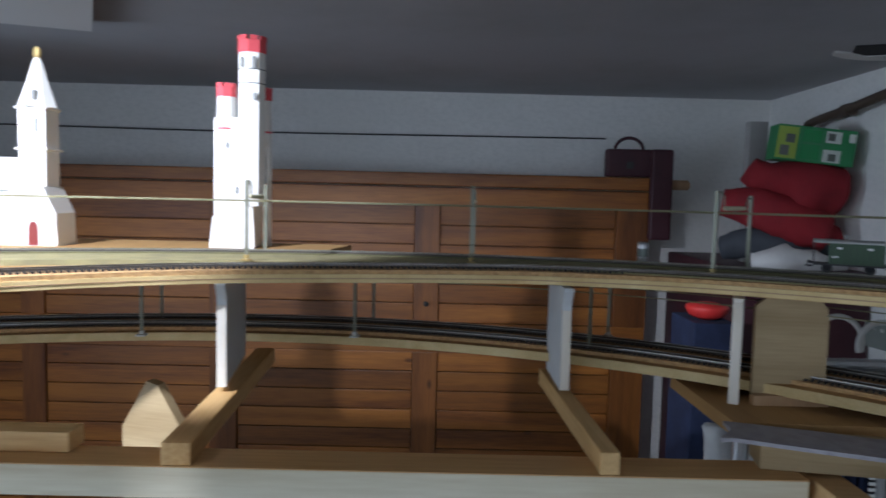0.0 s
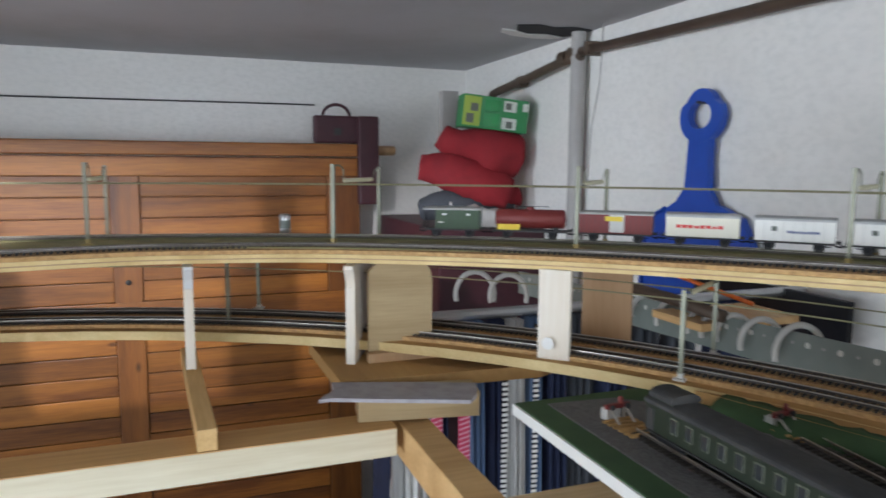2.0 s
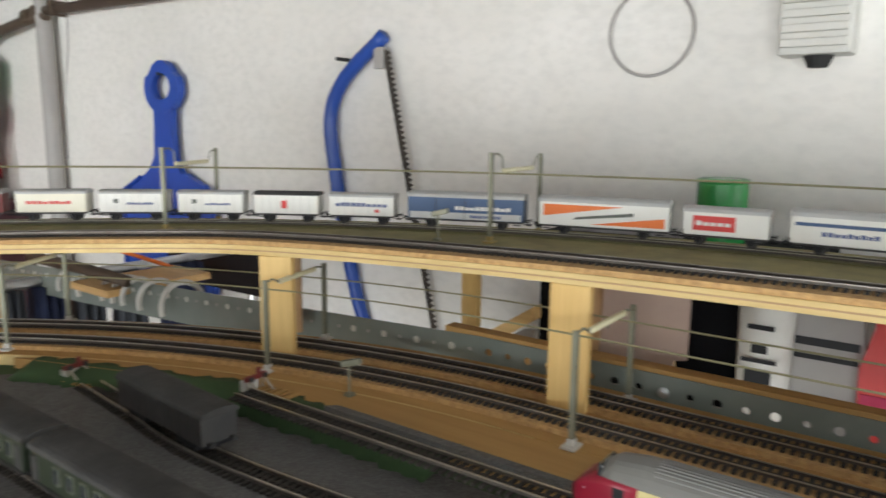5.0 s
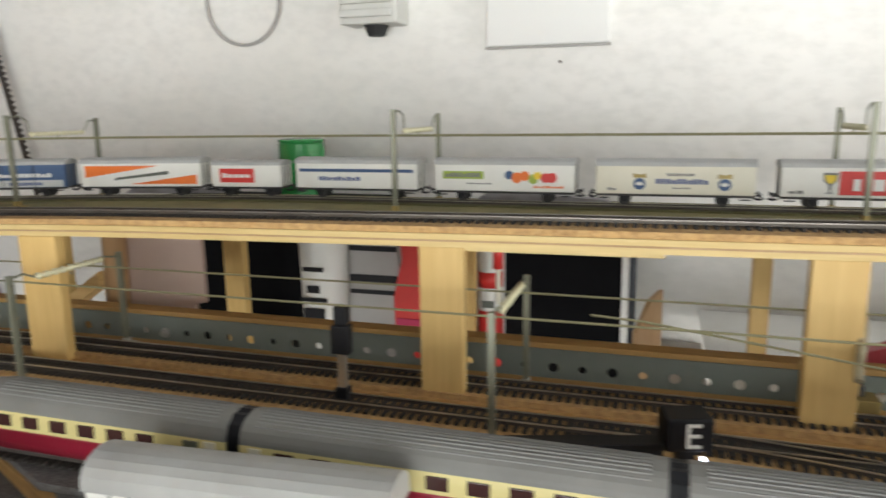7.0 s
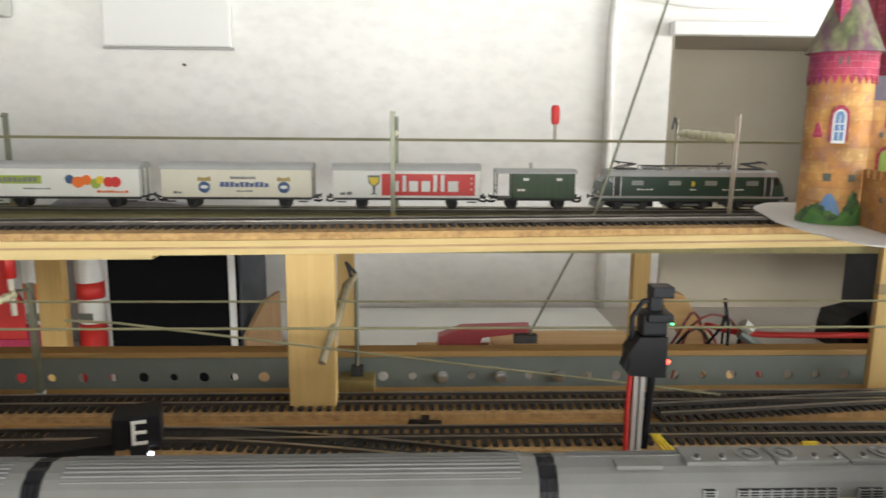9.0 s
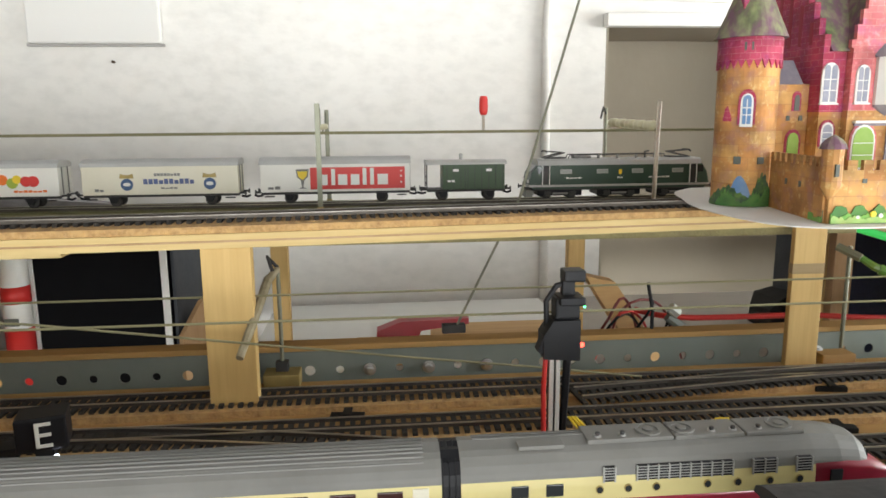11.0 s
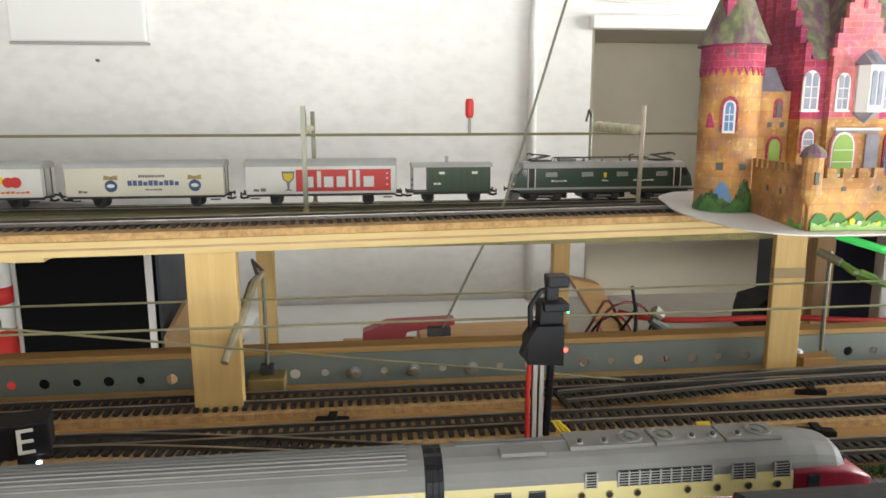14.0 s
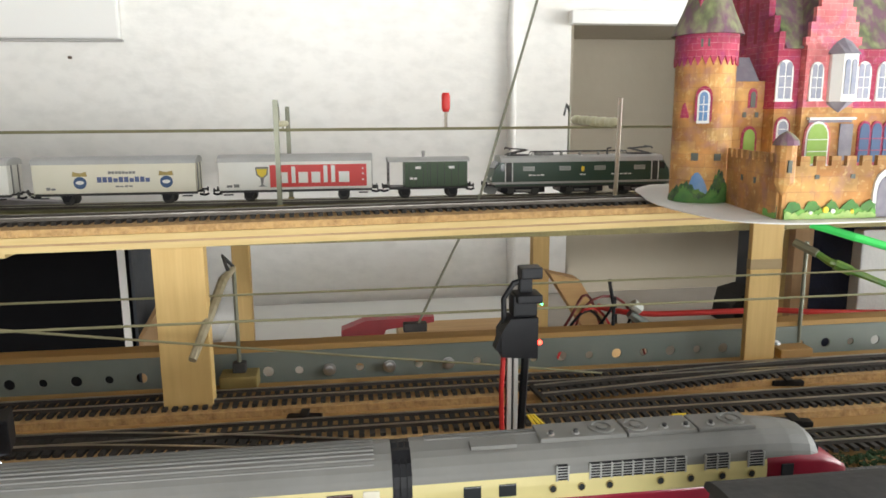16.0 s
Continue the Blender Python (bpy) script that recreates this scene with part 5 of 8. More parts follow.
part("clamp", box(0.924, 0.932, -0.617, -0.607, 1.470, 1.478, 0.001), "dark", droop)
M["arm_beige"] = material("aged_beige_plastic", (0.34, 0.29, 0.19), 0.6, spots=(0.20, 0.16, 0.09), scale=90, amount=0.8)
part("arm", tube([(0.928, -0.612, 1.552), (0.915, -0.606, 1.546), (0.886, -0.602, 1.530), (0.855, -0.594, 1.506)], [0.0022, 0.0036, 0.0034, 0.0028], 8), "arm_beige", droop)
part("hook", tube([(0.928, -0.612, 1.553), (0.926, -0.605, 1.562), (0.922, -0.609, 1.551)], 0.0016, 6), "dark", droop)
arm2 = empty("green_arm_mast", "model mast with an olive green plastic arm", "model mast", "lower masts")
part("pole", tube([(0.940, -1.088, 1.466), (0.940, -1.088, 1.556)], 0.0018, 8), "mast", arm2)
part("block", box(0.922, 0.9385, -1.090, -1.0605, 1.458, 1.466, 0.001), "board", arm2)
M["arm_green"] = material("translucent_green_plastic", (0.16, 0.26, 0.05), 0.35, spots=(0.08, 0.30, 0.06), scale=60, amount=0.8)
part("arm", tube([(0.922, -1.074, 1.556), (0.905, -1.085, 1.545), (0.885, -1.12, 1.530), (0.86, -1.17, 1.512)], [0.002, 0.0034, 0.0026, 0.0026], 8), "arm_green", arm2, "olive green arm")
for k, p in enumerate(((0.903, -1.088), (0.877, -1.138))):
    part("collar", tube([(p[0], p[1], 1.5435 - 0.0200 * k), (p[0] - 0.006, p[1] - 0.010, 1.5390 - 0.0200 * k)], 0.0044, 8), "arm_green", arm2)
part("clip", tube([(0.928, -1.068, 1.558), (0.912, -1.078, 1.551)], 0.0036, 8), "mast", arm2)

lw = empty("lower_overhead_wires", "olive overhead wires of the lower level", "overhead wire")
for rows, z in ((A, 1.541), (B, 1.5385)):
    part("contact_wire", tube([(p.x, p.y, z) for p, s in rows[::2]], 0.00085, 6), "wire", lw)
part("branch_wire", tube([(0.842, -0.430, 1.5405), (0.8458, -0.4624, 1.5375), (0.857, -0.584, 1.5177), (0.8682, -0.7056, 1.498), (0.8766, -0.797, 1.484), (0.885, -0.888, 1.4690)], 0.00085, 6), "wire", lw)
rod = empty("bent_rod", "thin steel rod leaning on a small bracket", "steel rod")
part("rod", tube([(0.964, -0.752, 1.486), (0.964, -0.808, 1.60), (0.966, -0.885, 1.86)], 0.0011, 8), "mast", rod)
part("bracket", box(0.9615, 0.970, -0.762, -0.742, 1.4845, 1.492, 0.001), "dark", rod)


# ---- signals ----
sg = empty("light_signal", "black model light signal with red and green lamps", "model signal")
part("post", box(0.808, 0.812, -0.8048, -0.7982, 1.4578, 1.512), "dark", sg)
for y in (-0.8050, -0.8008):
    part("silver_strip", box(0.806, 0.808, y, y + 0.0027, 1.4578, 1.510), "grille", sg, "silver strip")
part("cable_red", tube([(0.806, -0.795, 1.4578), (0.805, -0.794, 1.49), (0.807, -0.796, 1.515)], 0.0016, 6), "red", sg, "red cable")
part("cable_black", tube([(0.812, -0.8085, 1.4578), (0.811, -0.8095, 1.48), (0.810, -0.811, 1.515)], 0.0026, 6), "black", sg)
part("main_head", prism([(-0.8165, 1.508), (-0.7935, 1.5095), (-0.7930, 1.523), (-0.7990, 1.5315), (-0.8165, 1.5315)], 0.802, 0.818, "x"), "black", sg)
part("upper_head", box(0.804, 0.818, -0.8165, -0.8010, 1.5317, 1.5440, 0.0015), "black", sg)
part("head_hood", box(0.799, 0.817, -0.8185, -0.8025, 1.5405, 1.5452, 0.0010), "black", sg)
part("neck", box(0.808, 0.815, -0.8140, -0.8060, 1.5440, 1.5560, 0.0008), "black", sg)
part("hood", box(0.802, 0.815, -0.8190, -0.8055, 1.5535, 1.5600, 0.0012), "black", sg)
part("side_wedge", prism([(-0.7930, 1.5120), (-0.7895, 1.5140), (-0.7930, 1.5225)], 0.803, 0.812, "x"), "black", sg)
part("side_bracket", tube([(0.812, -0.797, 1.526), (0.812, -0.7965, 1.541), (0.812, -0.803, 1.550), (0.812, -0.809, 1.551)], 0.0018, 6), "black", sg)
M["lamp_red"] = glowing("lamp_red", (1.0, 0.05, 0.03), 6)
M["lamp_green"] = glowing("lamp_green", (0.05, 1.0, 0.35), 4)
M["lamp_white"] = glowing("lamp_white", (0.70, 0.80, 1.0), 5)
part("red_lamp", lathe([(0.0012, 0.0), (0.0014, -0.001)], (0.806, -0.8185, 1.5165), axis="x", seg=10), "lamp_red", sg, "lit red lamp")
part("green_lamp", lathe([(0.0006, 0.0), (0.0007, -0.001)], (0.803, -0.8185, 1.5395), axis="x", seg=10), "lamp_green", sg, "lit green lamp")
for i in range(3):
    part("yellow_cable", tube([(0.809, -0.812 - i * 0.002, 1.472), (0.806, -0.819 - i * 0.003, 1.464), (0.804, -0.826 - i * 0.004, 1.4595)], 0.0008, 6), "yellow", sg)
sg.matrix_world = pose(0, 0.0025, 1.4578 * (1 - 1.115)) @ Matrix.Diagonal((1, 1, 1.115, 1))
sg2 = empty("light_signal", "slim black model signal on a silver post", "model signal")
part("post", box(0.832, 0.837, -0.252, -0.246, 1.4578, 1.512), "rail", sg2)
part("base", box(0.830, 0.839, -0.254, -0.244, 1.4578, 1.474, 0.001), "black", sg2)
part("head", box(0.830, 0.840, -0.256, -0.242, 1.500, 1.522, 0.0012), "black", sg2)
part("upper_head", box(0.832, 0.841, -0.254, -0.244, 1.522, 1.536, 0.0012), "black", sg2)
E_BOX = empty("letter_signal", "black cube signal with a white letter E", "model signal")
part("cube", box(0.786, 0.808, -0.5145, -0.4875, 1.486, 1.5065, 0.0015), "black", E_BOX)
part("post", box(0.792, 0.802, -0.506, -0.496, 1.4665, 1.486), "black", E_BOX)
part("tray", box(0.792, 0.806, -0.4873, -0.375, 1.4800, 1.4880, 0.0008), "black", E_BOX)
part("lamp", lathe([(0.0016, 0.0), (0.0016, -0.002)], (0.785, -0.508, 1.4825), axis="x", seg=10), "lamp_white", E_BOX, "lit white lamp")
cu = bpy.data.curves.new("letter", "FONT")
cu.body, cu.size, cu.extrude = "E", 0.022, 0.0003
cu.align_x, cu.align_y = "CENTER", "CENTER"
letter = new("letter", cu)
cu.materials.append(M["white"])
letter.parent = E_BOX
letter.matrix_basis = pose(0.7852, -0.502, 1.4955, 90, 0, -90)
E_BOX.matrix_world = pose(0, 0.010, -0.0085) @ pose(0.797, -0.501, 0, 0, 0, 16) @ pose(-0.797, 0.501, 0)
for x, y, z0, h in ((0.768, 0.232, 1.4578, 0.036), (0.961, 0.273, 1.577, 0.036)):
    st = empty("dwarf_signal", "small grey model signal with a slanted head", "model signal", "dwarf signals")
    part("post", tube([(x, y, z0), (x, y, z0 + h - 0.006)], 0.0013, 8), "mast", st)
    part("head", box(-0.010, 0.010, -0.003, 0.003, -0.003, 0.003, 0.001), "mast", st).matrix_basis = pose(x, y - 0.003, z0 + h - 0.003, 0, -14, -70)
    part("foot", box(x - 0.004, x + 0.004, y - 0.004, y + 0.004, z0, z0 + 0.003, 0.0005), "mast", st)

# small clips and switch boxes along the lower tracks
for x, y, a in ((0.785, -0.878, 10), (0.806, -0.910, 0)):
    c = empty("yellow_clip", "small yellow plastic clip beside the track", "clip", "yellow clips")
    part("plate", box(-0.006, 0.006, -0.005, 0.005, 0, 0.0015), "yellow", c)
    part("tab", box(-0.005, -0.003, -0.005, 0.005, 0.0015, 0.013, 0.0005), "yellow", c)
    c.matrix_world = pose(x, y, 1.4578, 0, 0, a)
for x, y, a in ((0.868, -1.03, 80), (0.856, -0.665, 85), (0.800, -0.99, 78)):
    c = empty("switch_machine", "small black turnout lever beside the track", "turnout lever", "turnout levers")
    part("body", box(-0.012, 0.012, -0.004, 0.004, 0, 0.0045, 0.001), "black", c)
    part("lever", box(-0.003, 0.003, -0.007, 0.007, 0.0045, 0.0065, 0.0005), "black", c)
    c.matrix_world = pose(x, y, 1.4578, 0, 0, a)

# pale cable hoops over the steel strip
for x, y, r in ((0.945, 0.757, 0.034), (0.945, 0.825, 0.031), (0.945, 0.880, 0.028), (0.945, 0.912, 0.028), (0.945, 0.946, 0.027), (0.945, 1.02, 0.030), (0.945, 1.10, 0.026), (0.650, 1.200, 0.036), (0.700, 1.165, 0.034)):
    pts = [(x - r * 0.9 * math.cos(a), y + 0.35 * r * math.cos(a), 1.446 - sag(y) * 0.8 * (x > 0.9) + 1.15 * r * math.sin(a)) for a in np.linspace(-0.3, math.pi + 0.3, 21)]
    thing("cable_hoop", tube(pts, 0.0046, 8), "rib", "pale ribbed cable looped over the steel strip", "cable hoop", "cable hoops", smooth=True)
thing("dark_tube", tube([(0.90, 1.16, 1.466), (0.915, 0.98, 1.460), (0.925, 0.88, 1.452)], 0.010, 12), "pipe_brown", "dark rust-brown tube beside the strip", "tube", smooth=True)
thing("orange_cable", tube([(0.78, 1.34, 1.53), (0.88, 1.22, 1.515), (0.98, 1.10, 1.49), (1.05, 0.95, 1.45)], 0.004, 8), "orange", "orange cable running along the wall side", "cable", smooth=True)
thing("wood_offcut", box(0.90, 1.10, 0.90, 1.02, 1.425, 1.4375, 0.001), "beam_y", "small pine offcut behind the lower track", "timber")
rb0 = thing("red_bowl", lathe([(0.02, 0.0), (0.050, 0.012), (0.062, 0.034), (0.058, 0.042), (0.025, 0.050)], (0, 0, 0), seg=24), "red", "red and silver lamp housing on a dark chest", "lamp housing", smooth=True)
rb0.matrix_world = pose(0.797, 2.135, 1.3222)
thing("leaning_board", box(1.395, 1.41, 1.05, 1.50, 1.30, 1.412, 0.002), "black", "flat black panel leaning at the wall", "panel")

# ---- things on the rear shelf ----
def crate(x0, x1, y0, y1, z1, label):
    c = empty("black_crate", label, "crate", "black crates")
    part("back", box(x1 - 0.004, x1, y0, y1, LOW, z1), "crate_black", c)
    part("side", box(x0, x1 - 0.004, y0, y0 + 0.004, LOW, z1), "crate_black", c)
    part("side", box(x0, x1 - 0.004, y1 - 0.004, y1, LOW, z1), "crate_black", c)
    part("front", box(x0 - 0.004, x0, y0, y1, LOW, z1, 0.001), "crate_black", c)
    part("lid", box(x0 - 0.004, x1, y0, y1, z1, z1 + 0.004), "crate_black", c)
    part("trim", box(x0 - 0.007, x0 - 0.0042, y1 - 0.001, y1 + 0.005, LOW, z1), "cover", c, "white edge strip")
    part("trim", box(x0 - 0.007, x0 - 0.0042, y0 - 0.006, y0 + 0.002, LOW, z1), "cover", c, "white edge strip")
    return c


crate(1.25, 1.40, -0.431, -0.282, 1.545, "black storage box with a white edge on the shelf")
thing("cardboard_piece", prism([(0.0, 0.0), (0.0, 0.080), (0.040, 0.114), (0.074, 0.120), (0.074, 0.0)], -0.003, 0.003, "y"), "ply_rear", "reddish brown cardboard piece leaning beside the black box", "cardboard").matrix_world = pose(1.246, -0.4465, LOW, 0, 0, -23)
# thin panel added to show the crate's right side in grey
thing("grey_board", box(1.256, 1.400, -0.4415, -0.4375, LOW, 1.545, 0.001), "cloth_dark", "thin dark grey panel added as the black box's right side", "board")
crate(1.30, 1.42, -0.085, 0.315, 1.545, "black storage box with a white edge on the shelf")
wb = empty("white_tube", "white plastic tube with black print standing on the shelf", "tube bottle", at=(1.226, -0.036, LOW))
part("body", lathe([(0.029, 0.0), (0.030, 0.01), (0.032, 0.143), (0.034, 0.198), (0.033, 0.203)], seg=20), "white", wb, smooth=True)
for z, h, w in ((0.062, 0.010, 0.044), (0.081, 0.016, 0.030), (0.106, 0.005, 0.040), (0.118, 0.010, 0.018), (0.147, 0.006, 0.030), (0.188, 0.005, 0.022)):
    part("print_bar", box(-0.0345, -0.0335, -w / 2, w / 2, z, z + h), "black", wb, "black print")
bagw = empty("printed_bag", "grey and black striped plastic bag on the shelf", "plastic bag", at=(1.255, -0.10, LOW))
k = prism([(-0.04, 0.0), (0.035, 0.0), (0.042, 0.10), (0.036, 0.183), (0.02, 0.213), (-0.03, 0.211), (-0.042, 0.123)], -0.012, 0.012, "x")
part("body", k, "pipe_grey", bagw)
for z, dz in ((0.108, 0.006), (0.125, 0.010), (0.168, 0.007), (0.181, 0.004)):
    part("stripe", box(-0.0132, -0.0122, -0.036, 0.034, z, z + dz), "black", bagw)
rb = empty("red_bag", "red and transparent plastic bag on the shelf", "plastic bag", at=(1.235, -0.172, LOW))
part("body", prism([(-0.03, 0.0), (0.032, 0.0), (0.034, 0.113), (0.022, 0.163), (0.026, 0.211), (0.004, 0.211), (-0.004, 0.153), (-0.030, 0.108)], -0.012, 0.012, "x"), "red", rb)
part("white_flap", prism([(-0.034, 0.108), (-0.006, 0.153), (0.0, 0.208), (-0.036, 0.208)], -0.010, 0.010, "x"), "cloth_white", rb)
part("pink_base", box(-0.0145, -0.0125, -0.028, 0.030, 0.040, 0.083), "pink", rb)
for y, cols in ((-0.2065, ("white", "orange", "pink")), (-0.268, ("white", "red", "red"))):
    bt = empty("spray_bottle", "white bottle with red and orange label on the shelf", "bottle", "shelf bottles", at=(1.23, y, LOW))
    part("body", lathe([(0.015, 0.0), (0.0155, 0.01), (0.0155, 0.188), (0.012, 0.200), (0.009, 0.210)], seg=18), cols[0], bt, smooth=True)
    part("label", lathe([(0.0158, 0.022), (0.0158, 0.103)], seg=18), cols[2], bt, smooth=True)
    part("upper_label", lathe([(0.0158, 0.133), (0.0158, 0.153)], seg=18), cols[1], bt, smooth=True)
    part("print_bar", box(-0.0166, -0.0160, -0.008, 0.008, 0.108, 0.117), "print_grey", bt)
sd = empty("screwdriver", "screwdriver with a red handle hung under the ramp", "screwdriver")
part("handle", tube([(0.935, -0.345, 1.572), (0.935, -0.345, 1.548)], 0.0045, 10), "red", sd, smooth=True)
part("shank", tube([(0.935, -0.345, 1.548), (0.935, -0.3455, 1.518)], 0.0022, 8), "cream", sd)
M["tool_red"] = material("dark_red_plastic", (0.40, 0.018, 0.030), 0.4, spots=(0.30, 0.014, 0.022), scale=30)
sp = empty("spout_tool", "red plastic tool with a long spout lying on the shelf", "plastic tool")
k = prism([(0.050, 0.0), (0.004, 0.0), (-0.004, 0.021), (-0.062, 0.028), (-0.062, 0.035), (0.020, 0.033), (0.049, 0.022)], -0.010, 0.010, "x")
part("body", k, "tool_red", sp)
part("shadow_hole", box(-0.009, -0.008, -0.012, 0.012, 0.006, 0.014), "brown_red", sp)
sp.matrix_world = pose(1.215, -0.735, 1.392)
thing("pine_block", box(1.19, 1.27, -0.93, -0.755, 1.378, 1.403, 0.002), "beam_y", "pine block lying on the shelf", "timber")
thing("pine_block", box(1.18, 1.26, -0.775, -0.66, 1.378, 1.391, 0.002), "beam_y", "flat pine block lying on the shelf", "timber")
thing("red_rod", tube([(1.165, -0.77, 1.4045), (1.165, -0.92, 1.4045)], 0.0045, 8), "brown_red", "dark red rod lying on a block", "rod")
thing("pine_block", prism([(-0.902, 1.504), (-0.934, 1.496), (-1.011, 1.3785), (-0.982, 1.3785)], 1.080, 1.102, "x"), "beam_y", "slanted pine block behind the signal", "timber")
random.seed(11)
for n in range(7):
    mat = ("brown_red", "black", "red", "black")[n % 4]
    y0 = -0.885 - 0.009 * n
    pts = [(1.08, y0, 1.385), (1.03, y0 - 0.02 + random.uniform(-0.02, 0.02), 1.45 + random.uniform(0, 0.03)), (1.05, y0 - 0.05, 1.475 + random.uniform(-0.015, 0.012)), (1.12, y0 - 0.08 - random.uniform(0, 0.05), 1.385)]
    thing("loose_cable", tube([p for p, s in spline(pts, 0.012)], 0.0014, 6), mat, "thin loose cable curling behind the strip", "cable", "loose cables", smooth=True)
thing("red_cable", tube([p for p, s in spline([(1.04, -0.94, 1.478), (1.04, -0.99, 1.468), (1.04, -1.12, 1.466), (1.03, -1.2, 1.463), (1.02, -1.6, 1.445), (1.02, -1.85, 1.40)], 0.02)], 0.0030, 6), "red", "dark red cable running along the shelf", "cable", smooth=True)
pl = empty("jack_plug", "silver jack plug with a black lead", "plug")
part("plug", tube([(1.03, -0.969, 1.472), (1.03, -1.008, 1.444)], [0.004, 0.008], 8), "girder", pl)
part("collar", tube([(1.03, -0.972, 1.482), (1.03, -0.980, 1.475)], 0.0055, 8), "print_pale", pl)
part("lead", tube([(0.955, -0.923, 1.476), (0.957, -0.924, 1.50), (0.957, -0.919, 1.525)], 0.0016, 6), "black", pl)
thing("rear_cabinet", box(1.062, 1.200, -1.60, -1.245, 1.378, 1.56, 0.002), "navy", "dark blue box standing on the shelf", "box")
thing("grey_case", box(1.206, 1.315, -1.60, -1.246, 1.378, 1.56, 0.004), "cloth_dark", "dark grey upright case standing on the shelf", "case")
thing("black_pouch", loft([(-1.244, [(1.240, 1.3785), (1.320, 1.3785), (1.312, 1.428), (1.255, 1.432)]), (-1.222, [(1.238, 1.3785), (1.322, 1.3785), (1.318, 1.420), (1.250, 1.424)]), (-1.212, [(1.248, 1.3785), (1.312, 1.3785), (1.308, 1.405), (1.258, 1.408)])]), "black", "limp black pouch leaning on the grey case", "pouch")
thing("pale_box", box(1.045, 1.060, -1.70, -1.225, 1.378, 1.545, 0.002), "cloth_white", "pale grey box standing on the shelf", "box")
post((1.10, -1.194), 0.022, 0.012, 1.378, 1.558, -90, "ply_rear", "brown wooden post behind the lower tracks", "rear posts")
tin = empty("green_tin", "shiny green tin standing on the black box", "tin")
part("body", lathe([(0.034, 1.549), (0.035, 1.552), (0.035, 1.632), (0.033, 1.635)], (1.36, 0.062, 0), seg=26), "tin_green", tin, smooth=False)
part("lid", lathe([(0.0352, 1.635), (0.0355, 1.6385), (0.030, 1.640)], (1.36, 0.062, 0), seg=26), "tin_green", tin)
thing("white_sheet", box(1.02, 1.470, -0.945, -0.530, 1.3782, 1.3794), "paper", "white paper sheet lying on the shelf", "paper sheet")
g = thing("grey_ramp", prism([(-0.075, 0.0), (0.075, 0.0), (0.070, 0.004), (-0.02, 0.010), (-0.060, 0.010)], -0.009, 0.009, "y"), "slate", "flat dark grey plastic ramp lying behind the track", "plastic ramp", "grey ramps")
g.matrix_world = pose(1.158, 0.130, 1.5772, 0, 0, -80)
copy_thing(g, pose(1.1520, -0.345, 1.5772, 0, 0, -90))
for k, (x, y, mt) in enumerate(((0.814, -0.852, "yellow"), (0.812, -0.860, "orange"), (0.812, -0.868, "yellow"), (0.811, -0.878, "red"), (0.811, -0.886, "red"))):
    thing("wire_end", tube([(x, y, 1.4582), (x - 0.004, y - 0.004, 1.4640), (x - 0.009, y - 0.002 - 0.002 * k, 1.4600)], 0.0010, 6), mt, "short loose coloured wire end beside the track", "wire", "wire ends", smooth=True)


# ---- the goods train on the upper track ----
M["pale_side"] = material("pale_wagon_side", (0.55, 0.56, 0.55), 0.5, spots=(0.45, 0.46, 0.45), scale=30)
M["roof_rib"] = material("roof_rib_grey", (0.24, 0.235, 0.225), 0.6)
M["coach_trim"] = material("dull_window_trim", (0.13, 0.14, 0.10), 0.6)
M["window_red"] = material("reddish_window", (0.055, 0.022, 0.020), 0.2)
RT = 1.5822
NOSE_Y = -1.030
wheel_me = mesh_of("wheel", lathe([(0.0015, -0.0016), (0.0052, -0.0014), (0.0060, -0.0012), (0.0060, -0.0004), (0.0053, 0.0010), (0.0015, 0.0014)], axis="y", seg=16), "dark")
buffer_me = mesh_of("buffer", lathe([(0.0010, 0.0), (0.0010, 0.0050), (0.0024, 0.0052), (0.0024, 0.0062)], axis="x", seg=10), "dark")


def on_line(d):
    """The place on the rear upper track at a distance behind the front of the engine."""
    y = NOSE_Y + d
    if y <= CU.y:
        return Vector((CU.x + 1.208, y, RT))
    a = (y - CU.y) / 1.208
    return Vector((CU.x + 1.208 * math.cos(a), CU.y + 1.208 * math.sin(a), RT))


def vehicle(name, label, category, start, length, group="goods train"):
    a, b = on_line(start + length * 0.2), on_line(start + length * 0.8)
    v = tagged(new(name), label, category, group)
    v.empty_display_size = 0.02
    v.matrix_world = pose((a.x + b.x) / 2, (a.y + b.y) / 2, RT, 0, 0, math.degrees(math.atan2(b.y - a.y, b.x - a.x)))
    return v


def running_gear(v, xs, end, frame_top=0.012, hw=0.0115):
    """Sole bars, axle boxes, wheels, buffers and couplings."""
    bm = box(-end, end, -0.0125, -0.0100, 0.0095, frame_top)
    box(-end, end, 0.0100, 0.0125, 0.0095, frame_top, bm=bm)
    box(-end, end, -0.0100, 0.0100, 0.0105, frame_top, bm=bm)
    part("underframe", bm, "dark", v)
    for x in xs:
        for s in (-1, 1):
            w = new("wheel", wheel_me)
            w.parent = v
            w.matrix_basis = pose(x, s * 0.0083, 0.0060, 0, 0, 0 if s > 0 else 180)
            b = prism([(x - 0.0055, 0.0100), (x + 0.0055, 0.0100), (x + 0.0022, 0.0040), (x - 0.0022, 0.0040)], s * hw, s * (hw + 0.0022), "y")
            part("axle_guard", b, "black", v)
    for s in (-1, 1):
        for y in (-0.010, 0.010):
            w = new("buffer", buffer_me)
            w.parent = v
            w.matrix_basis = pose(s * end, y, 0.0120, 0, 0, 0 if s > 0 else 180)
        part("coupling", tube([(s * end, 0, 0.008), (s * (end + 0.005), 0, 0.0070), (s * (end + 0.0085), 0, 0.0085)], 0.0012, 6), "black", v)


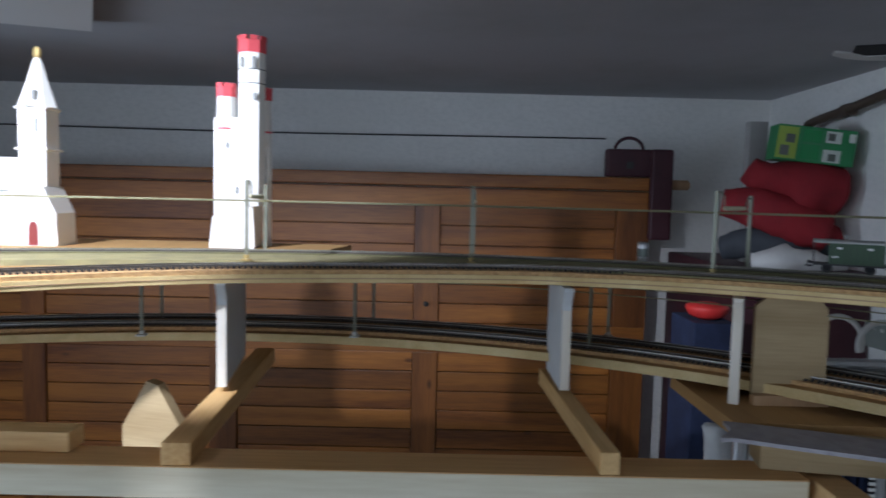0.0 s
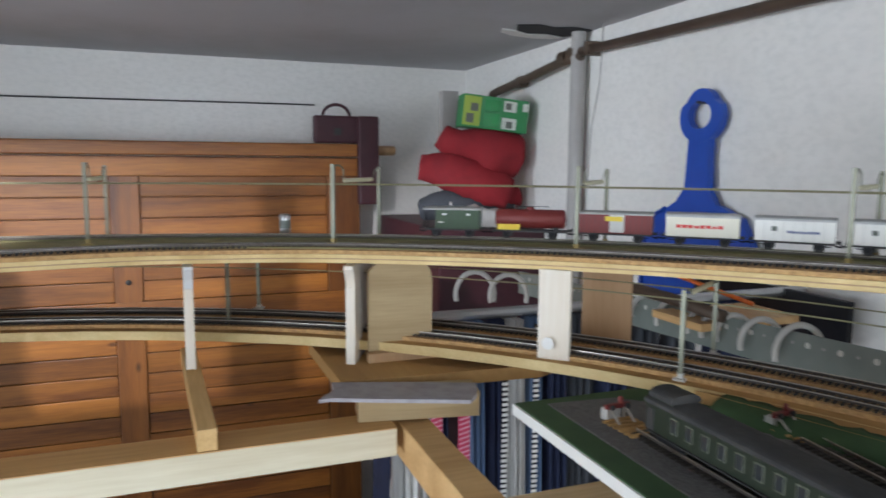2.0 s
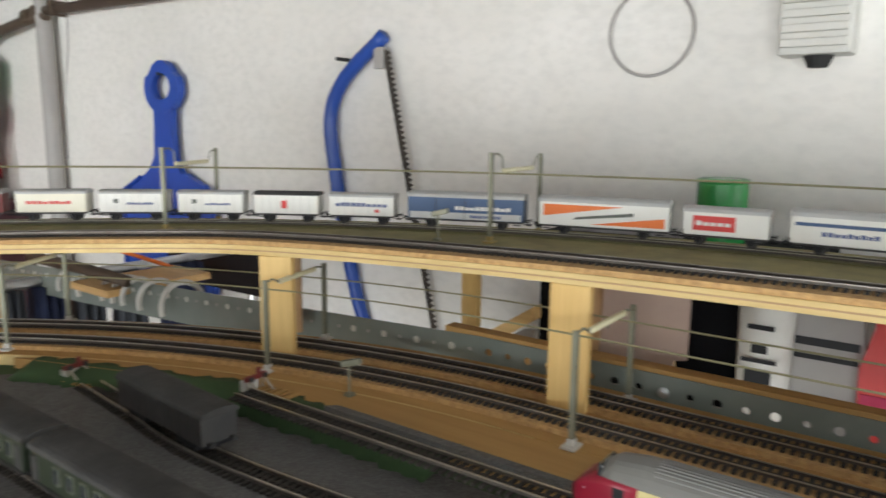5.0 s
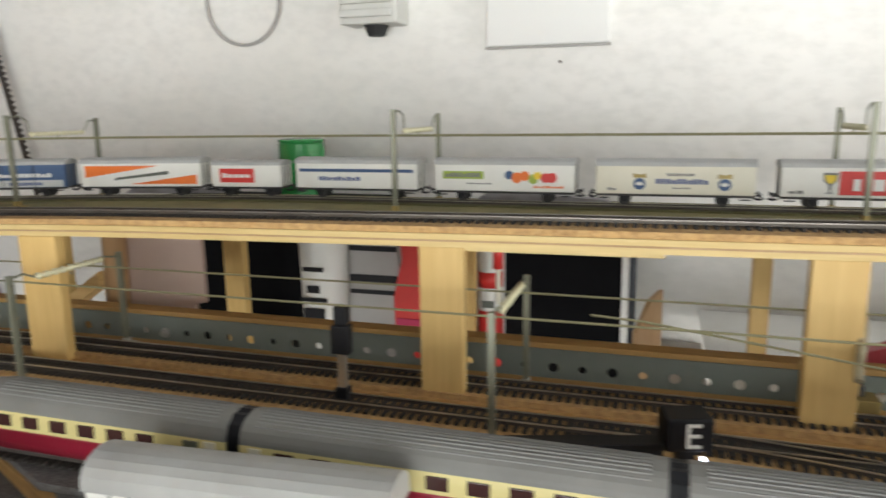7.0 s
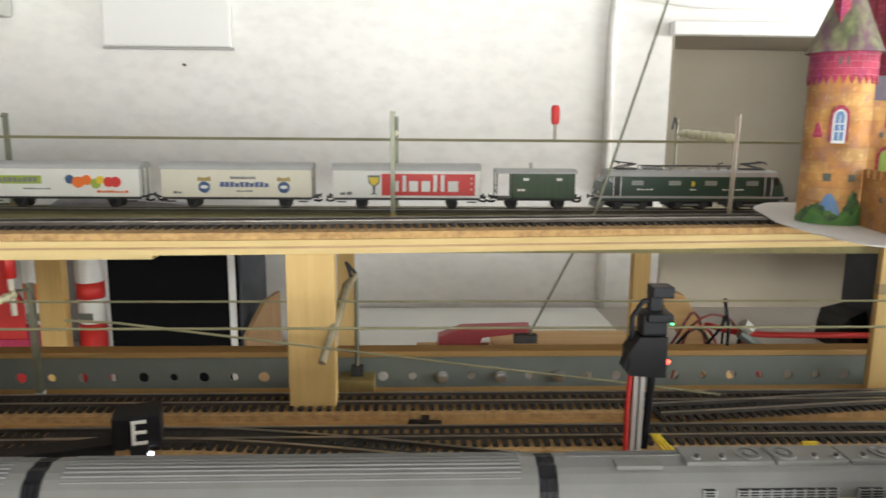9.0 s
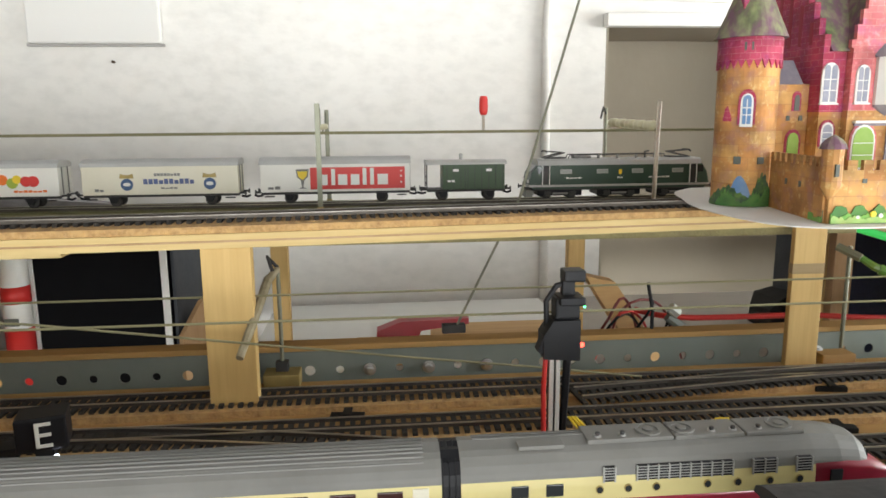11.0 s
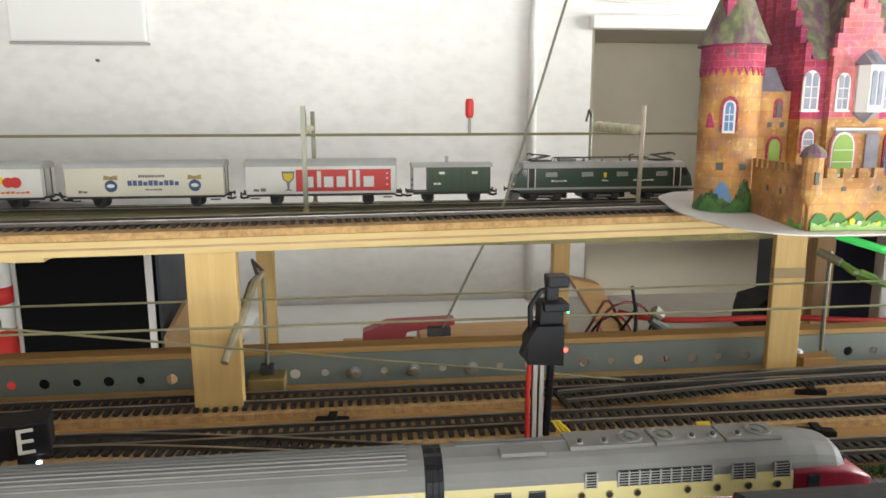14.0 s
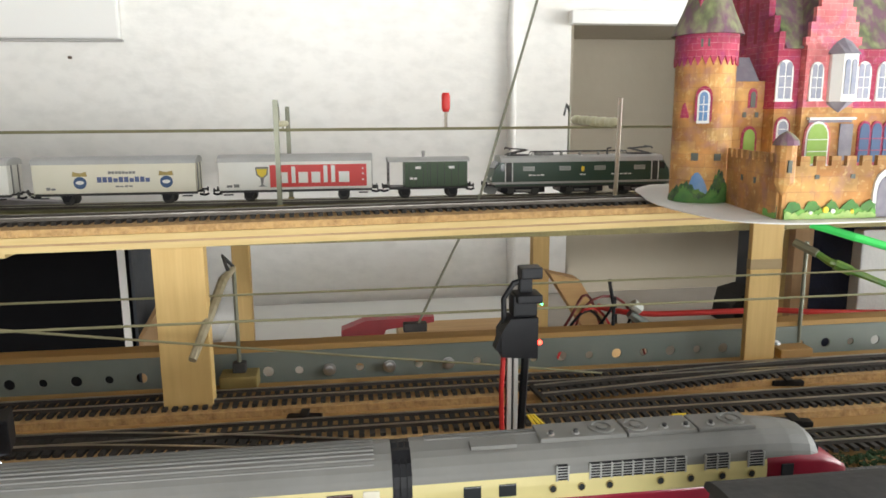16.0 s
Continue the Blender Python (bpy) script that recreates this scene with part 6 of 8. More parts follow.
def arch_roof(hw, h0, rise, over=0.0008, k=10):
    pts = [(-hw - over, h0 - 0.0008), (-hw - over, h0)]
    for i in range(1, k):
        a = math.pi * (1 - i / k)
        pts.append(((hw + over) * math.cos(a), h0 + rise * math.sin(a) ** 0.75))
    return pts + [(hw + over, h0), (hw + over, h0 - 0.0008)]


class Side:
    """Printed and raised marks on the room side of a body; u runs from the tail to the front, 0 to 1."""

    def __init__(self, body, length, hw):
        self.b, self.n, self.hw = body, length, hw

    def x(self, u):
        return self.n / 2 - u * self.n

    def bar(self, name, mat, u0, u1, z0, z1, lift=0.0005):
        return part(name, box(self.x(u1), self.x(u0), self.hw - 0.0002, self.hw + lift, z0, z1), mat, self.b)

    def disc(self, name, mat, u, z, r, lift=0.0005, tall=1.0):
        bm = bmesh.new()
        k = 16
        pts = [(self.x(u) + r * math.cos(i * math.tau / k), z + r * tall * math.sin(i * math.tau / k)) for i in range(k)]
        return part(name, prism(pts, self.hw - 0.0002, self.hw + lift, "y", bm), mat, self.b)

    def poly(self, name, mat, pts, lift=0.0005):
        return part(name, prism([(self.x(u), z) for u, z in pts], self.hw - 0.0002, self.hw + lift, "y"), mat, self.b)

    def line(self, mat, u0, u1, z0, z1, count, seed, lift=0.0005):
        """A row of bars where writing stands."""
        random.seed(seed)
        u, step = u0, (u1 - u0) / count
        bm = bmesh.new()
        for i in range(count):
            box(self.x(u + step * 0.78), self.x(u), self.hw - 0.0002, self.hw + lift, z0, z1 - (z1 - z0) * random.choice((0, 0, 0.25)), bm=bm)
            u += step
        part("lettering", bm, mat, self.b)


def van(label, start, length, body_mat, roof_mat="van_roof", h=0.0400, rise=0.0060, hw=0.0150, ribs=True, end_mat=None):
    v = vehicle("goods_van", label, "model wagon", start, length)
    n = length - 0.014
    body = part("body", box(-n / 2, n / 2, -hw, hw, 0.012, h, 0.0006), body_mat, v)
    part("roof", prism(arch_roof(hw, h, rise), -n / 2 - 0.0008, n / 2 + 0.0008, "x"), roof_mat, v)
    running_gear(v, (-n * 0.31, n * 0.31), n / 2)
    if ribs:
        for s in (-1, 1):
            for y in (-hw * 0.45, hw * 0.45):
                part("end_rib", box(s * n / 2 - 0.0007, s * n / 2 + 0.0009, y - 0.0008, y + 0.0008, 0.013, h - 0.001), end_mat or "roof_grey", v)
        part("step", box(n / 2 - 0.013, n / 2 - 0.004, hw - 0.002, hw + 0.0012, 0.0075, 0.0085), "black", v)
        part("step", box(-n / 2 + 0.004, -n / 2 + 0.013, hw - 0.002, hw + 0.0012, 0.0075, 0.0085), "black", v)
    return v, Side(body, n, hw)


at = -0.011
# the engine
L = 0.204
e = vehicle("electric_locomotive", "dark green six-axle electric model locomotive with a silver roof", "model locomotive", at, L, "goods train")
HW = 0.0160
nose = [(-0.0910, 0.0110), (-0.0950, 0.0160), (-0.0925, 0.0270), (-0.0868, 0.0348), (0.0868, 0.0348), (0.0925, 0.0270), (0.0950, 0.0160), (0.0910, 0.0110)]
body = part("body", prism(nose, -HW, HW, "y"), "loco_green", e)
part("roof", prism([(-HW, 0.0348), (-0.0148, 0.0392), (-0.0115, 0.0410), (0.0115, 0.0410), (0.0148, 0.0392), (HW, 0.0348)], -0.0862, 0.0862, "x"), "roof_silver", e, "silver-grey roof")
sd = Side(body, 0.190, HW)
part("side_stripe", box(-0.0952, 0.0952, -HW - 0.0006, HW + 0.0006, 0.0130, 0.0152), "roof_silver", e, "silver stripe")
part("valance", box(-0.0905, 0.0905, -HW + 0.0006, HW - 0.0006, 0.0095, 0.0129), "dark", e)
for u in (0.17, 0.37, 0.565, 0.79):
    w = sd.bar("window", "roof_silver", u, u + 0.062, 0.0262, 0.0306, 0.0004)
    part("pane", box(sd.x(u + 0.059), sd.x(u + 0.003), HW, HW + 0.0006, 0.0267, 0.0301), "pane", w)
sd.bar("door", "dark", 0.078, 0.105, 0.0160, 0.0345, 0.0003)
sd.bar("door", "dark", 0.895, 0.922, 0.0160, 0.0345, 0.0003)
for u in (0.045, 0.935):
    sd.bar("cab_window", "window", u, u + 0.030, 0.0265, 0.0335)
for s in (-1, 1):
    m = Matrix.Rotation(s * radians(-32), 4, "Y")
    part("front_window", box(-0.0004, 0.0004, -0.0125, 0.0125, -0.0040, 0.0040, m=pose(s * 0.0899, 0, 0.0318) @ m), "window", e)
    for y in (-0.0105, 0.0105):
        part("headlight", lathe([(0.0018, 0), (0.0018, 0.0010), (0.0010, 0.0014)], (0, 0, 0), 10, axis="x"), "cover", e).matrix_basis = pose(s * 0.0946, y, 0.0185, 0, 0, 0 if s > 0 else 180)
    for u in (0.072, 0.110, 0.889, 0.927):
        part("handrail", tube([(sd.x(u), s * (HW + 0.0006), 0.0155), (sd.x(u), s * (HW + 0.0011), 0.0250), (sd.x(u), s * (HW + 0.0006), 0.0345)], 0.0005, 6), "cover", e)
    for y in (-0.0115, 0.0115):
        w = new("buffer", buffer_me)
        w.parent = e
        w.matrix_basis = pose(s * 0.0945, y, 0.0122, 0, 0, 0 if s > 0 else 180)
    part("snow_plough", prism([(s * 0.088, 0.0095), (s * 0.097, 0.0095), (s * 0.0985, 0.0028), (s * 0.091, 0.0028)], -0.013, 0.013, "y"), "grey_mark", e)
sd.poly("coat_of_arms", "yellow", [(0.492, 0.0300), (0.508, 0.0300), (0.508, 0.0258), (0.500, 0.0246), (0.492, 0.0258)])
for u0, u1, k in ((0.20, 0.29, 4), (0.485, 0.52, 2), (0.66, 0.78, 5)):
    sd.line("cover", u0, u1, 0.0212, 0.0226, k, 3)
for x in (-0.062, 0.0, 0.062):
    bg = part("bogie", box(x - 0.023, x + 0.023, -0.0138, 0.0138, 0.0038, 0.0096, 0.0012), "black", e)
    for dx in (-0.013, 0.013):
        part("axle_box", box(x + dx - 0.0035, x + dx + 0.0035, 0.0138, 0.0152, 0.0040, 0.0085, 0.0006), "dark", bg)
        for s in (-1, 1):
            w = new("wheel", wheel_me)
            w.parent = e
            w.matrix_basis = pose(x + dx, s * 0.0083, 0.0060, 0, 0, 0 if s > 0 else 180)
    part("spring", box(x - 0.008, x + 0.008, 0.0138, 0.0148, 0.0050, 0.0072, 0.0004), "grey_mark", bg)
for y in (-0.005, 0.005):
    part("roof_conductor", tube([(-0.052, y, 0.0412), (-0.050, y, 0.0448), (0.050, y, 0.0448), (0.052, y, 0.0412)], 0.0006, 6), "dark", e)
for x in (-0.04, -0.02, 0.0, 0.02, 0.04):
    part("roof_insulator", lathe([(0.0012, 0.0408), (0.0020, 0.0420), (0.0012, 0.0430), (0.0018, 0.0440), (0.0008, 0.0450)], (x, 0.005, 0), 8), "grey_mark", e)
    part("roof_seam", box(x * 2 - 0.0006, x * 2 + 0.0006, -0.0125, 0.0125, 0.0406, 0.0412), "cover", e)
part("roof_box", box(0.028, 0.046, -0.006, 0.006, 0.0408, 0.0438, 0.0008), "roof_grey", e)
part("horn", tube([(-0.030, 0.004, 0.0408), (-0.030, 0.004, 0.0475), (-0.034, 0.004, 0.0478)], 0.0010, 6), "dark", e)
for x, s in ((-0.066, 1), (0.066, -1)):
    p = empty("pantograph")
    p.parent = e
    for y in (-0.007, 0.007):
        part("lower_arm", tube([(x - s * 0.009, y, 0.0425), (x + s * 0.010, y * 0.8, 0.0470)], 0.0007, 6), "dark", p)
        part("upper_arm", tube([(x + s * 0.010, y * 0.8, 0.0470), (x - s * 0.010, y * 0.6, 0.0486)], 0.0006, 6), "dark", p)
    part("contact_shoe", tube([(x - s * 0.010, -0.011, 0.0475), (x - s * 0.010, -0.008, 0.0490), (x - s * 0.010, 0.008, 0.0490), (x - s * 0.010, 0.011, 0.0475)], 0.0008, 6), "black", p)
    part("frame", box(x - 0.011, x + 0.011, -0.008, 0.008, 0.0412, 0.0424, 0.0003), "dark", p)
at += L + 0.010


def brake_van(label, start, length, mat):
    """Short van with an open platform under a long flat roof."""
    v = vehicle("brake_van", label, "model wagon", start, length)
    n = length - 0.014
    body = part("body", box(-n / 2 + 0.001, n / 2 - 0.016, -0.0150, 0.0150, 0.012, 0.0375, 0.0005), mat, v)
    part("roof", prism(arch_roof(0.0155, 0.0378, 0.0034), -n / 2 - 0.001, n / 2 + 0.001, "x"), "roof_silver", v, "pale grey flat roof")
    running_gear(v, (-n * 0.30, n * 0.30), n / 2)
    sd = Side(body, n, 0.0150)
    for i in range(9):
        x = -n / 2 + 0.003 + i * (n - 0.019) / 8.6
        part("plank_joint", box(x, x + 0.0004, 0.0149, 0.0153, 0.013, 0.0370), "dark", body)
    sd.bar("door", "dark", 0.48, 0.485, 0.013, 0.036, 0.0008)
    sd.bar("window", "cover", 0.33, 0.40, 0.0300, 0.0325)
    sd.bar("window", "cover", 0.75, 0.82, 0.0300, 0.0325)
    sd.line("cover", 0.26, 0.36, 0.0195, 0.0215, 2, 4)
    for y in (-0.013, 0.013):
        part("railing", tube([(n / 2, y, 0.012), (n / 2, y, 0.0370)], 0.0006, 6), "dark", v)
    for z in (0.018, 0.024):
        part("railing", tube([(n / 2, -0.013, z), (n / 2, 0.013, z)], 0.0005, 6), "dark", v)
    part("chimney", lathe([(0.0016, 0.040), (0.0016, 0.0455), (0.0024, 0.046), (0.0010, 0.0475)], (0.004, 0, 0), 10), "roof_silver", v)
    return v


brake_van("dark green brake van with an open platform and grey roof", at, 0.094, "van_green")
at += 0.094 + 0.003

v, sd = van("white refrigerator van with a large red advertising panel", at, 0.161, "white")
sd.bar("red_panel", "red", 0.33, 0.965, 0.0145, 0.0360)
for i, (u, w, z1, z0) in enumerate(((0.405, 0.040, 0.0290, 0.0185), (0.470, 0.026, 0.0345, 0.0185), (0.515, 0.062, 0.0290, 0.0185), (0.600, 0.058, 0.0290, 0.0185), (0.680, 0.026, 0.0350, 0.0185), (0.730, 0.026, 0.0350, 0.0185), (0.780, 0.070, 0.0290, 0.0185))):
    sd.bar("white_mark", "cover", u, u + w, z0, z1, 0.0009)
for z in (0.020, 0.026, 0.031):
    sd.bar("white_mark", "cover", 0.935, 0.945, z, z + 0.0015, 0.0009)
sd.poly("goblet", "grey_mark", [(0.236, 0.0345), (0.322, 0.0345), (0.316, 0.0270), (0.290, 0.0235), (0.284, 0.0170), (0.305, 0.0155), (0.252, 0.0155), (0.273, 0.0170), (0.268, 0.0235), (0.242, 0.0270)])
sd.poly("goblet_filling", "yellow", [(0.246, 0.0325), (0.312, 0.0325), (0.307, 0.0275), (0.284, 0.0245), (0.274, 0.0245), (0.251, 0.0275)], 0.0009)
sd.line("grey_mark", 0.05, 0.14, 0.0150, 0.0180, 2, 6)
at += 0.168

v, sd = van("cream refrigerator van with two blue round badges", at, 0.161, "cream")
for u in (0.285, 0.815):
    sd.disc("badge", "wagon_blue", u, 0.0220, 0.0058, 0.0005)
    sd.disc("badge_ring", "cover", u, 0.0222, 0.0036, 0.0008, 0.5)
    sd.poly("badge_crown", "brass", [(u - 0.045, 0.0280), (u - 0.040, 0.0325), (u - 0.01, 0.0312), (u + 0.01, 0.0312), (u + 0.040, 0.0325), (u + 0.045, 0.0280)])
sd.line("blue_mark", 0.39, 0.72, 0.0222, 0.0272, 10, 7)
sd.line("grey_mark", 0.46, 0.63, 0.0300, 0.0325, 8, 8)
sd.line("grey_mark", 0.50, 0.61, 0.0175, 0.0190, 4, 9)
sd.line("grey_mark", 0.08, 0.14, 0.0155, 0.0180, 2, 9)
at += 0.168

v, sd = van("white refrigerator van with painted fruit and a lime bar", at, 0.161, "white")
sd.bar("lime_bar", "lime", 0.06, 0.36, 0.0245, 0.0325)
sd.line("grey_mark", 0.08, 0.34, 0.0262, 0.0308, 8, 10, 0.0008)
sd.disc("plum", "wagon_blue", 0.545, 0.0290, 0.0045)
for u, z, r, mt in ((0.600, 0.0262, 0.0056, "orange"), (0.655, 0.0282, 0.0050, "orange"), (0.715, 0.0250, 0.0050, "lime"), (0.745, 0.0285, 0.0040, "yellow"), (0.800, 0.0265, 0.0050, "red"), (0.845, 0.0265, 0.0052, "red")):
    sd.disc("fruit", mt, u, z, r, 0.0005 + u * 0.0006)
sd.line("orange", 0.72, 0.93, 0.0160, 0.0182, 7, 11)
sd.line("grey_mark", 0.24, 0.42, 0.0190, 0.0205, 6, 12)
at += 0.168

v, sd = van("white refrigerator van with a narrow blue stripe", at, 0.159, "white")
sd.bar("stripe", "wagon_blue", 0.03, 0.97, 0.0300, 0.0335)
sd.line("blue_mark", 0.20, 0.55, 0.0205, 0.0250, 9, 13)
at += 0.166
v, sd = van("short white van with a red panel", at, 0.100, "white", h=0.0375, rise=0.0050)
sd.bar("red_panel", "red", 0.12, 0.62, 0.0170, 0.0330)
sd.line("cover", 0.16, 0.58, 0.0225, 0.0275, 5, 14, 0.0009)
at += 0.103
v, sd = van("white van with orange diagonal wedges", at, 0.163, "white")
sd.poly("orange_wedge", "orange", [(0.04, 0.0365), (0.66, 0.0365), (0.04, 0.0225)])
sd.poly("orange_wedge", "orange", [(0.42, 0.0150), (0.97, 0.0150), (0.97, 0.0260)])
sd.poly("dark_lettering", "print_grey", [(0.28, 0.0195), (0.30, 0.0225), (0.74, 0.0305), (0.74, 0.0265)], 0.0008)
at += 0.170
v, sd = van("blue and white sliding-wall van with a grey roof", at, 0.161, "wagon_blue", h=0.0395)
sd.bar("pale_lower_side", "pale_side", 0.02, 0.98, 0.0125, 0.0205)
sd.line("cover", 0.42, 0.90, 0.0240, 0.0285, 11, 15)
sd.line("blue_mark", 0.55, 0.82, 0.0145, 0.0180, 7, 16, 0.0009)
for u in (0.25, 0.5, 0.75):
    sd.bar("wall_joint", "dark", u, u + 0.004, 0.0125, 0.0390, 0.0010)
at += 0.168
for lab, roof, kind in (("short white van with blue lettering bars", "van_roof", 0), ("short white van with a dark roof and red mark", "roof_dark", 1), ("short white van with a grey roof and blue bars", "van_roof", 2), ("short white van with small dark vent", "van_roof", 3)):
    v, sd = van(lab, at, 0.098, "white", roof, h=0.0365, rise=0.0040, hw=0.0145)
    if kind == 0:
        sd.line("blue_mark", 0.10, 0.92, 0.0235, 0.0285, 10, 17)
        sd.bar("shield", "red", 0.72, 0.78, 0.0165, 0.0205)
    elif kind == 1:
        sd.bar("red_mark", "red", 0.43, 0.52, 0.0190, 0.0290)
    else:
        sd.line("blue_mark", 0.42, 0.82, 0.0215, 0.0245, 8, 18 + kind)
        sd.bar("vent", "print_grey", 0.22, 0.29, 0.0235, 0.0290)
    for i in range(1, 8):
        sd.bar("side_post", "grille", i * 0.123, i * 0.123 + 0.008, 0.0125, 0.0360, 0.0003)
    at += 0.101
v, sd = van("cream van with red lettering bars", at, 0.098, "cream", "van_roof", h=0.0365, rise=0.0045)
sd.line("red", 0.15, 0.80, 0.0225, 0.0265, 8, 22)
at += 0.101
v, sd = van("oxide red boxcar with a yellow sign and grey door", at, 0.104, "brown_red", "roof_silver", h=0.0365, rise=0.0035)
sd.bar("sliding_door", "grille", 0.42, 0.62, 0.0135, 0.0355, 0.0008)
sd.bar("yellow_sign", "yellow", 0.36, 0.60, 0.0275, 0.0335, 0.0013)
for u in (0.06, 0.14, 0.22, 0.30, 0.70, 0.78, 0.86, 0.94):
    sd.bar("plank_joint", "dark", u, u + 0.004, 0.0130, 0.0360, 0.0003)
at += 0.107
t = vehicle("tank_wagon", "dark red tank wagon with a yellow panel", "model wagon", at, 0.112)
running_gear(t, (-0.030, 0.030), 0.049)
tank = part("tank", lathe([(0.002, -0.0465), (0.0100, -0.0455), (0.0125, -0.0430), (0.0127, 0.0430), (0.0100, 0.0455), (0.002, 0.0465)], (0, 0, 0.0265), 28, axis="x"), "brown_red", t, smooth=True)
for x in (-0.028, 0.0, 0.028):
    part("strap", lathe([(0.0129, x - 0.0006), (0.0130, x), (0.0129, x + 0.0006)], (0, 0, 0.0265), 28, axis="x"), "brown_red", t)
part("dome", lathe([(0.0050, 0.036), (0.0050, 0.0415), (0.0040, 0.0425), (0.0010, 0.0428)], (0, 0, 0), 14), "brown_red", t)
part("catwalk", box(-0.024, 0.024, -0.004, 0.004, 0.0424, 0.0430), "dark", t)
part("yellow_panel", box(0.012, 0.042, 0.0125, 0.0135, 0.0125, 0.0200), "yellow", t)
for x in (-0.034, 0.034):
    part("saddle", box(x - 0.003, x + 0.003, -0.010, 0.010, 0.0115, 0.0165), "dark", t)
at += 0.115
brake_van("small green brake van with pale roof at the train's tail", at, 0.090, "van_green")


# ---- the red and cream railcar set ----
RX, RZ = 0.7035, 1.4682


def car_skin(w, h0, h1, drop=0.0):
    """Part of the rounded section of a railcar between two heights; w scales it."""
    prof = [(0.0145, 0.004), (0.0165, 0.009), (0.0172, 0.018), (0.0170, 0.026), (0.0162, 0.0325), (0.0140, 0.0372), (0.0105, 0.0408), (0.0055, 0.0432), (0.0, 0.0438)]

    def half(h):
        for (a, z0), (b, z1) in zip(prof, prof[1:]):
            if z0 <= h <= z1 + 1e-9:
                return a + (b - a) * (h - z0) / (z1 - z0)
        return 0.0
    hs = [h0 + (h1 - h0) * i / 8 for i in range(9)]
    hs[-1] = h1
    left = [(-half(h) * w, h - drop * (h / 0.0438) ** 2) for h in hs]
    right = [(-x, h) for x, h in reversed(left)]
    if abs(left[-1][0]) < 1e-6:
        right = right[1:]
    return left + right


def railcar(label, y0, y1, nose0=False, nose1=False, style="windows"):
    n = y1 - y0
    c = tagged(new("railcar"), label, "model railcar", "railcar set")
    c.matrix_world = pose(RX, y0, RZ, 0, 0, 0) @ Matrix.Diagonal((1, 0.920 if style == "engine" else 1, 1, 1))
    a, b = (0.042 if nose0 else 0.0), (n - 0.045 if nose1 else n)
    low_top = 0.0185
    part("skirt", loft([(y, car_skin(1, 0.004, low_top)) for y in (a, b)]), "railcar_red", c, "dark red lower side", True)
    band_top = 0.0300
    part("side_band", loft([(y, car_skin(1, low_top, band_top)) for y in (a, b)]), "yellow_cream", c, "cream window band")
    rows = [(y, car_skin(1, band_top, 0.0438)) for y in (a, b)]
    if nose0:
        rows = [(a - 0.0350, car_skin(0.60, band_top - 0.002, 0.0438, 0.0115)), (a - 0.0320, car_skin(0.78, band_top - 0.001, 0.0438, 0.0072)), (a - 0.0265, car_skin(0.90, band_top, 0.0438, 0.0036)), (a - 0.015, car_skin(0.97, band_top, 0.0438, 0.0012))] + rows
    if nose1:
        rows = rows + [(b + 0.018, car_skin(0.93, band_top, 0.0438, 0.0026)), (b + 0.026, car_skin(0.74, band_top, 0.0438, 0.008))]
    part("roof", loft(rows), "roof_grey", c, "grey ribbed roof")
    for k in ((-0.0120, 0.0394), (-0.0098, 0.0413), (-0.0075, 0.0424), (-0.0052, 0.0433), (-0.0026, 0.0437), (0.0, 0.0438), (0.003, 0.0437), (0.006, 0.0430)):
        if style != "engine" or k[0] > -0.001:
            part("roof_rib", box(k[0] - 0.0003, k[0] + 0.0003, a + 0.008, b - 0.008, k[1] - 0.0006, k[1] + 0.0003), "roof_rib", c)
    for here, s, yes in ((a, -1, nose0), (b, 1, nose1)):
        if yes:
            e = 1.2 if s < 0 else 1.0
            rows = [(here, car_skin(1.005, 0.004, 0.0305)), (here + s * 0.018, car_skin(1.0, 0.004, 0.0305)), (here + s * e * 0.026, car_skin(0.97, 0.0045, 0.0290)),
                    (here + s * e * 0.034, car_skin(0.90, 0.005, 0.0258)), (here + s * e * 0.040, car_skin(0.76, 0.006, 0.0222)), (here + s * e * 0.045, car_skin(0.45, 0.008, 0.0165))]
            part("nose", loft(rows), "railcar_red", c, "rounded dark red nose", True)
            w, d, z1 = (0.0080, 0.0090, 0.0318) if s < 0 else (0.0118, 0.0, 0.0362)
            part("windscreen", box(-w, w, min(here + s * (0.0240 + d), here + s * (0.0274 + d)), max(here + s * (0.0240 + d), here + s * (0.0274 + d)), z1 - 0.008, z1, 0.0012), "window", c)
            for x in (-0.0085, 0.0085):
                part("headlight", lathe([(0.0020, 0), (0.0020, 0.0012), (0.0010, 0.0016)], (x, here + s * 0.0405, 0.0125), 10, axis="y"), "cover", c)
            part("side_window", box(-0.0177, -0.0160, min(here + s * 0.008, here + s * 0.015), max(here + s * 0.008, here + s * 0.015), 0.0210, 0.0272, 0.0004), "window", c)
            part("front_lamp", lathe([(0.0026, -0.0006), (0.0026, 0.0006), (0.0014, 0.0012)], (-0.0130, here + s * 0.0335, 0.0205), 12, axis="y"), "cover", c)
    if style == "windows":
        k = 6 if nose1 else int((b - a - 0.03) / 0.0215)
        for i in range(k):
            y = b - 0.022 - i * 0.0210 if nose1 else a + 0.018 + i * 0.0215
            w = part("window", box(-0.01765, -0.0150, y, y + 0.0118, 0.0208, 0.0282, 0.0004), "window_red", c, "dark reddish window")
        part("door", box(-0.0175, -0.0150, a + 0.006, a + 0.0135, 0.0188, 0.0290, 0.0004), "cream", c)
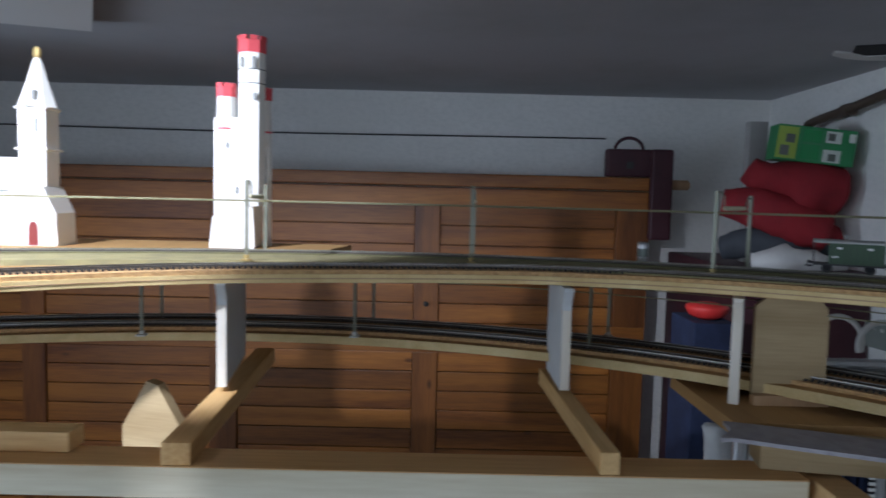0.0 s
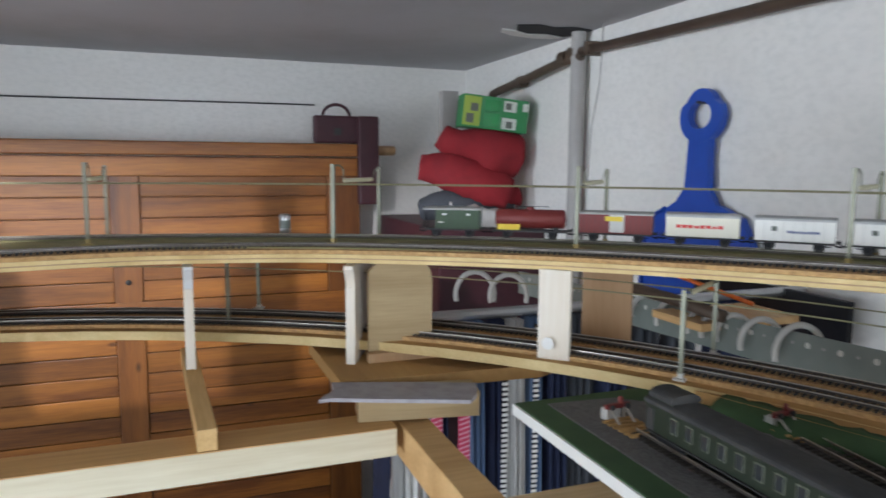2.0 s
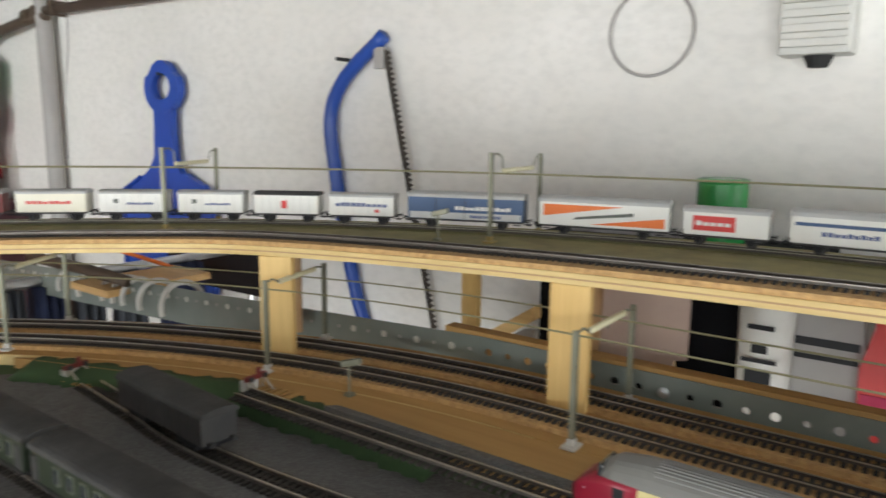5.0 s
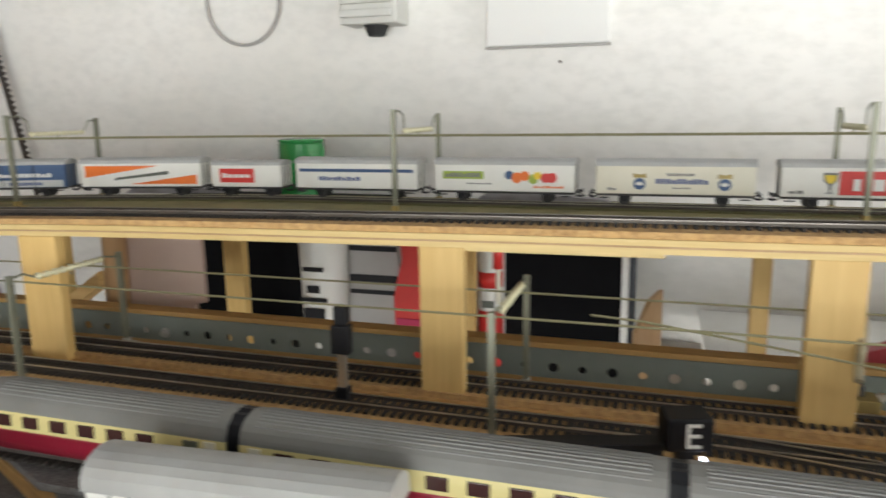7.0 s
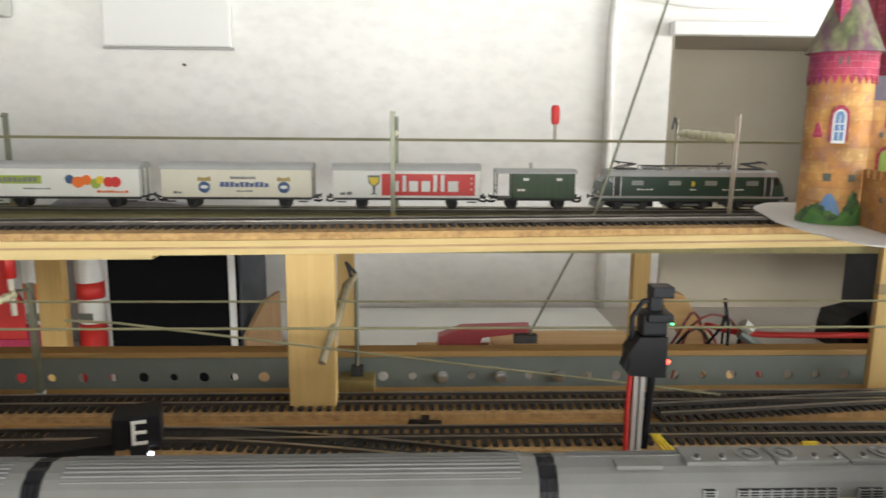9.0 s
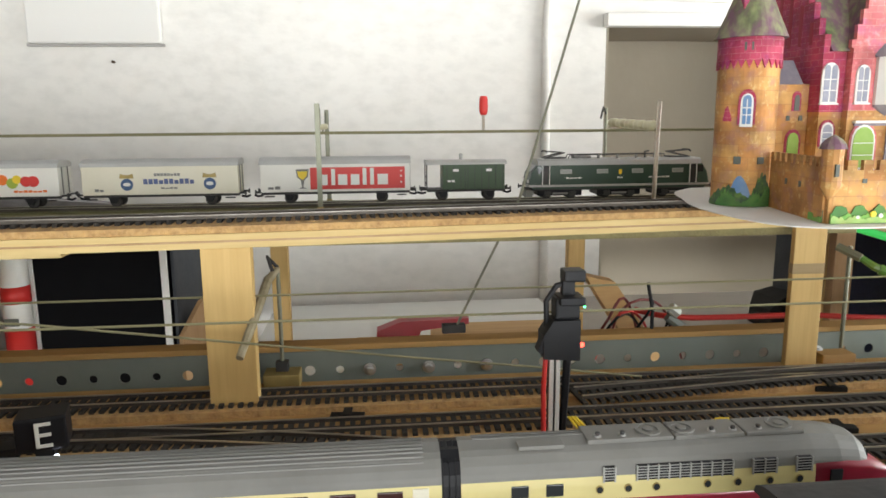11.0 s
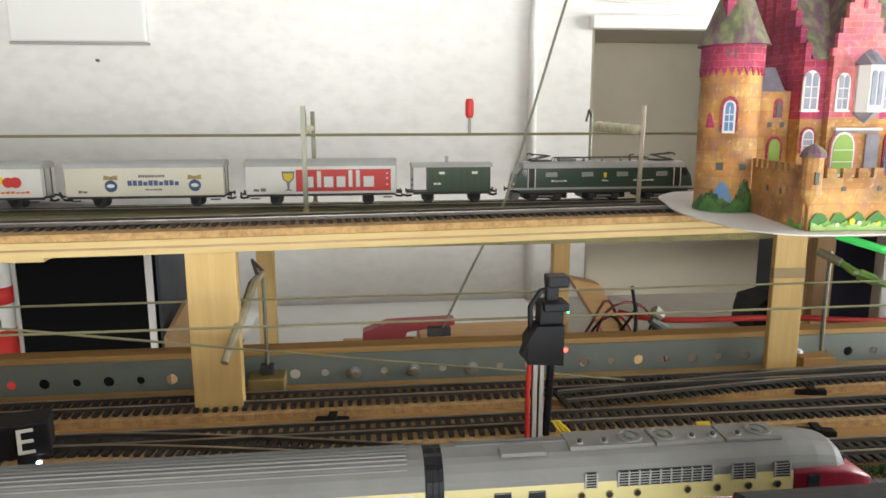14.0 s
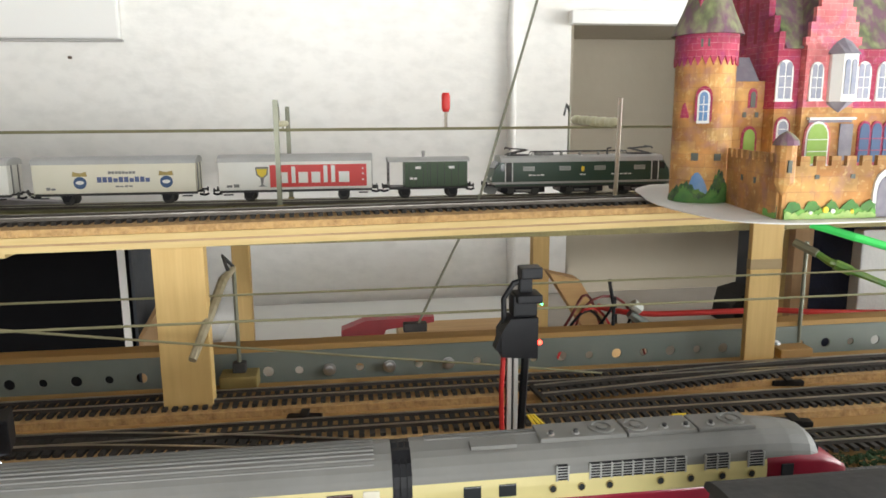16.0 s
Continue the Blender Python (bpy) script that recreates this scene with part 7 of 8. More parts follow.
        if nose1:
            part("door_window", box(-0.0178, -0.0150, a + 0.017, a + 0.027, 0.0205, 0.0284, 0.0004), "coach_trim", c)
        else:
            part("door", box(-0.0175, -0.0150, b - 0.0135, b - 0.006, 0.0188, 0.0290, 0.0004), "cream", c)
    else:
        # machine car: fans, grilles and portholes
        for p0, p1 in ((0.1165, 0.1630), (0.0775, 0.1155), (0.0440, 0.0765)):
            part("roof_panel", box(-0.0082, 0.0085, p0, p1, 0.0420, 0.0443, 0.0006), "roof_grey", c)
        for y in (0.1275, 0.1090, 0.0540):
            f = part("fan", lathe([(0.0070, 0.0440), (0.0068, 0.0450), (0.0052, 0.0450), (0.0050, 0.0442)], (0.0, y, 0), 20), "roof_grey", c)
            part("fan_hub", lathe([(0.0028, 0.0440), (0.0026, 0.0452), (0.0010, 0.0454)], (0.0, y, 0), 12), "roof_grey", f)
        for y in (0.1565, 0.1430, 0.0940, 0.0820, 0.0677):
            part("exhaust", lathe([(0.0012, 0.0440), (0.0012, 0.0462), (0.0004, 0.0463)], (-0.004, y, 0), 10), "dark", c)
            part("exhaust_collar", lathe([(0.0022, 0.0440), (0.0020, 0.0448), (0.0012, 0.0448)], (-0.004, y, 0), 10), "roof_silver", c)
        for y0g, y1g in ((0.1510, 0.1570), (0.0880, 0.1395), (0.0640, 0.0770), (0.0445, 0.0530)):
            g = part("grille", box(-0.01712, -0.0140, y0g, y1g, 0.0272, 0.0345, 0.0003), "black", c)
            k = max(1, round((y1g - y0g) / 0.0058))
            for i in range(k + 1):
                y = y0g + (y1g - y0g) * i / k
                part("grille_bar", box(-0.0175, -0.0163, y - 0.0004, y + 0.0004, 0.0270, 0.0347), "roof_silver", g)
            for z in (0.0283, 0.0297, 0.0311, 0.0325, 0.0339):
                part("grille_slat", box(-0.0174, -0.0163, y0g, y1g, z, z + 0.0004), "roof_silver", g)
        for y in (0.1590, 0.1440, 0.1290, 0.1015, 0.0850, 0.0675, 0.0510):
            r = part("porthole", lathe([(0.0021, -0.0176), (0.0021, -0.0160)], (0, y, 0.0236), 14, axis="x"), "brass", c)
            part("glass", lathe([(0.0016, -0.0178), (0.0016, -0.0174)], (0, y, 0.0236), 14, axis="x"), "window", r)
        for y in (0.178, 0.196):
            part("window", box(-0.01765, -0.0150, y, y + 0.009, 0.0215, 0.0275, 0.0004), "window", c)
        part("roof_hatch", box(-0.0100, -0.0030, 0.176, 0.200, 0.0415, 0.0436, 0.0004), "roof_grey", c)
    for k, y in enumerate((a + 0.025, b - 0.025)):
        bg = part("bogie", box(-0.012, 0.012, y - 0.018, y + 0.018, 0.0020, 0.0060, 0.0008), "black", c)
        for d in (-0.011, 0.011):
            for s in (-1, 1):
                w = new("wheel", wheel_me)
                w.parent = c
                w.matrix_basis = pose(s * 0.0083, y + d, 0.0060, 0, 0, 90 if s < 0 else -90)
    return c




def bellows(y):
    b = tagged(new("gangway_bellows"), "black rubber gangway between two railcar coaches", "gangway", "railcar gangways")
    b.matrix_world = pose(RX, y, RZ, 0, 0, 0)
    for i in range(3):
        s = (0.965, 0.985, 0.965)[i]
        part("fold", loft([(-0.0045 + i * 0.0030, car_skin(s, 0.004, 0.0438)), (-0.0045 + i * 0.0030 + 0.0022, car_skin(s, 0.004, 0.0438))]), "black", b)
    part("inner_sleeve", loft([(-0.0046, car_skin(0.90, 0.005, 0.0425)), (0.0046, car_skin(0.90, 0.005, 0.0425))]), "black", b)


railcar("red and cream railcar end coach with a rounded nose", -0.2480, -0.029, nose1=True)
railcar("cream railcar coach with dark windows and grey ribbed roof", -0.4805, -0.2570)
railcar("cream railcar coach with dark windows and grey ribbed roof", -0.7155, -0.4895)
railcar("railcar power coach with roof fans, grilles and portholes", -0.9365, -0.7245 + 0.0185, nose0=True, style="engine")
for y in (-0.2525, -0.485, -0.720):
    bellows(y)


# ---- stock on the yard tracks ----
def old_coach(label, x, y0, y1, rail, h, hood=None, hw=0.0160, roof="roof_dark", side="coach_green", frames="coach_trim", name="passenger_coach", windows=True, turn=0.0, rise=0.0055):
    n = (y1 - y0)
    c = tagged(new(name), label, "model coach" if windows else "model wagon", "yard stock")
    c.matrix_world = pose(x, (y0 + y1) / 2, rail, 0, 0, turn)
    body = part("body", box(-hw, hw, -n / 2 + 0.002, n / 2 - 0.002, 0.010, h, 0.0006), side, c)
    part("roof", prism(arch_roof(hw, h, rise), -n / 2, n / 2, "y"), roof, c, "dusty dark roof" if roof == "roof_dark" else "grey roof")
    part("underframe", box(-0.012, 0.012, -n / 2 + 0.002, n / 2 - 0.002, 0.0075, 0.010), "black", c)
    if windows:
        k = int((n - 0.03) / 0.0175)
        for i in range(k):
            y = -n / 2 + 0.018 + i * 0.0175
            w = part("window", box(-hw - 0.0006, -hw + 0.0008, y, y + 0.0085, 0.0165, 0.0290, 0.0002), frames, body)
            part("pane", box(-hw - 0.0009, -hw, y + 0.0009, y + 0.0076, 0.0174, 0.0281), "window", w)
        for y in (-n / 2 + 0.005, n / 2 - 0.013):
            part("door", box(-hw - 0.0007, -hw + 0.0008, y, y + 0.0085, 0.0105, 0.0292, 0.0002), "dark", body)
        part("footboard", box(-hw - 0.0010, -hw + 0.004, -n / 2 + 0.004, n / 2 - 0.004, 0.0085, 0.0095), "dark", c)
    else:
        for i in range(1, int(n / 0.011)):
            y = -n / 2 + i * 0.011
            part("side_post", box(-hw - 0.0006, -hw + 0.0004, y, y + 0.0010, 0.0105, h - 0.0005), "dark", body)
    if hood:
        part("raised_hood", prism(arch_roof(hw * 0.86, h + 0.0060, 0.0065), hood[0], hood[1], "y"), roof, c)
        part("hood_side", box(-hw * 0.84, hw * 0.84, hood[0] + 0.001, hood[1] - 0.001, h, h + 0.0060), side, c)
    for s in (-1, 1):
        y = s * (n / 2 - 0.030)
        for d in ((-0.010, 0.010) if n > 0.16 else (0,)):
            for q in (-1, 1):
                w = new("wheel", wheel_me)
                w.parent = c
                w.matrix_basis = pose(q * 0.0083, y + d, 0.0058, 0, 0, 90 if q < 0 else -90)
        part("bogie", box(-0.0135, 0.0135, y - 0.016, y + 0.016, 0.0030, 0.0075, 0.0008), "black", c)
        for q in (-0.010, 0.010):
            w = new("buffer", buffer_me)
            w.parent = c
            w.matrix_basis = pose(q, s * (n / 2 - 0.002), 0.0115, 0, 0, 90 * s)
    return c


YR = 1.4524
old_coach("dark green four-axle coach with a raised roof hood", 0.530, 0.302, 0.520, YR, 0.0330, hood=(0.076, 0.106))
old_coach("dark green four-axle coach on the yard track", 0.530, 0.075, 0.294, YR, 0.0330)
old_coach("low dark closed wagon on the yard track", 0.634, 0.235, 0.375, YR, 0.0330, windows=False, name="closed_wagon", turn=-4.5, side="dark")
old_coach("white wagon with a pale grey roof", 0.6535, -0.3615, -0.2020, YR + 0.0100, 0.0315, windows=False, name="closed_wagon", side="white", roof="roof_silver", turn=4.0, rise=0.0160, hw=0.0168)
old_coach("dark-roofed coach beside the railcar", 0.628, -1.150, -0.842, 1.463, 0.0490, name="closed_wagon", windows=False, side="dark", roof="roof_dark")


def buffer_stop(x, y, z, turn, group="buffer stops"):
    s = empty("buffer_stop", "small model buffer stop with a brown sleeper mat", "buffer stop", group, (x, y, z), turn)
    for i in range(6):
        part("sleeper", box(-0.016, 0.016, -0.040 + i * 0.0075, -0.0365 + i * 0.0075, 0, 0.0024), "board", s)
    part("beam", box(-0.013, 0.013, -0.001, 0.003, 0.012, 0.0165, 0.0006), "brown_red", s)
    for x0 in (-0.0085, 0.0085):
        part("strut", tube([(x0, 0.001, 0.0022), (x0, 0.001, 0.0145), (x0, -0.014, 0.0022)], 0.0012, 6), "rail", s)
        part("buffer", lathe([(0.0026, -0.0045), (0.0026, -0.0030), (0.0012, -0.0028), (0.0012, -0.0008)], (x0, 0, 0.0145), 10, axis="y"), "dark", s)
    part("gravel_box", box(-0.010, 0.006, 0.003, 0.012, 0, 0.0105, 0.001), "grille", s, "white block")
    part("lamp", lathe([(0.0022, 0.0165), (0.0026, 0.0185), (0.0018, 0.0225)], (0.004, 0.001, 0), 10), "brown_red", s)


buffer_stop(0.524, 0.572, 1.4472, 4)
buffer_stop(0.652, 0.505, 1.4472, 8)
buffer_stop(0.722, 0.308, 1.4584, 4)


def model_bush(x, y, z, r, seed):
    """A low bush of many small leaf clumps on short twigs."""
    rnd = random.Random(seed)
    b = empty("model_bush", "small dark green model bush beside the track", "model bush", "model bushes", (x, y, z))
    part("twig", tube([(0, 0, 0), (0.001, 0, r * 0.5), (0, 0.001, r)], [0.0008, 0.0006, 0.0003], 6), "pipe_brown", b)
    bm = bmesh.new()
    for i in range(110):
        a, u, d = rnd.uniform(0, math.tau), rnd.uniform(-0.2, 1), rnd.uniform(0.55, 1) * r
        k = math.sqrt(max(0, 1 - u * u)) * rnd.uniform(0.8, 1.25)
        p = Vector((d * k * math.cos(a), d * k * math.sin(a) * 1.4, max(0.0004, 0.55 * r + d * u * 0.6)))
        q = [p + Vector([rnd.uniform(-1, 1) * r * 0.24 for c in range(3)]) for v in range(4)]
        vs = [bm.verts.new(v) for v in q]
        for f in ((0, 1, 2), (0, 3, 1), (1, 3, 2), (2, 3, 0)):
            bm.faces.new([vs[v] for v in f])
    part("foliage", bm, "bush_green", b, "ragged green foliage")


M["bush_green"] = material("bush_green", (0.035, 0.085, 0.035), 0.9, spots=(0.07, 0.12, 0.04), scale=300, amount=0.8)
for x, y, r in ((0.744, -0.984, 0.0060), (0.741, -0.997, 0.0072), (0.745, -1.011, 0.0064), (0.738, -1.024, 0.0076)):
    model_bush(x, y, 1.4578, r, int(-y * 1000))


# ---- card castle at the end of the straight ----
def arch_shape(y, z, w, h, pointed=True, k=8):
    """Outline of a window with a round or pointed head, from its sill's middle."""
    pts = [(y - w / 2, z), (y + w / 2, z), (y + w / 2, z + h - w * 0.7)]
    for i in range(1, k):
        a = math.pi * i / k
        pts.append((y + w / 2 * math.cos(a), z + h - w * 0.7 + w * (0.72 if pointed else 0.5) * math.sin(a) ** (0.85 if pointed else 1)))
    return pts + [(y - w / 2, z + h - w * 0.7)]


castle = empty("card_castle", "printed card castle of orange stone and red brick with mossy roofs", "card model", at=(0, 0, 0))
TX, TY, TR = 0.9035, -0.9670, 0.0216
tower = part("round_tower", lathe([(TR, 1.5985), (TR, 1.615), (TR + 0.0004, 1.6155), (TR, 1.616), (TR, 1.704)], (TX, TY, 0), 40), "castle_stone", castle, "orange stone round tower")
bm = lathe([(TR + 0.0010, 1.7045), (TR + 0.0010, 1.7215)], (TX, TY, 0), 40)
part("brick_band", bm, "castle_red", tower, "red brick band")
bm = bmesh.new()
for i in range(26):
    a = i * math.tau / 26
    c, s = math.cos(a), math.sin(a)
    m = pose(TX, TY, 0, 0, 0, math.degrees(a))
    prism([(-0.0026, 1.7048), (0.0026, 1.7048), (0.0, 1.6985)], TR - 0.0005, TR + 0.0012, "x", bm, m)
tagged(part("tooth_frieze", bm, "castle_red", tower))
part("cone_roof", lathe([(0.0258, 1.7205), (0.0254, 1.7215), (0.0186, 1.737), (0.0112, 1.756), (0.0055, 1.773), (0.0004, 1.790)], (TX, TY, 0), 32), "castle_roof", tower, "mossy conical roof")
part("dormer", box(TX - 0.012, TX - 0.004, TY + 0.006, TY + 0.013, 1.735, 1.764), "castle_red", tower)


def ring_plate(name, a0, a1, z0, tops, mat, lift=0.0006, parent=None, rad=TR):
    """A thin curved print on the round tower; tops gives the outline's height from one end to the other."""
    bm = bmesh.new()
    k = len(tops) - 1
    cols = []
    for i, z in enumerate(tops):
        a = radians(a0 + (a1 - a0) * i / k)
        cols.append([bm.verts.new((TX + (rad + d) * math.cos(a), TY + (rad + d) * math.sin(a), h)) for d, h in ((0, z0), (lift, z0), (lift, z), (0, z))])
    for p, q in zip(cols, cols[1:]):
        for i in range(4):
            bm.faces.new((p[i], p[(i + 1) % 4], q[(i + 1) % 4], q[i]))
    bm.faces.new(cols[0])
    bm.faces.new(cols[-1][::-1])
    return part(name, bm, mat, parent or tower)


random.seed(11)
# the tower's face to the room looks towards about 152 degrees
ring_plate("painted_sky_arch", 128, 172, 1.599, [1.602, 1.612, 1.6180, 1.6210, 1.6215, 1.6195, 1.616, 1.611, 1.604], "castle_blue", 0.0005)
for k, (a0, a1, base, extra, mat) in enumerate(((70, 182, 0.007, 0.008, "castle_bush"), (166, 240, 0.009, 0.017, "castle_bush"), (104, 164, 0.003, 0.009, "castle_leaf2"), (150, 205, 0.003, 0.008, "castle_leaf2"), (176, 230, 0.004, 0.011, "castle_leaf2"))):
    random.seed(30 + k)
    n = 30
    mid = random.uniform(10, 20)
    ring_plate("bush", a0, a1, 1.5988, [1.5988 + base * math.sin(math.pi * (i + 0.5) / (n + 1)) ** 0.5 + extra * math.exp(-((i - mid) / 7.0) ** 2) * (0.8 + 0.2 * math.sin(i * 2.1)) + 0.0018 * random.random() for i in range(n + 1)], mat, 0.0007 + 0.0004 * k)


def tower_window(ang, z, w, h, pane, trim, small=False):
    m = pose(TX, TY, 0, 0, 0, ang)
    if not small:
        f = part("window_surround", prism(arch_shape(0, z - 0.0005, w + 0.006, h + 0.0045), TR - 0.001, TR + 0.0008, "x", None, m), "castle_red", tower)
        f = part("window_frame", prism(arch_shape(0, z - 0.002, w + 0.0028, h + 0.0032), TR - 0.001, TR + 0.0012, "x", None, m), trim, tower)
        part("pane", prism(arch_shape(0, z, w, h), TR - 0.001, TR + 0.0016, "x", None, m), pane, f)
        for zz in (0.3, 0.55):
            part("bar", box(TR, TR + 0.0019, -w / 2, w / 2, z + h * zz, z + h * zz + 0.0007, m=m), trim, f)
        part("bar", box(TR, TR + 0.0019, -0.0003, 0.0003, z, z + h * 0.85, m=m), trim, f)
    else:
        part("small_window", box(TR - 0.001, TR + 0.0009, -w / 2, w / 2, z, z + h, m=m), "print_grey", tower)


tower_window(153, 1.6590, 0.0058, 0.0205, "castle_blue", "paper")
tower_window(142, 1.6300, 0.0050, 0.0055, "castle_blue", "paper", True)
tower_window(185, 1.6300, 0.0050, 0.0050, "castle_blue", "paper", True)
tower_window(150, 1.7110, 0.0062, 0.0058, "castle_blue", "paper", True)
ring_plate("red_patch", 108, 126, 1.661, [1.663, 1.670, 1.672, 1.668, 1.663], "castle_red", 0.0008)

# main block: end wall towards the tower, long wall towards the room
BX, BX1, BY, BY1 = 0.885, 1.030, -1.013, -1.190
EZ, MZ = 1.7120, 1.6680
part("stone_storey", box(BX, BX1, BY1, BY, 1.5985, MZ), "castle_stone", castle, "orange stone lower storeys")
part("brick_storey", box(BX - 0.0006, BX1, BY1, BY + 0.0006, MZ, EZ), "castle_red", castle, "red brick upper storey")
part("string_course", box(BX - 0.0012, BX1, BY1, BY + 0.0012, MZ - 0.0008, MZ + 0.0006), "castle_red", castle)
RDX, RDZ = 0.955, 1.822
part("main_roof", prism([(BX - 0.004, EZ - 0.002), (RDX, RDZ), (BX1 + 0.002, EZ)], BY1, BY - 0.004, "y"), "castle_roof", castle, "mossy printed roof")
# stepped end gable
pts = [(BX - 0.001, EZ)]
n = 9
for i in range(n):
    x = BX - 0.001 + (RDX - BX) * i / n
    z = EZ + 0.010 + (RDZ - EZ) * i / n
    pts += [(x, z), (BX - 0.001 + (RDX - BX) * (i + 1) / n, z)]
pts += [(RDX + 0.006, RDZ + 0.006)]
for i in range(n - 1, -1, -1):
    x1 = BX1 - (BX1 - RDX) * i / n
    z = EZ + 0.010 + (RDZ - EZ) * i / n
    pts += [(BX1 - (BX1 - RDX) * (i + 1) / n, z), (x1, z)]
pts += [(BX1, EZ)]
part("end_gable", prism(pts, BY - 0.004, BY + 0.0008, "y"), "castle_red", castle, "stepped red brick gable")
# narrow recessed strips of the gable
for i in range(5):
    x = BX + 0.014 + i * 0.014
    part("gable_strip", box(x, x + 0.0035, BY + 0.0005, BY + 0.0013, EZ + 0.004, EZ + 0.020 + i * 0.014), "castle_strip", castle)


def wall_window(y, z, w, h, pane="castle_blue", trim="paper", x=BX, twin=False, surround=None):
    """Window on the long wall."""
    if surround:
        part("window_surround", prism(arch_shape(y, z - 0.0012, w + 0.0055, h + 0.0045), x - 0.0010, x, "x"), surround, castle)
    f = part("window_frame", prism(arch_shape(y, z - 0.0012, w + 0.0024, h + 0.0028), x - 0.0014, x, "x"), trim, castle)
    if twin:
        for s in (-1, 1):
            part("pane", prism(arch_shape(y + s * w * 0.26, z, w * 0.40, h), x - 0.0018, x, "x"), pane, f)
    else:
        part("pane", prism(arch_shape(y, z, w, h), x - 0.0018, x, "x"), pane, f)
    for q in (0.3, 0.6):
        part("bar", box(x - 0.0021, x, y - w / 2, y + w / 2, z + h * q, z + h * q + 0.0006), trim, f)
    part("sill", box(x - 0.0026, x, y - w / 2 - 0.0018, y + w / 2 + 0.0018, z - 0.0022, z - 0.0010), trim, f)


def end_window(xc, z, w, h, pane="castle_blue", trim="paper", y=BY, twin=False):
    """Window on the end wall that faces the tower."""
    f = part("window_frame", prism(arch_shape(xc, z - 0.0012, w + 0.0024, h + 0.0028), y, y + 0.0016, "y"), trim, castle)
    for s in ((-1, 1) if twin else (0,)):
        part("pane", prism(arch_shape(xc + s * w * 0.26, z, w * (0.40 if twin else 0.8), h), y, y + 0.0020, "y"), pane, f)
    part("sill", box(xc - w / 2 - 0.0018, xc + w / 2 + 0.0018, y, y + 0.0026, z - 0.0022, z - 0.0010), trim, f)


end_window(0.925, 1.6830, 0.0060, 0.0130, "castle_strip", "castle_red")
part("small_window", box(0.900, 0.904, BY, BY + 0.0010, 1.650, 1.656), "print_grey", castle)
# bay of the long wall: pink stepped gable above an oriel
GY, GH = -1.0505, 0.0240
bay = part("bay_wall", box(BX - 0.0070, BX, GY - GH + 0.004, GY + GH - 0.004, 1.5985, MZ), "castle_stone", castle)
part("bay_brick", box(BX - 0.0074, BX, GY - GH + 0.004, GY + GH - 0.004, MZ, EZ), "castle_pink", castle, "pink brick bay")
pts = []
for i in range(6):
    y = GY + GH - 0.002 - (GH - 0.004) * i / 6
    z = EZ + 0.0104 * (i + 0.55)
    pts += [(y, z), (y - (GH - 0.004) / 6, z)]
pts = [(GY + GH - 0.002, EZ)] + pts + [(GY + 0.002, EZ + 0.068), (GY - 0.002, EZ + 0.068)]
pts += [(2 * GY - a, b) for a, b in reversed(pts[1:-2])] + [(GY - GH + 0.002, EZ)]
part("bay_gable", prism(pts, BX - 0.0078, BX - 0.0040, "x"), "castle_pink", castle, "pink stepped gable")
part("gable_slit", box(BX - 0.0086, BX - 0.0070, GY - 0.0012, GY + 0.0012, 1.745, 1.757), "castle_red", castle)
part("bay_roof", prism([(GY + GH - 0.004, EZ), (GY, EZ + 0.061), (GY - GH + 0.004, EZ)], BX - 0.0045, RDX - 0.015, "x"), "castle_roof", castle)
ox = BX - 0.0074
wall_window(GY + 0.0115, 1.6745, 0.0082, 0.0240, "castle_pane", "paper", ox, True)
OY = GY - 0.0085
oriel = part("oriel", loft([(OY - 0.0105, [(ox, 1.672), (ox - 0.003, 1.672), (ox - 0.003, 1.706), (ox, 1.706)]), (OY - 0.0055, [(ox, 1.672), (ox - 0.009, 1.672), (ox - 0.009, 1.706), (ox, 1.706)]), (OY + 0.0055, [(ox, 1.672), (ox - 0.009, 1.672), (ox - 0.009, 1.706), (ox, 1.706)]), (OY + 0.0105, [(ox, 1.672), (ox - 0.003, 1.672), (ox - 0.003, 1.706), (ox, 1.706)])]), "paper", castle, "white oriel window")
part("oriel_roof", loft([(OY - 0.0118, [(ox, 1.7055), (ox - 0.004, 1.7055), (ox, 1.7075)]), (OY - 0.0060, [(ox, 1.7055), (ox - 0.0105, 1.7055), (ox, 1.7150)]), (OY + 0.0010, [(ox, 1.7055), (ox - 0.0105, 1.7055), (ox, 1.7180)]), (OY + 0.0060, [(ox, 1.7055), (ox - 0.0105, 1.7055), (ox, 1.7150)]), (OY + 0.0118, [(ox, 1.7055), (ox - 0.004, 1.7055), (ox, 1.7075)])]), "castle_slate", castle)
for d in (-0.0030, 0.0022):
    part("pane", prism(arch_shape(OY + d, 1.677, 0.0036, 0.0245), ox - 0.0097, ox - 0.0089, "x"), "castle_pane", oriel)
part("oriel_foot", loft([(OY - 0.0100, [(ox, 1.6705), (ox - 0.003, 1.672), (ox, 1.672)]), (OY, [(ox, 1.6640), (ox - 0.009, 1.672), (ox, 1.672)]), (OY + 0.0100, [(ox, 1.6705), (ox - 0.003, 1.672), (ox, 1.672)])]), "castle_slate", castle)
part("balcony_ledge", box(ox - 0.004, ox, GY - 0.021, GY + 0.016, 1.6590, 1.6608), "paper", castle, "white ledge")
part("balcony_shadow_band", box(ox - 0.0012, ox, GY - 0.020, GY + 0.015, 1.6570, 1.6588), "castle_slate", castle)
wall_window(GY + 0.0070, 1.6270, 0.0160, 0.0290, "castle_door", "paper", ox, surround="castle_pink")
part("side_pilaster", box(ox - 0.0008, ox, GY - 0.0215, GY - 0.0110, 1.6290, 1.6560), "castle_slate", castle)
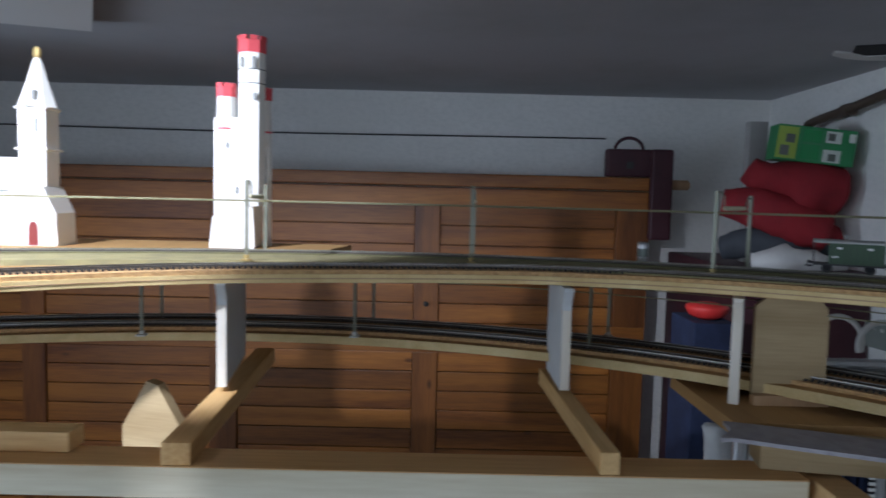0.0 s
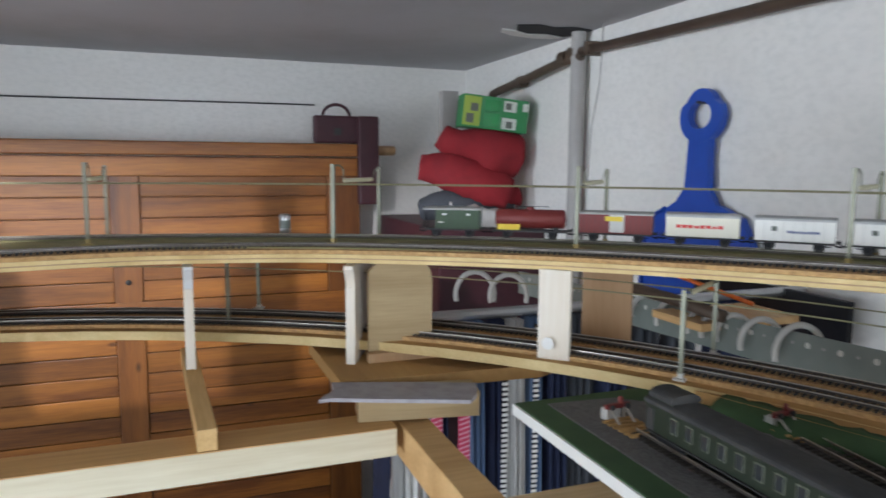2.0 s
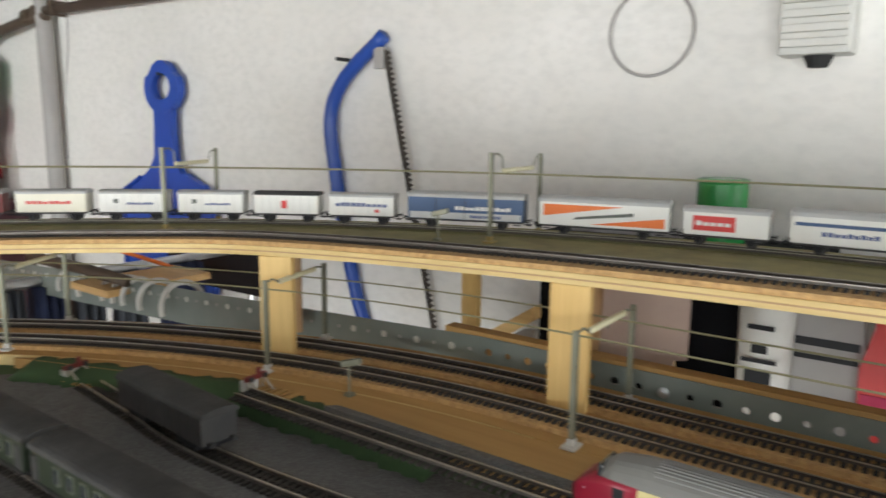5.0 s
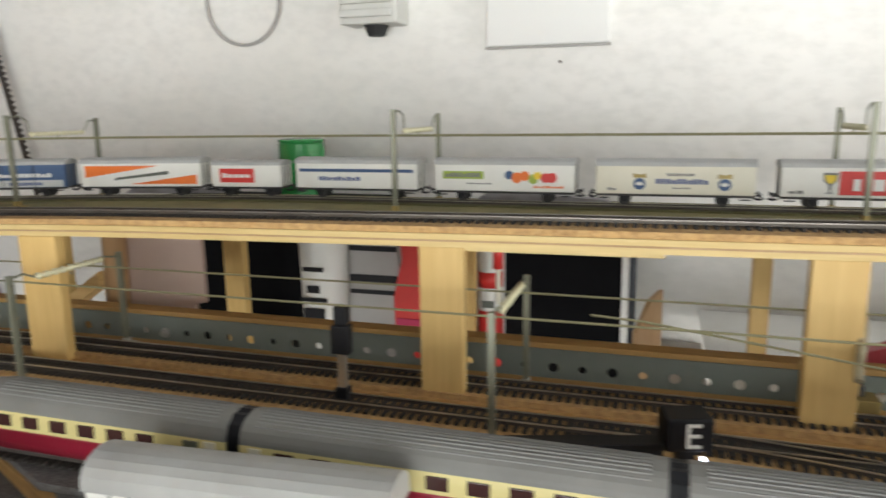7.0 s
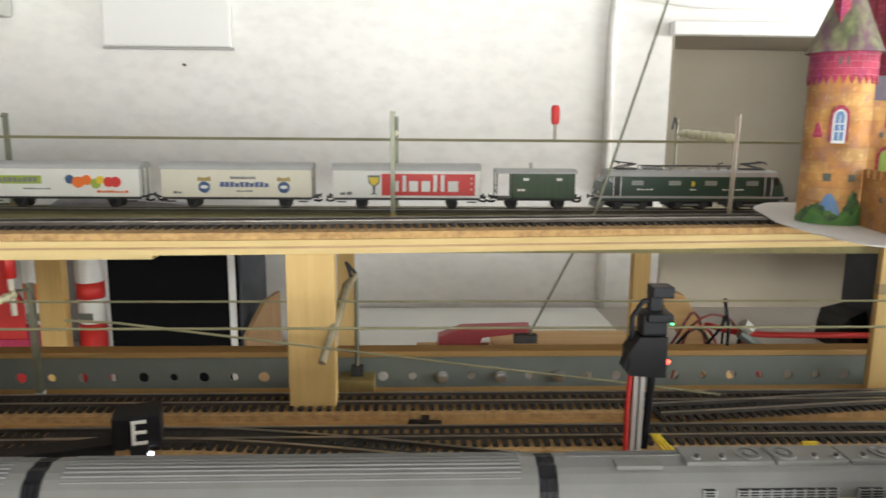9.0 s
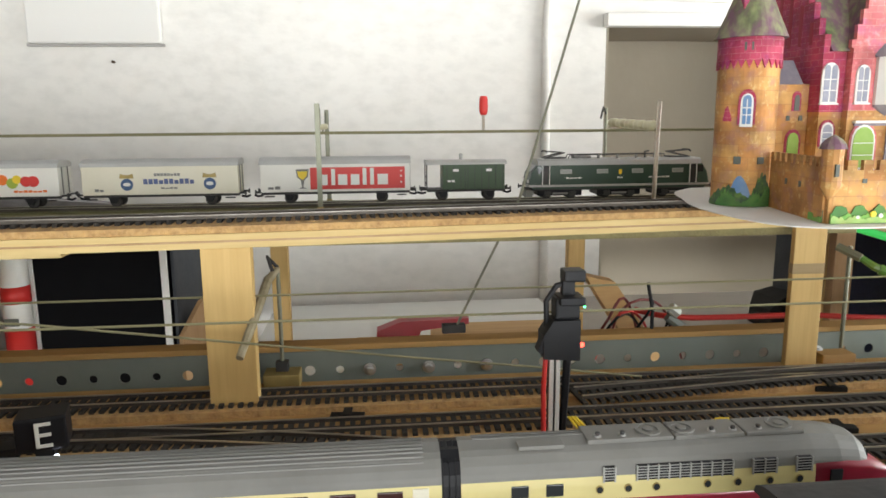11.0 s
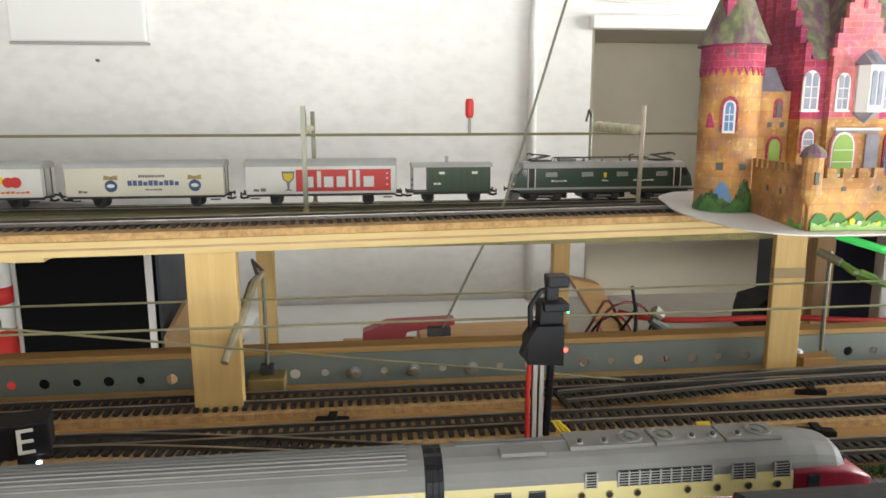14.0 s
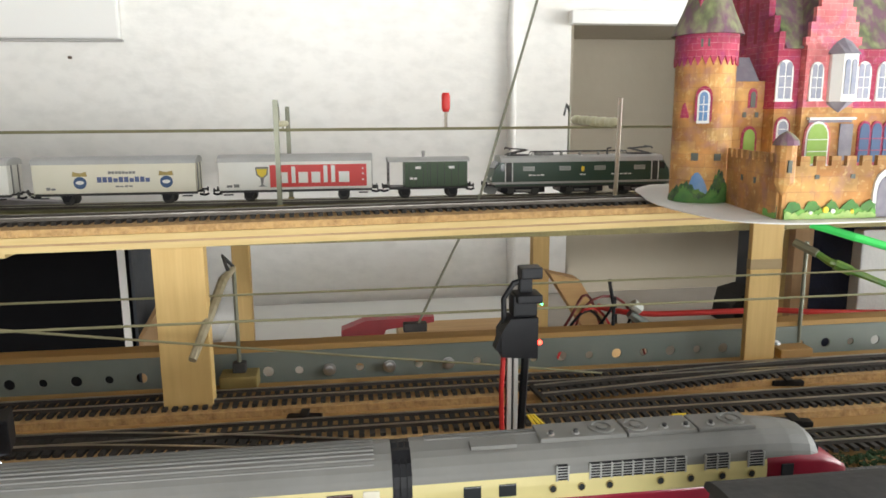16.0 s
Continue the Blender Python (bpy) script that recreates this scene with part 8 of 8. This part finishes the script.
for y in (-1.0815, -1.0985, -1.1190):
    wall_window(y, 1.6745, 0.0095, 0.0250, "castle_pane", "paper", BX - 0.0006, True)
for y in (-1.0870, -1.0970, -1.1070, -1.1170):
    wall_window(y, 1.6270, 0.0078, 0.0290, "wagon_blue", "castle_red", BX)
wall_window(-1.0185, 1.6745, 0.0105, 0.0260, "castle_pane", "paper", BX - 0.0006, True)
wall_window(-1.0200, 1.6430, 0.0070, 0.0150, "castle_pane", "paper", BX, surround="castle_red")
part("chimney", box(RDX - 0.030, RDX - 0.018, -1.0900, -1.0790, 1.760, 1.812), "castle_pink", castle, "pink brick chimney")
part("chimney", box(RDX - 0.012, RDX + 0.002, -1.0440, -1.0320, 1.790, 1.836), "castle_strip", castle, "dark red chimney")
# gate wing and low walls
def battlement(a, b, z0, z1, tooth, thick, mat, name, label):
    a, b = Vector(a), Vector(b)
    d = (b - a)
    n = d.length
    m = pose(a.x, a.y, 0, 0, 0, math.degrees(math.atan2(d.y, d.x)))
    w = part(name, box(0, n, -thick / 2, thick / 2, z0, z1, m=m), mat, castle, label)
    k = max(3, round(n / tooth))
    for i in range(k):
        part("merlon", box(n * i / k, n * (i + 0.62) / k, -thick / 2, thick / 2, z1, z1 + tooth * 0.6, m=m), mat, w)
    return w, m, n


low, m, n = battlement((0.797, -0.966, 0), (0.795, -1.100, 0), 1.5985, 1.6315, 0.0100, 0.003, "castle_stone", "front_wall", "low orange wall with battlements")
for q in (0.022, 0.046, 0.085, 0.100):
    part("slit", box(q - 0.0014, q + 0.0014, -0.0021, -0.0012, 1.6235, 1.6262, m=m), "print_grey", low)
g = part("gate_frame", prism(arch_shape(0.070, 1.5990, 0.020, 0.030), -0.0030, -0.0010, "y", None, m), "paper", low)
part("gate", prism(arch_shape(0.070, 1.5990, 0.015, 0.026), -0.0034, -0.0010, "y", None, m), "castle_slate", g)
side, m2, n2 = battlement((0.884, -0.980, 0), (0.799, -0.966, 0), 1.5985, 1.6330, 0.0100, 0.003, "castle_stone", "side_wall", "low orange wall beside the tower")
for q in (0.030, 0.052):
    part("slit", box(q - 0.0014, q + 0.0014, -0.0021, -0.0012, 1.618, 1.622, m=m2), "print_grey", side)
turret = part("corner_turret", lathe([(0.001, 1.613), (0.0058, 1.621), (0.0062, 1.622), (0.0062, 1.645)], (0.797, -0.967, 0), 12), "castle_stone", castle)
part("turret_roof", lathe([(0.0078, 1.6445), (0.0070, 1.6475), (0.0045, 1.6505), (0.0006, 1.653)], (0.797, -0.967, 0), 12), "castle_roof", turret)
part("slit", box(0.7900, 0.7912, -0.9675, -0.9650, 1.628, 1.6355), "print_grey", turret)
stair = part("stair_tower", box(0.898, 0.920, -1.0125, -0.9885, 1.5985, 1.6880), "castle_stone", castle)
part("stair_roof", loft([(-1.0140, [(0.8955, 1.6875), (0.9225, 1.6875), (0.911, 1.6890)]), (-1.0060, [(0.8955, 1.6875), (0.9225, 1.6875), (0.911, 1.7060)]), (-0.9960, [(0.8955, 1.6875), (0.9225, 1.6875), (0.911, 1.7060)]), (-0.9870, [(0.8955, 1.6875), (0.9225, 1.6875), (0.911, 1.6890)])]), "castle_slate", stair)
SX = 0.898
part("door_surround", prism(arch_shape(-1.0020, 1.629, 0.0125, 0.0255), SX - 0.0008, SX, "x"), "castle_red", stair)
part("door", prism(arch_shape(-1.0020, 1.630, 0.0090, 0.022), SX - 0.0014, SX, "x"), "castle_door", stair)
part("window_surround", prism(arch_shape(-1.0030, 1.6680, 0.0070, 0.0145), SX - 0.0008, SX, "x"), "castle_red", stair)
part("window_pane", prism(arch_shape(-1.0030, 1.6685, 0.0038, 0.0115), SX - 0.0014, SX, "x"), "print_grey", stair)
for y in (-1.0070, -0.9970):
    part("small_window", box(SX - 0.0010, SX, y - 0.0013, y + 0.0013, 1.6610, 1.6648), "print_grey", stair)


def bush_plate(a, b, z0, heights, mat, lift):
    a, b = Vector(a), Vector(b)
    d = b - a
    m = pose(a.x, a.y, 0, 0, 0, math.degrees(math.atan2(d.y, d.x)))
    k = len(heights) - 1
    pts = [(0, z0)] + [(d.length * i / k, z0 + h) for i, h in enumerate(heights)] + [(d.length, z0)]
    return part("bush", prism(pts, -lift - 0.0004, -lift, "y", None, m), mat, castle, "printed green bushes")


random.seed(21)
for k, (mat, base, lift) in enumerate((("castle_bush", 0.012, 0.0018), ("castle_leaf2", 0.006, 0.0024), ("castle_leaf", 0.004, 0.0030))):
    bush_plate((0.882, -0.9845, 0), (0.7985, -0.9670, 0), 1.5988, [base * (1.75 - 0.022 * i) * (0.55 + 0.45 * abs(math.sin(i * 0.24 + k))) + 0.002 * random.random() for i in range(50)], mat, lift)
    bush_plate((0.7965, -0.9670, 0), (0.7950, -1.0280, 0), 1.5988, [base * (0.45 + 0.55 * abs(math.sin(i * 0.31 + 2 * k))) * 0.85 + 0.002 * random.random() for i in range(50)], ("castle_leaf2", "castle_leaf", "castle_pale_leaf")[k], lift)
for y, z, s0, mt in ((-0.994, 1.6045, 0.0022, "yellow"), (-0.999, 1.6035, 0.0016, "paper"), (-1.012, 1.6030, 0.0015, "yellow"), (-0.984, 1.6028, 0.0012, "paper")):
    part("flower", lathe([(s0, -0.0034), (s0 * 0.8, -0.0040)], (0.7960, y, z), 12, axis="x"), mt, castle)
# the sheet that the castle is glued to, reaching out over the edge of the bed
rim = spline([(1.030, -0.985, 0), (0.995, -0.955, 0), (0.950, -0.941, 0), (0.900, -0.928, 0), (0.853, -0.926, 0), (0.806, -0.933, 0), (0.785, -0.952, 0), (0.780, -0.985, 0), (0.782, -1.06, 0)], 0.012)
outline = [(p.x, p.y) for p, q in rim] + [(0.782, -1.26), (1.045, -1.26)]
part("base_sheet", prism(outline, 1.5976, 1.5984, "z"), "paper", castle, "white card base sheet")
gt = empty("green_tube", "bright green plastic strip beside the castle", "plastic strip")
part("strip", tube([(0.800, -0.990, 1.5945), (0.786, -1.010, 1.588), (0.783, -1.040, 1.5792), (0.775, -1.12, 1.555)], 0.0026, 8), "green_strip", gt)


# ---- card tower and church behind the curve ----
def crenel_ring(parent, x, y, r, z0, z1, k, mat):
    part("battlement", lathe([(r, z0), (r, z1)], (x, y, 0), 8), mat, parent, "red printed battlement")
    for i in range(k):
        m = pose(x, y, 0, 0, 0, 360 * (i + 0.5) / k)
        w = r * math.tan(math.pi / k) * 0.62
        part("merlon", box(r * 0.80, r * 0.98, -w, w, z1, z1 + 0.007, m=m), mat, parent)


thing("backdrop_board", prism([(-0.80, 1.02), (-0.72, 1.00), (-0.45, 1.13), (-0.20, 1.185), (-0.16, 1.40), (-0.80, 1.40)], 1.5585, 1.5690, "z"), "board", "brown board carrying the card tower and church", "model railway board")
ct = empty("card_tower", "white printed card tower with red battlements", "card model")
QX, QY = -0.314, 1.285
main = part("main_shaft", box(QX - 0.060, QX + 0.007, QY - 0.025, QY + 0.033, 1.569, 1.786, 0.004), "paper", ct, "white main tower")
part("base_skirt", loft([(QY - 0.0285, [(QX - 0.066, 1.569), (QX + 0.010, 1.569), (QX + 0.0072, 1.622), (QX - 0.0602, 1.622)]), (QY - 0.0252, [(QX - 0.066, 1.569), (QX + 0.010, 1.569), (QX + 0.0072, 1.622), (QX - 0.0602, 1.622)])]), "paper", ct)
st = part("high_turret", lathe([(0.0225, 1.640), (0.0225, 1.897)], (QX - 0.001, QY - 0.008, 0), 8), "paper", ct, "tall white turret")
crenel_ring(ct, QX - 0.001, QY - 0.008, 0.0240, 1.893, 1.913, 8, "paper_red")
for z in (1.842, 1.865):
    part("turret_band", lathe([(0.0230, z), (0.0230, z + 0.0015)], (QX - 0.001, QY - 0.008, 0), 8), "print_grey", ct)
# slim column with a blue-grey shaded wall behind it, and a turret at either side
part("rear_column", lathe([(0.0062, 1.569), (0.0062, 1.790)], (QX + 0.0150, QY + 0.042, 0), 8), "paper", ct)
for dx, dy, z, r in ((-0.042, -0.014, 1.820, 0.0155), (0.0105, 0.040, 1.822, 0.0100)):
    part("side_turret", lathe([(r * 0.7, 1.742), (r, 1.752), (r, z)], (QX + dx, QY + dy, 0), 8), "paper", ct)
    crenel_ring(ct, QX + dx, QY + dy, r + 0.0008, z, z + 0.015, 8, "paper_red")
    part("red_band", lathe([(r + 0.0006, 1.766), (r + 0.0006, 1.769)], (QX + dx, QY + dy, 0), 8), "paper_red", ct)
for dx, z, h in ((-0.011, 1.868, 0.016), (0.008, 1.866, 0.020), (0.010, 1.815, 0.012)):
    part("window_pane", prism(arch_shape(QX + dx, z, 0.0055, h), QY - 0.0318, QY - 0.026, "y"), "grey_mark", ct)
for dx, z, h in ((-0.036, 1.735, 0.010), (-0.020, 1.66, 0.012)):
    part("window_pane", prism(arch_shape(QX + dx, z, 0.006, h), QY - 0.0258, QY - 0.024, "y"), "grey_mark", ct)
for z in (1.705, 1.735):
    part("window_pane", box(QX + 0.0065, QX + 0.0078, QY + 0.004, QY + 0.018, z, z + 0.013), "print_grey", ct)
ch = empty("card_church", "white printed card church with a pointed spire", "card model")
KX, KY = -0.652, 1.245
part("tower_shaft", box(KX - 0.024, KX + 0.020, KY - 0.020, KY + 0.022, 1.569, 1.792, 0.001), "paper", ch, "white church tower")
for z, w in ((1.788, 0.003), (1.722, 0.004)):
    part("ledge", box(KX - 0.024 - w, KX + 0.020 + w, KY - 0.020 - w, KY + 0.022 + w, z, z + 0.004, 0.001), "paper", ch)
part("spire", lathe([(0.031, 1.792), (0.029, 1.797), (0.017, 1.832), (0.009, 1.860), (0.004, 1.873)], (KX - 0.002, KY, 0), 8), "paper", ch, "pale pointed spire")
part("finial", lathe([(0.0045, 1.871), (0.0065, 1.875), (0.0060, 1.886), (0.0020, 1.890)], (KX - 0.002, KY, 0), 8), "brass", ch, "yellowish knob on the spire")
part("nave", box(KX - 0.140, KX - 0.028, KY + 0.002, KY + 0.060, 1.569, 1.660), "paper", ch)
part("nave_roof", prism([(KY - 0.006, 1.658), (KY + 0.030, 1.712), (KY + 0.066, 1.658)], KX - 0.142, KX - 0.026, "x"), "ply_grey", ch, "pale grey shingled roof")
part("porch", prism([(KX - 0.050, 1.569), (KX + 0.044, 1.569), (KX + 0.042, 1.622), (KX + 0.022, 1.664), (KX - 0.026, 1.664), (KX - 0.048, 1.630)], KY - 0.034, KY + 0.026, "y"), "paper", ch, "white sloping porch walls")
for z, h in ((1.802, 0.016), (1.752, 0.022)):
    part("window_pane", prism(arch_shape(KX + 0.006, z, 0.006, h), KY - 0.0285 if z > 1.79 else KY - 0.0212, KY - 0.0190, "y"), "grey_mark", ch)
for dx in (-0.004, 0.008):
    part("window_pane", prism(arch_shape(KX + dx, 1.670, 0.006, 0.040), KY - 0.0212, KY - 0.0190, "y"), "ply_grey", ch)
part("porch_door", prism(arch_shape(KX + 0.006, 1.570, 0.016, 0.038), KY - 0.0350, KY - 0.0335, "y"), "brown_red", ch, "dark red arched door")

# unseen lamp added to brighten the church and the tower: hood and flaps under the ceiling shape its beam
lamp = empty("work_lamp", "unseen hooded lamp under the ceiling, added to brighten the church and tower", "lamp", at=LAMP, turn=LAMP_TURN)
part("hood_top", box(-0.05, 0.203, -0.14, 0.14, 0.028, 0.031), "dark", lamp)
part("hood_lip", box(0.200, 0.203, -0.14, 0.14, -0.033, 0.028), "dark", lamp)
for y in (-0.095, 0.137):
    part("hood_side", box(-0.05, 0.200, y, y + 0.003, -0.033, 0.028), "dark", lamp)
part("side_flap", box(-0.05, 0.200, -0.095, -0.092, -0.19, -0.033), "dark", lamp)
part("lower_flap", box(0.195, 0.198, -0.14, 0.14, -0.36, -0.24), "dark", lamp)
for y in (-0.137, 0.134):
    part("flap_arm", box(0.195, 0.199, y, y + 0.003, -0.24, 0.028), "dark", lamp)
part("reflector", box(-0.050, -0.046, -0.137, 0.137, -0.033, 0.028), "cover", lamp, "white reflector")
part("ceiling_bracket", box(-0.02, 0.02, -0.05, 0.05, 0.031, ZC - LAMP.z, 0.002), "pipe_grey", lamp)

# ---- loose things ----
o = thing("leaning_plank", prism([(-0.046, 0.0), (-0.046, 1.315), (-0.006, 1.385), (0.012, 1.380), (0.048, 1.322), (0.048, 0.0)], -0.009, 0.009, "y"), "ply_brown", "grey-brown plank with a pointed end leaning behind the beam", "plank")
o.matrix_world = pose(-0.410, 1.10, 0.0, 0, 0, -12)
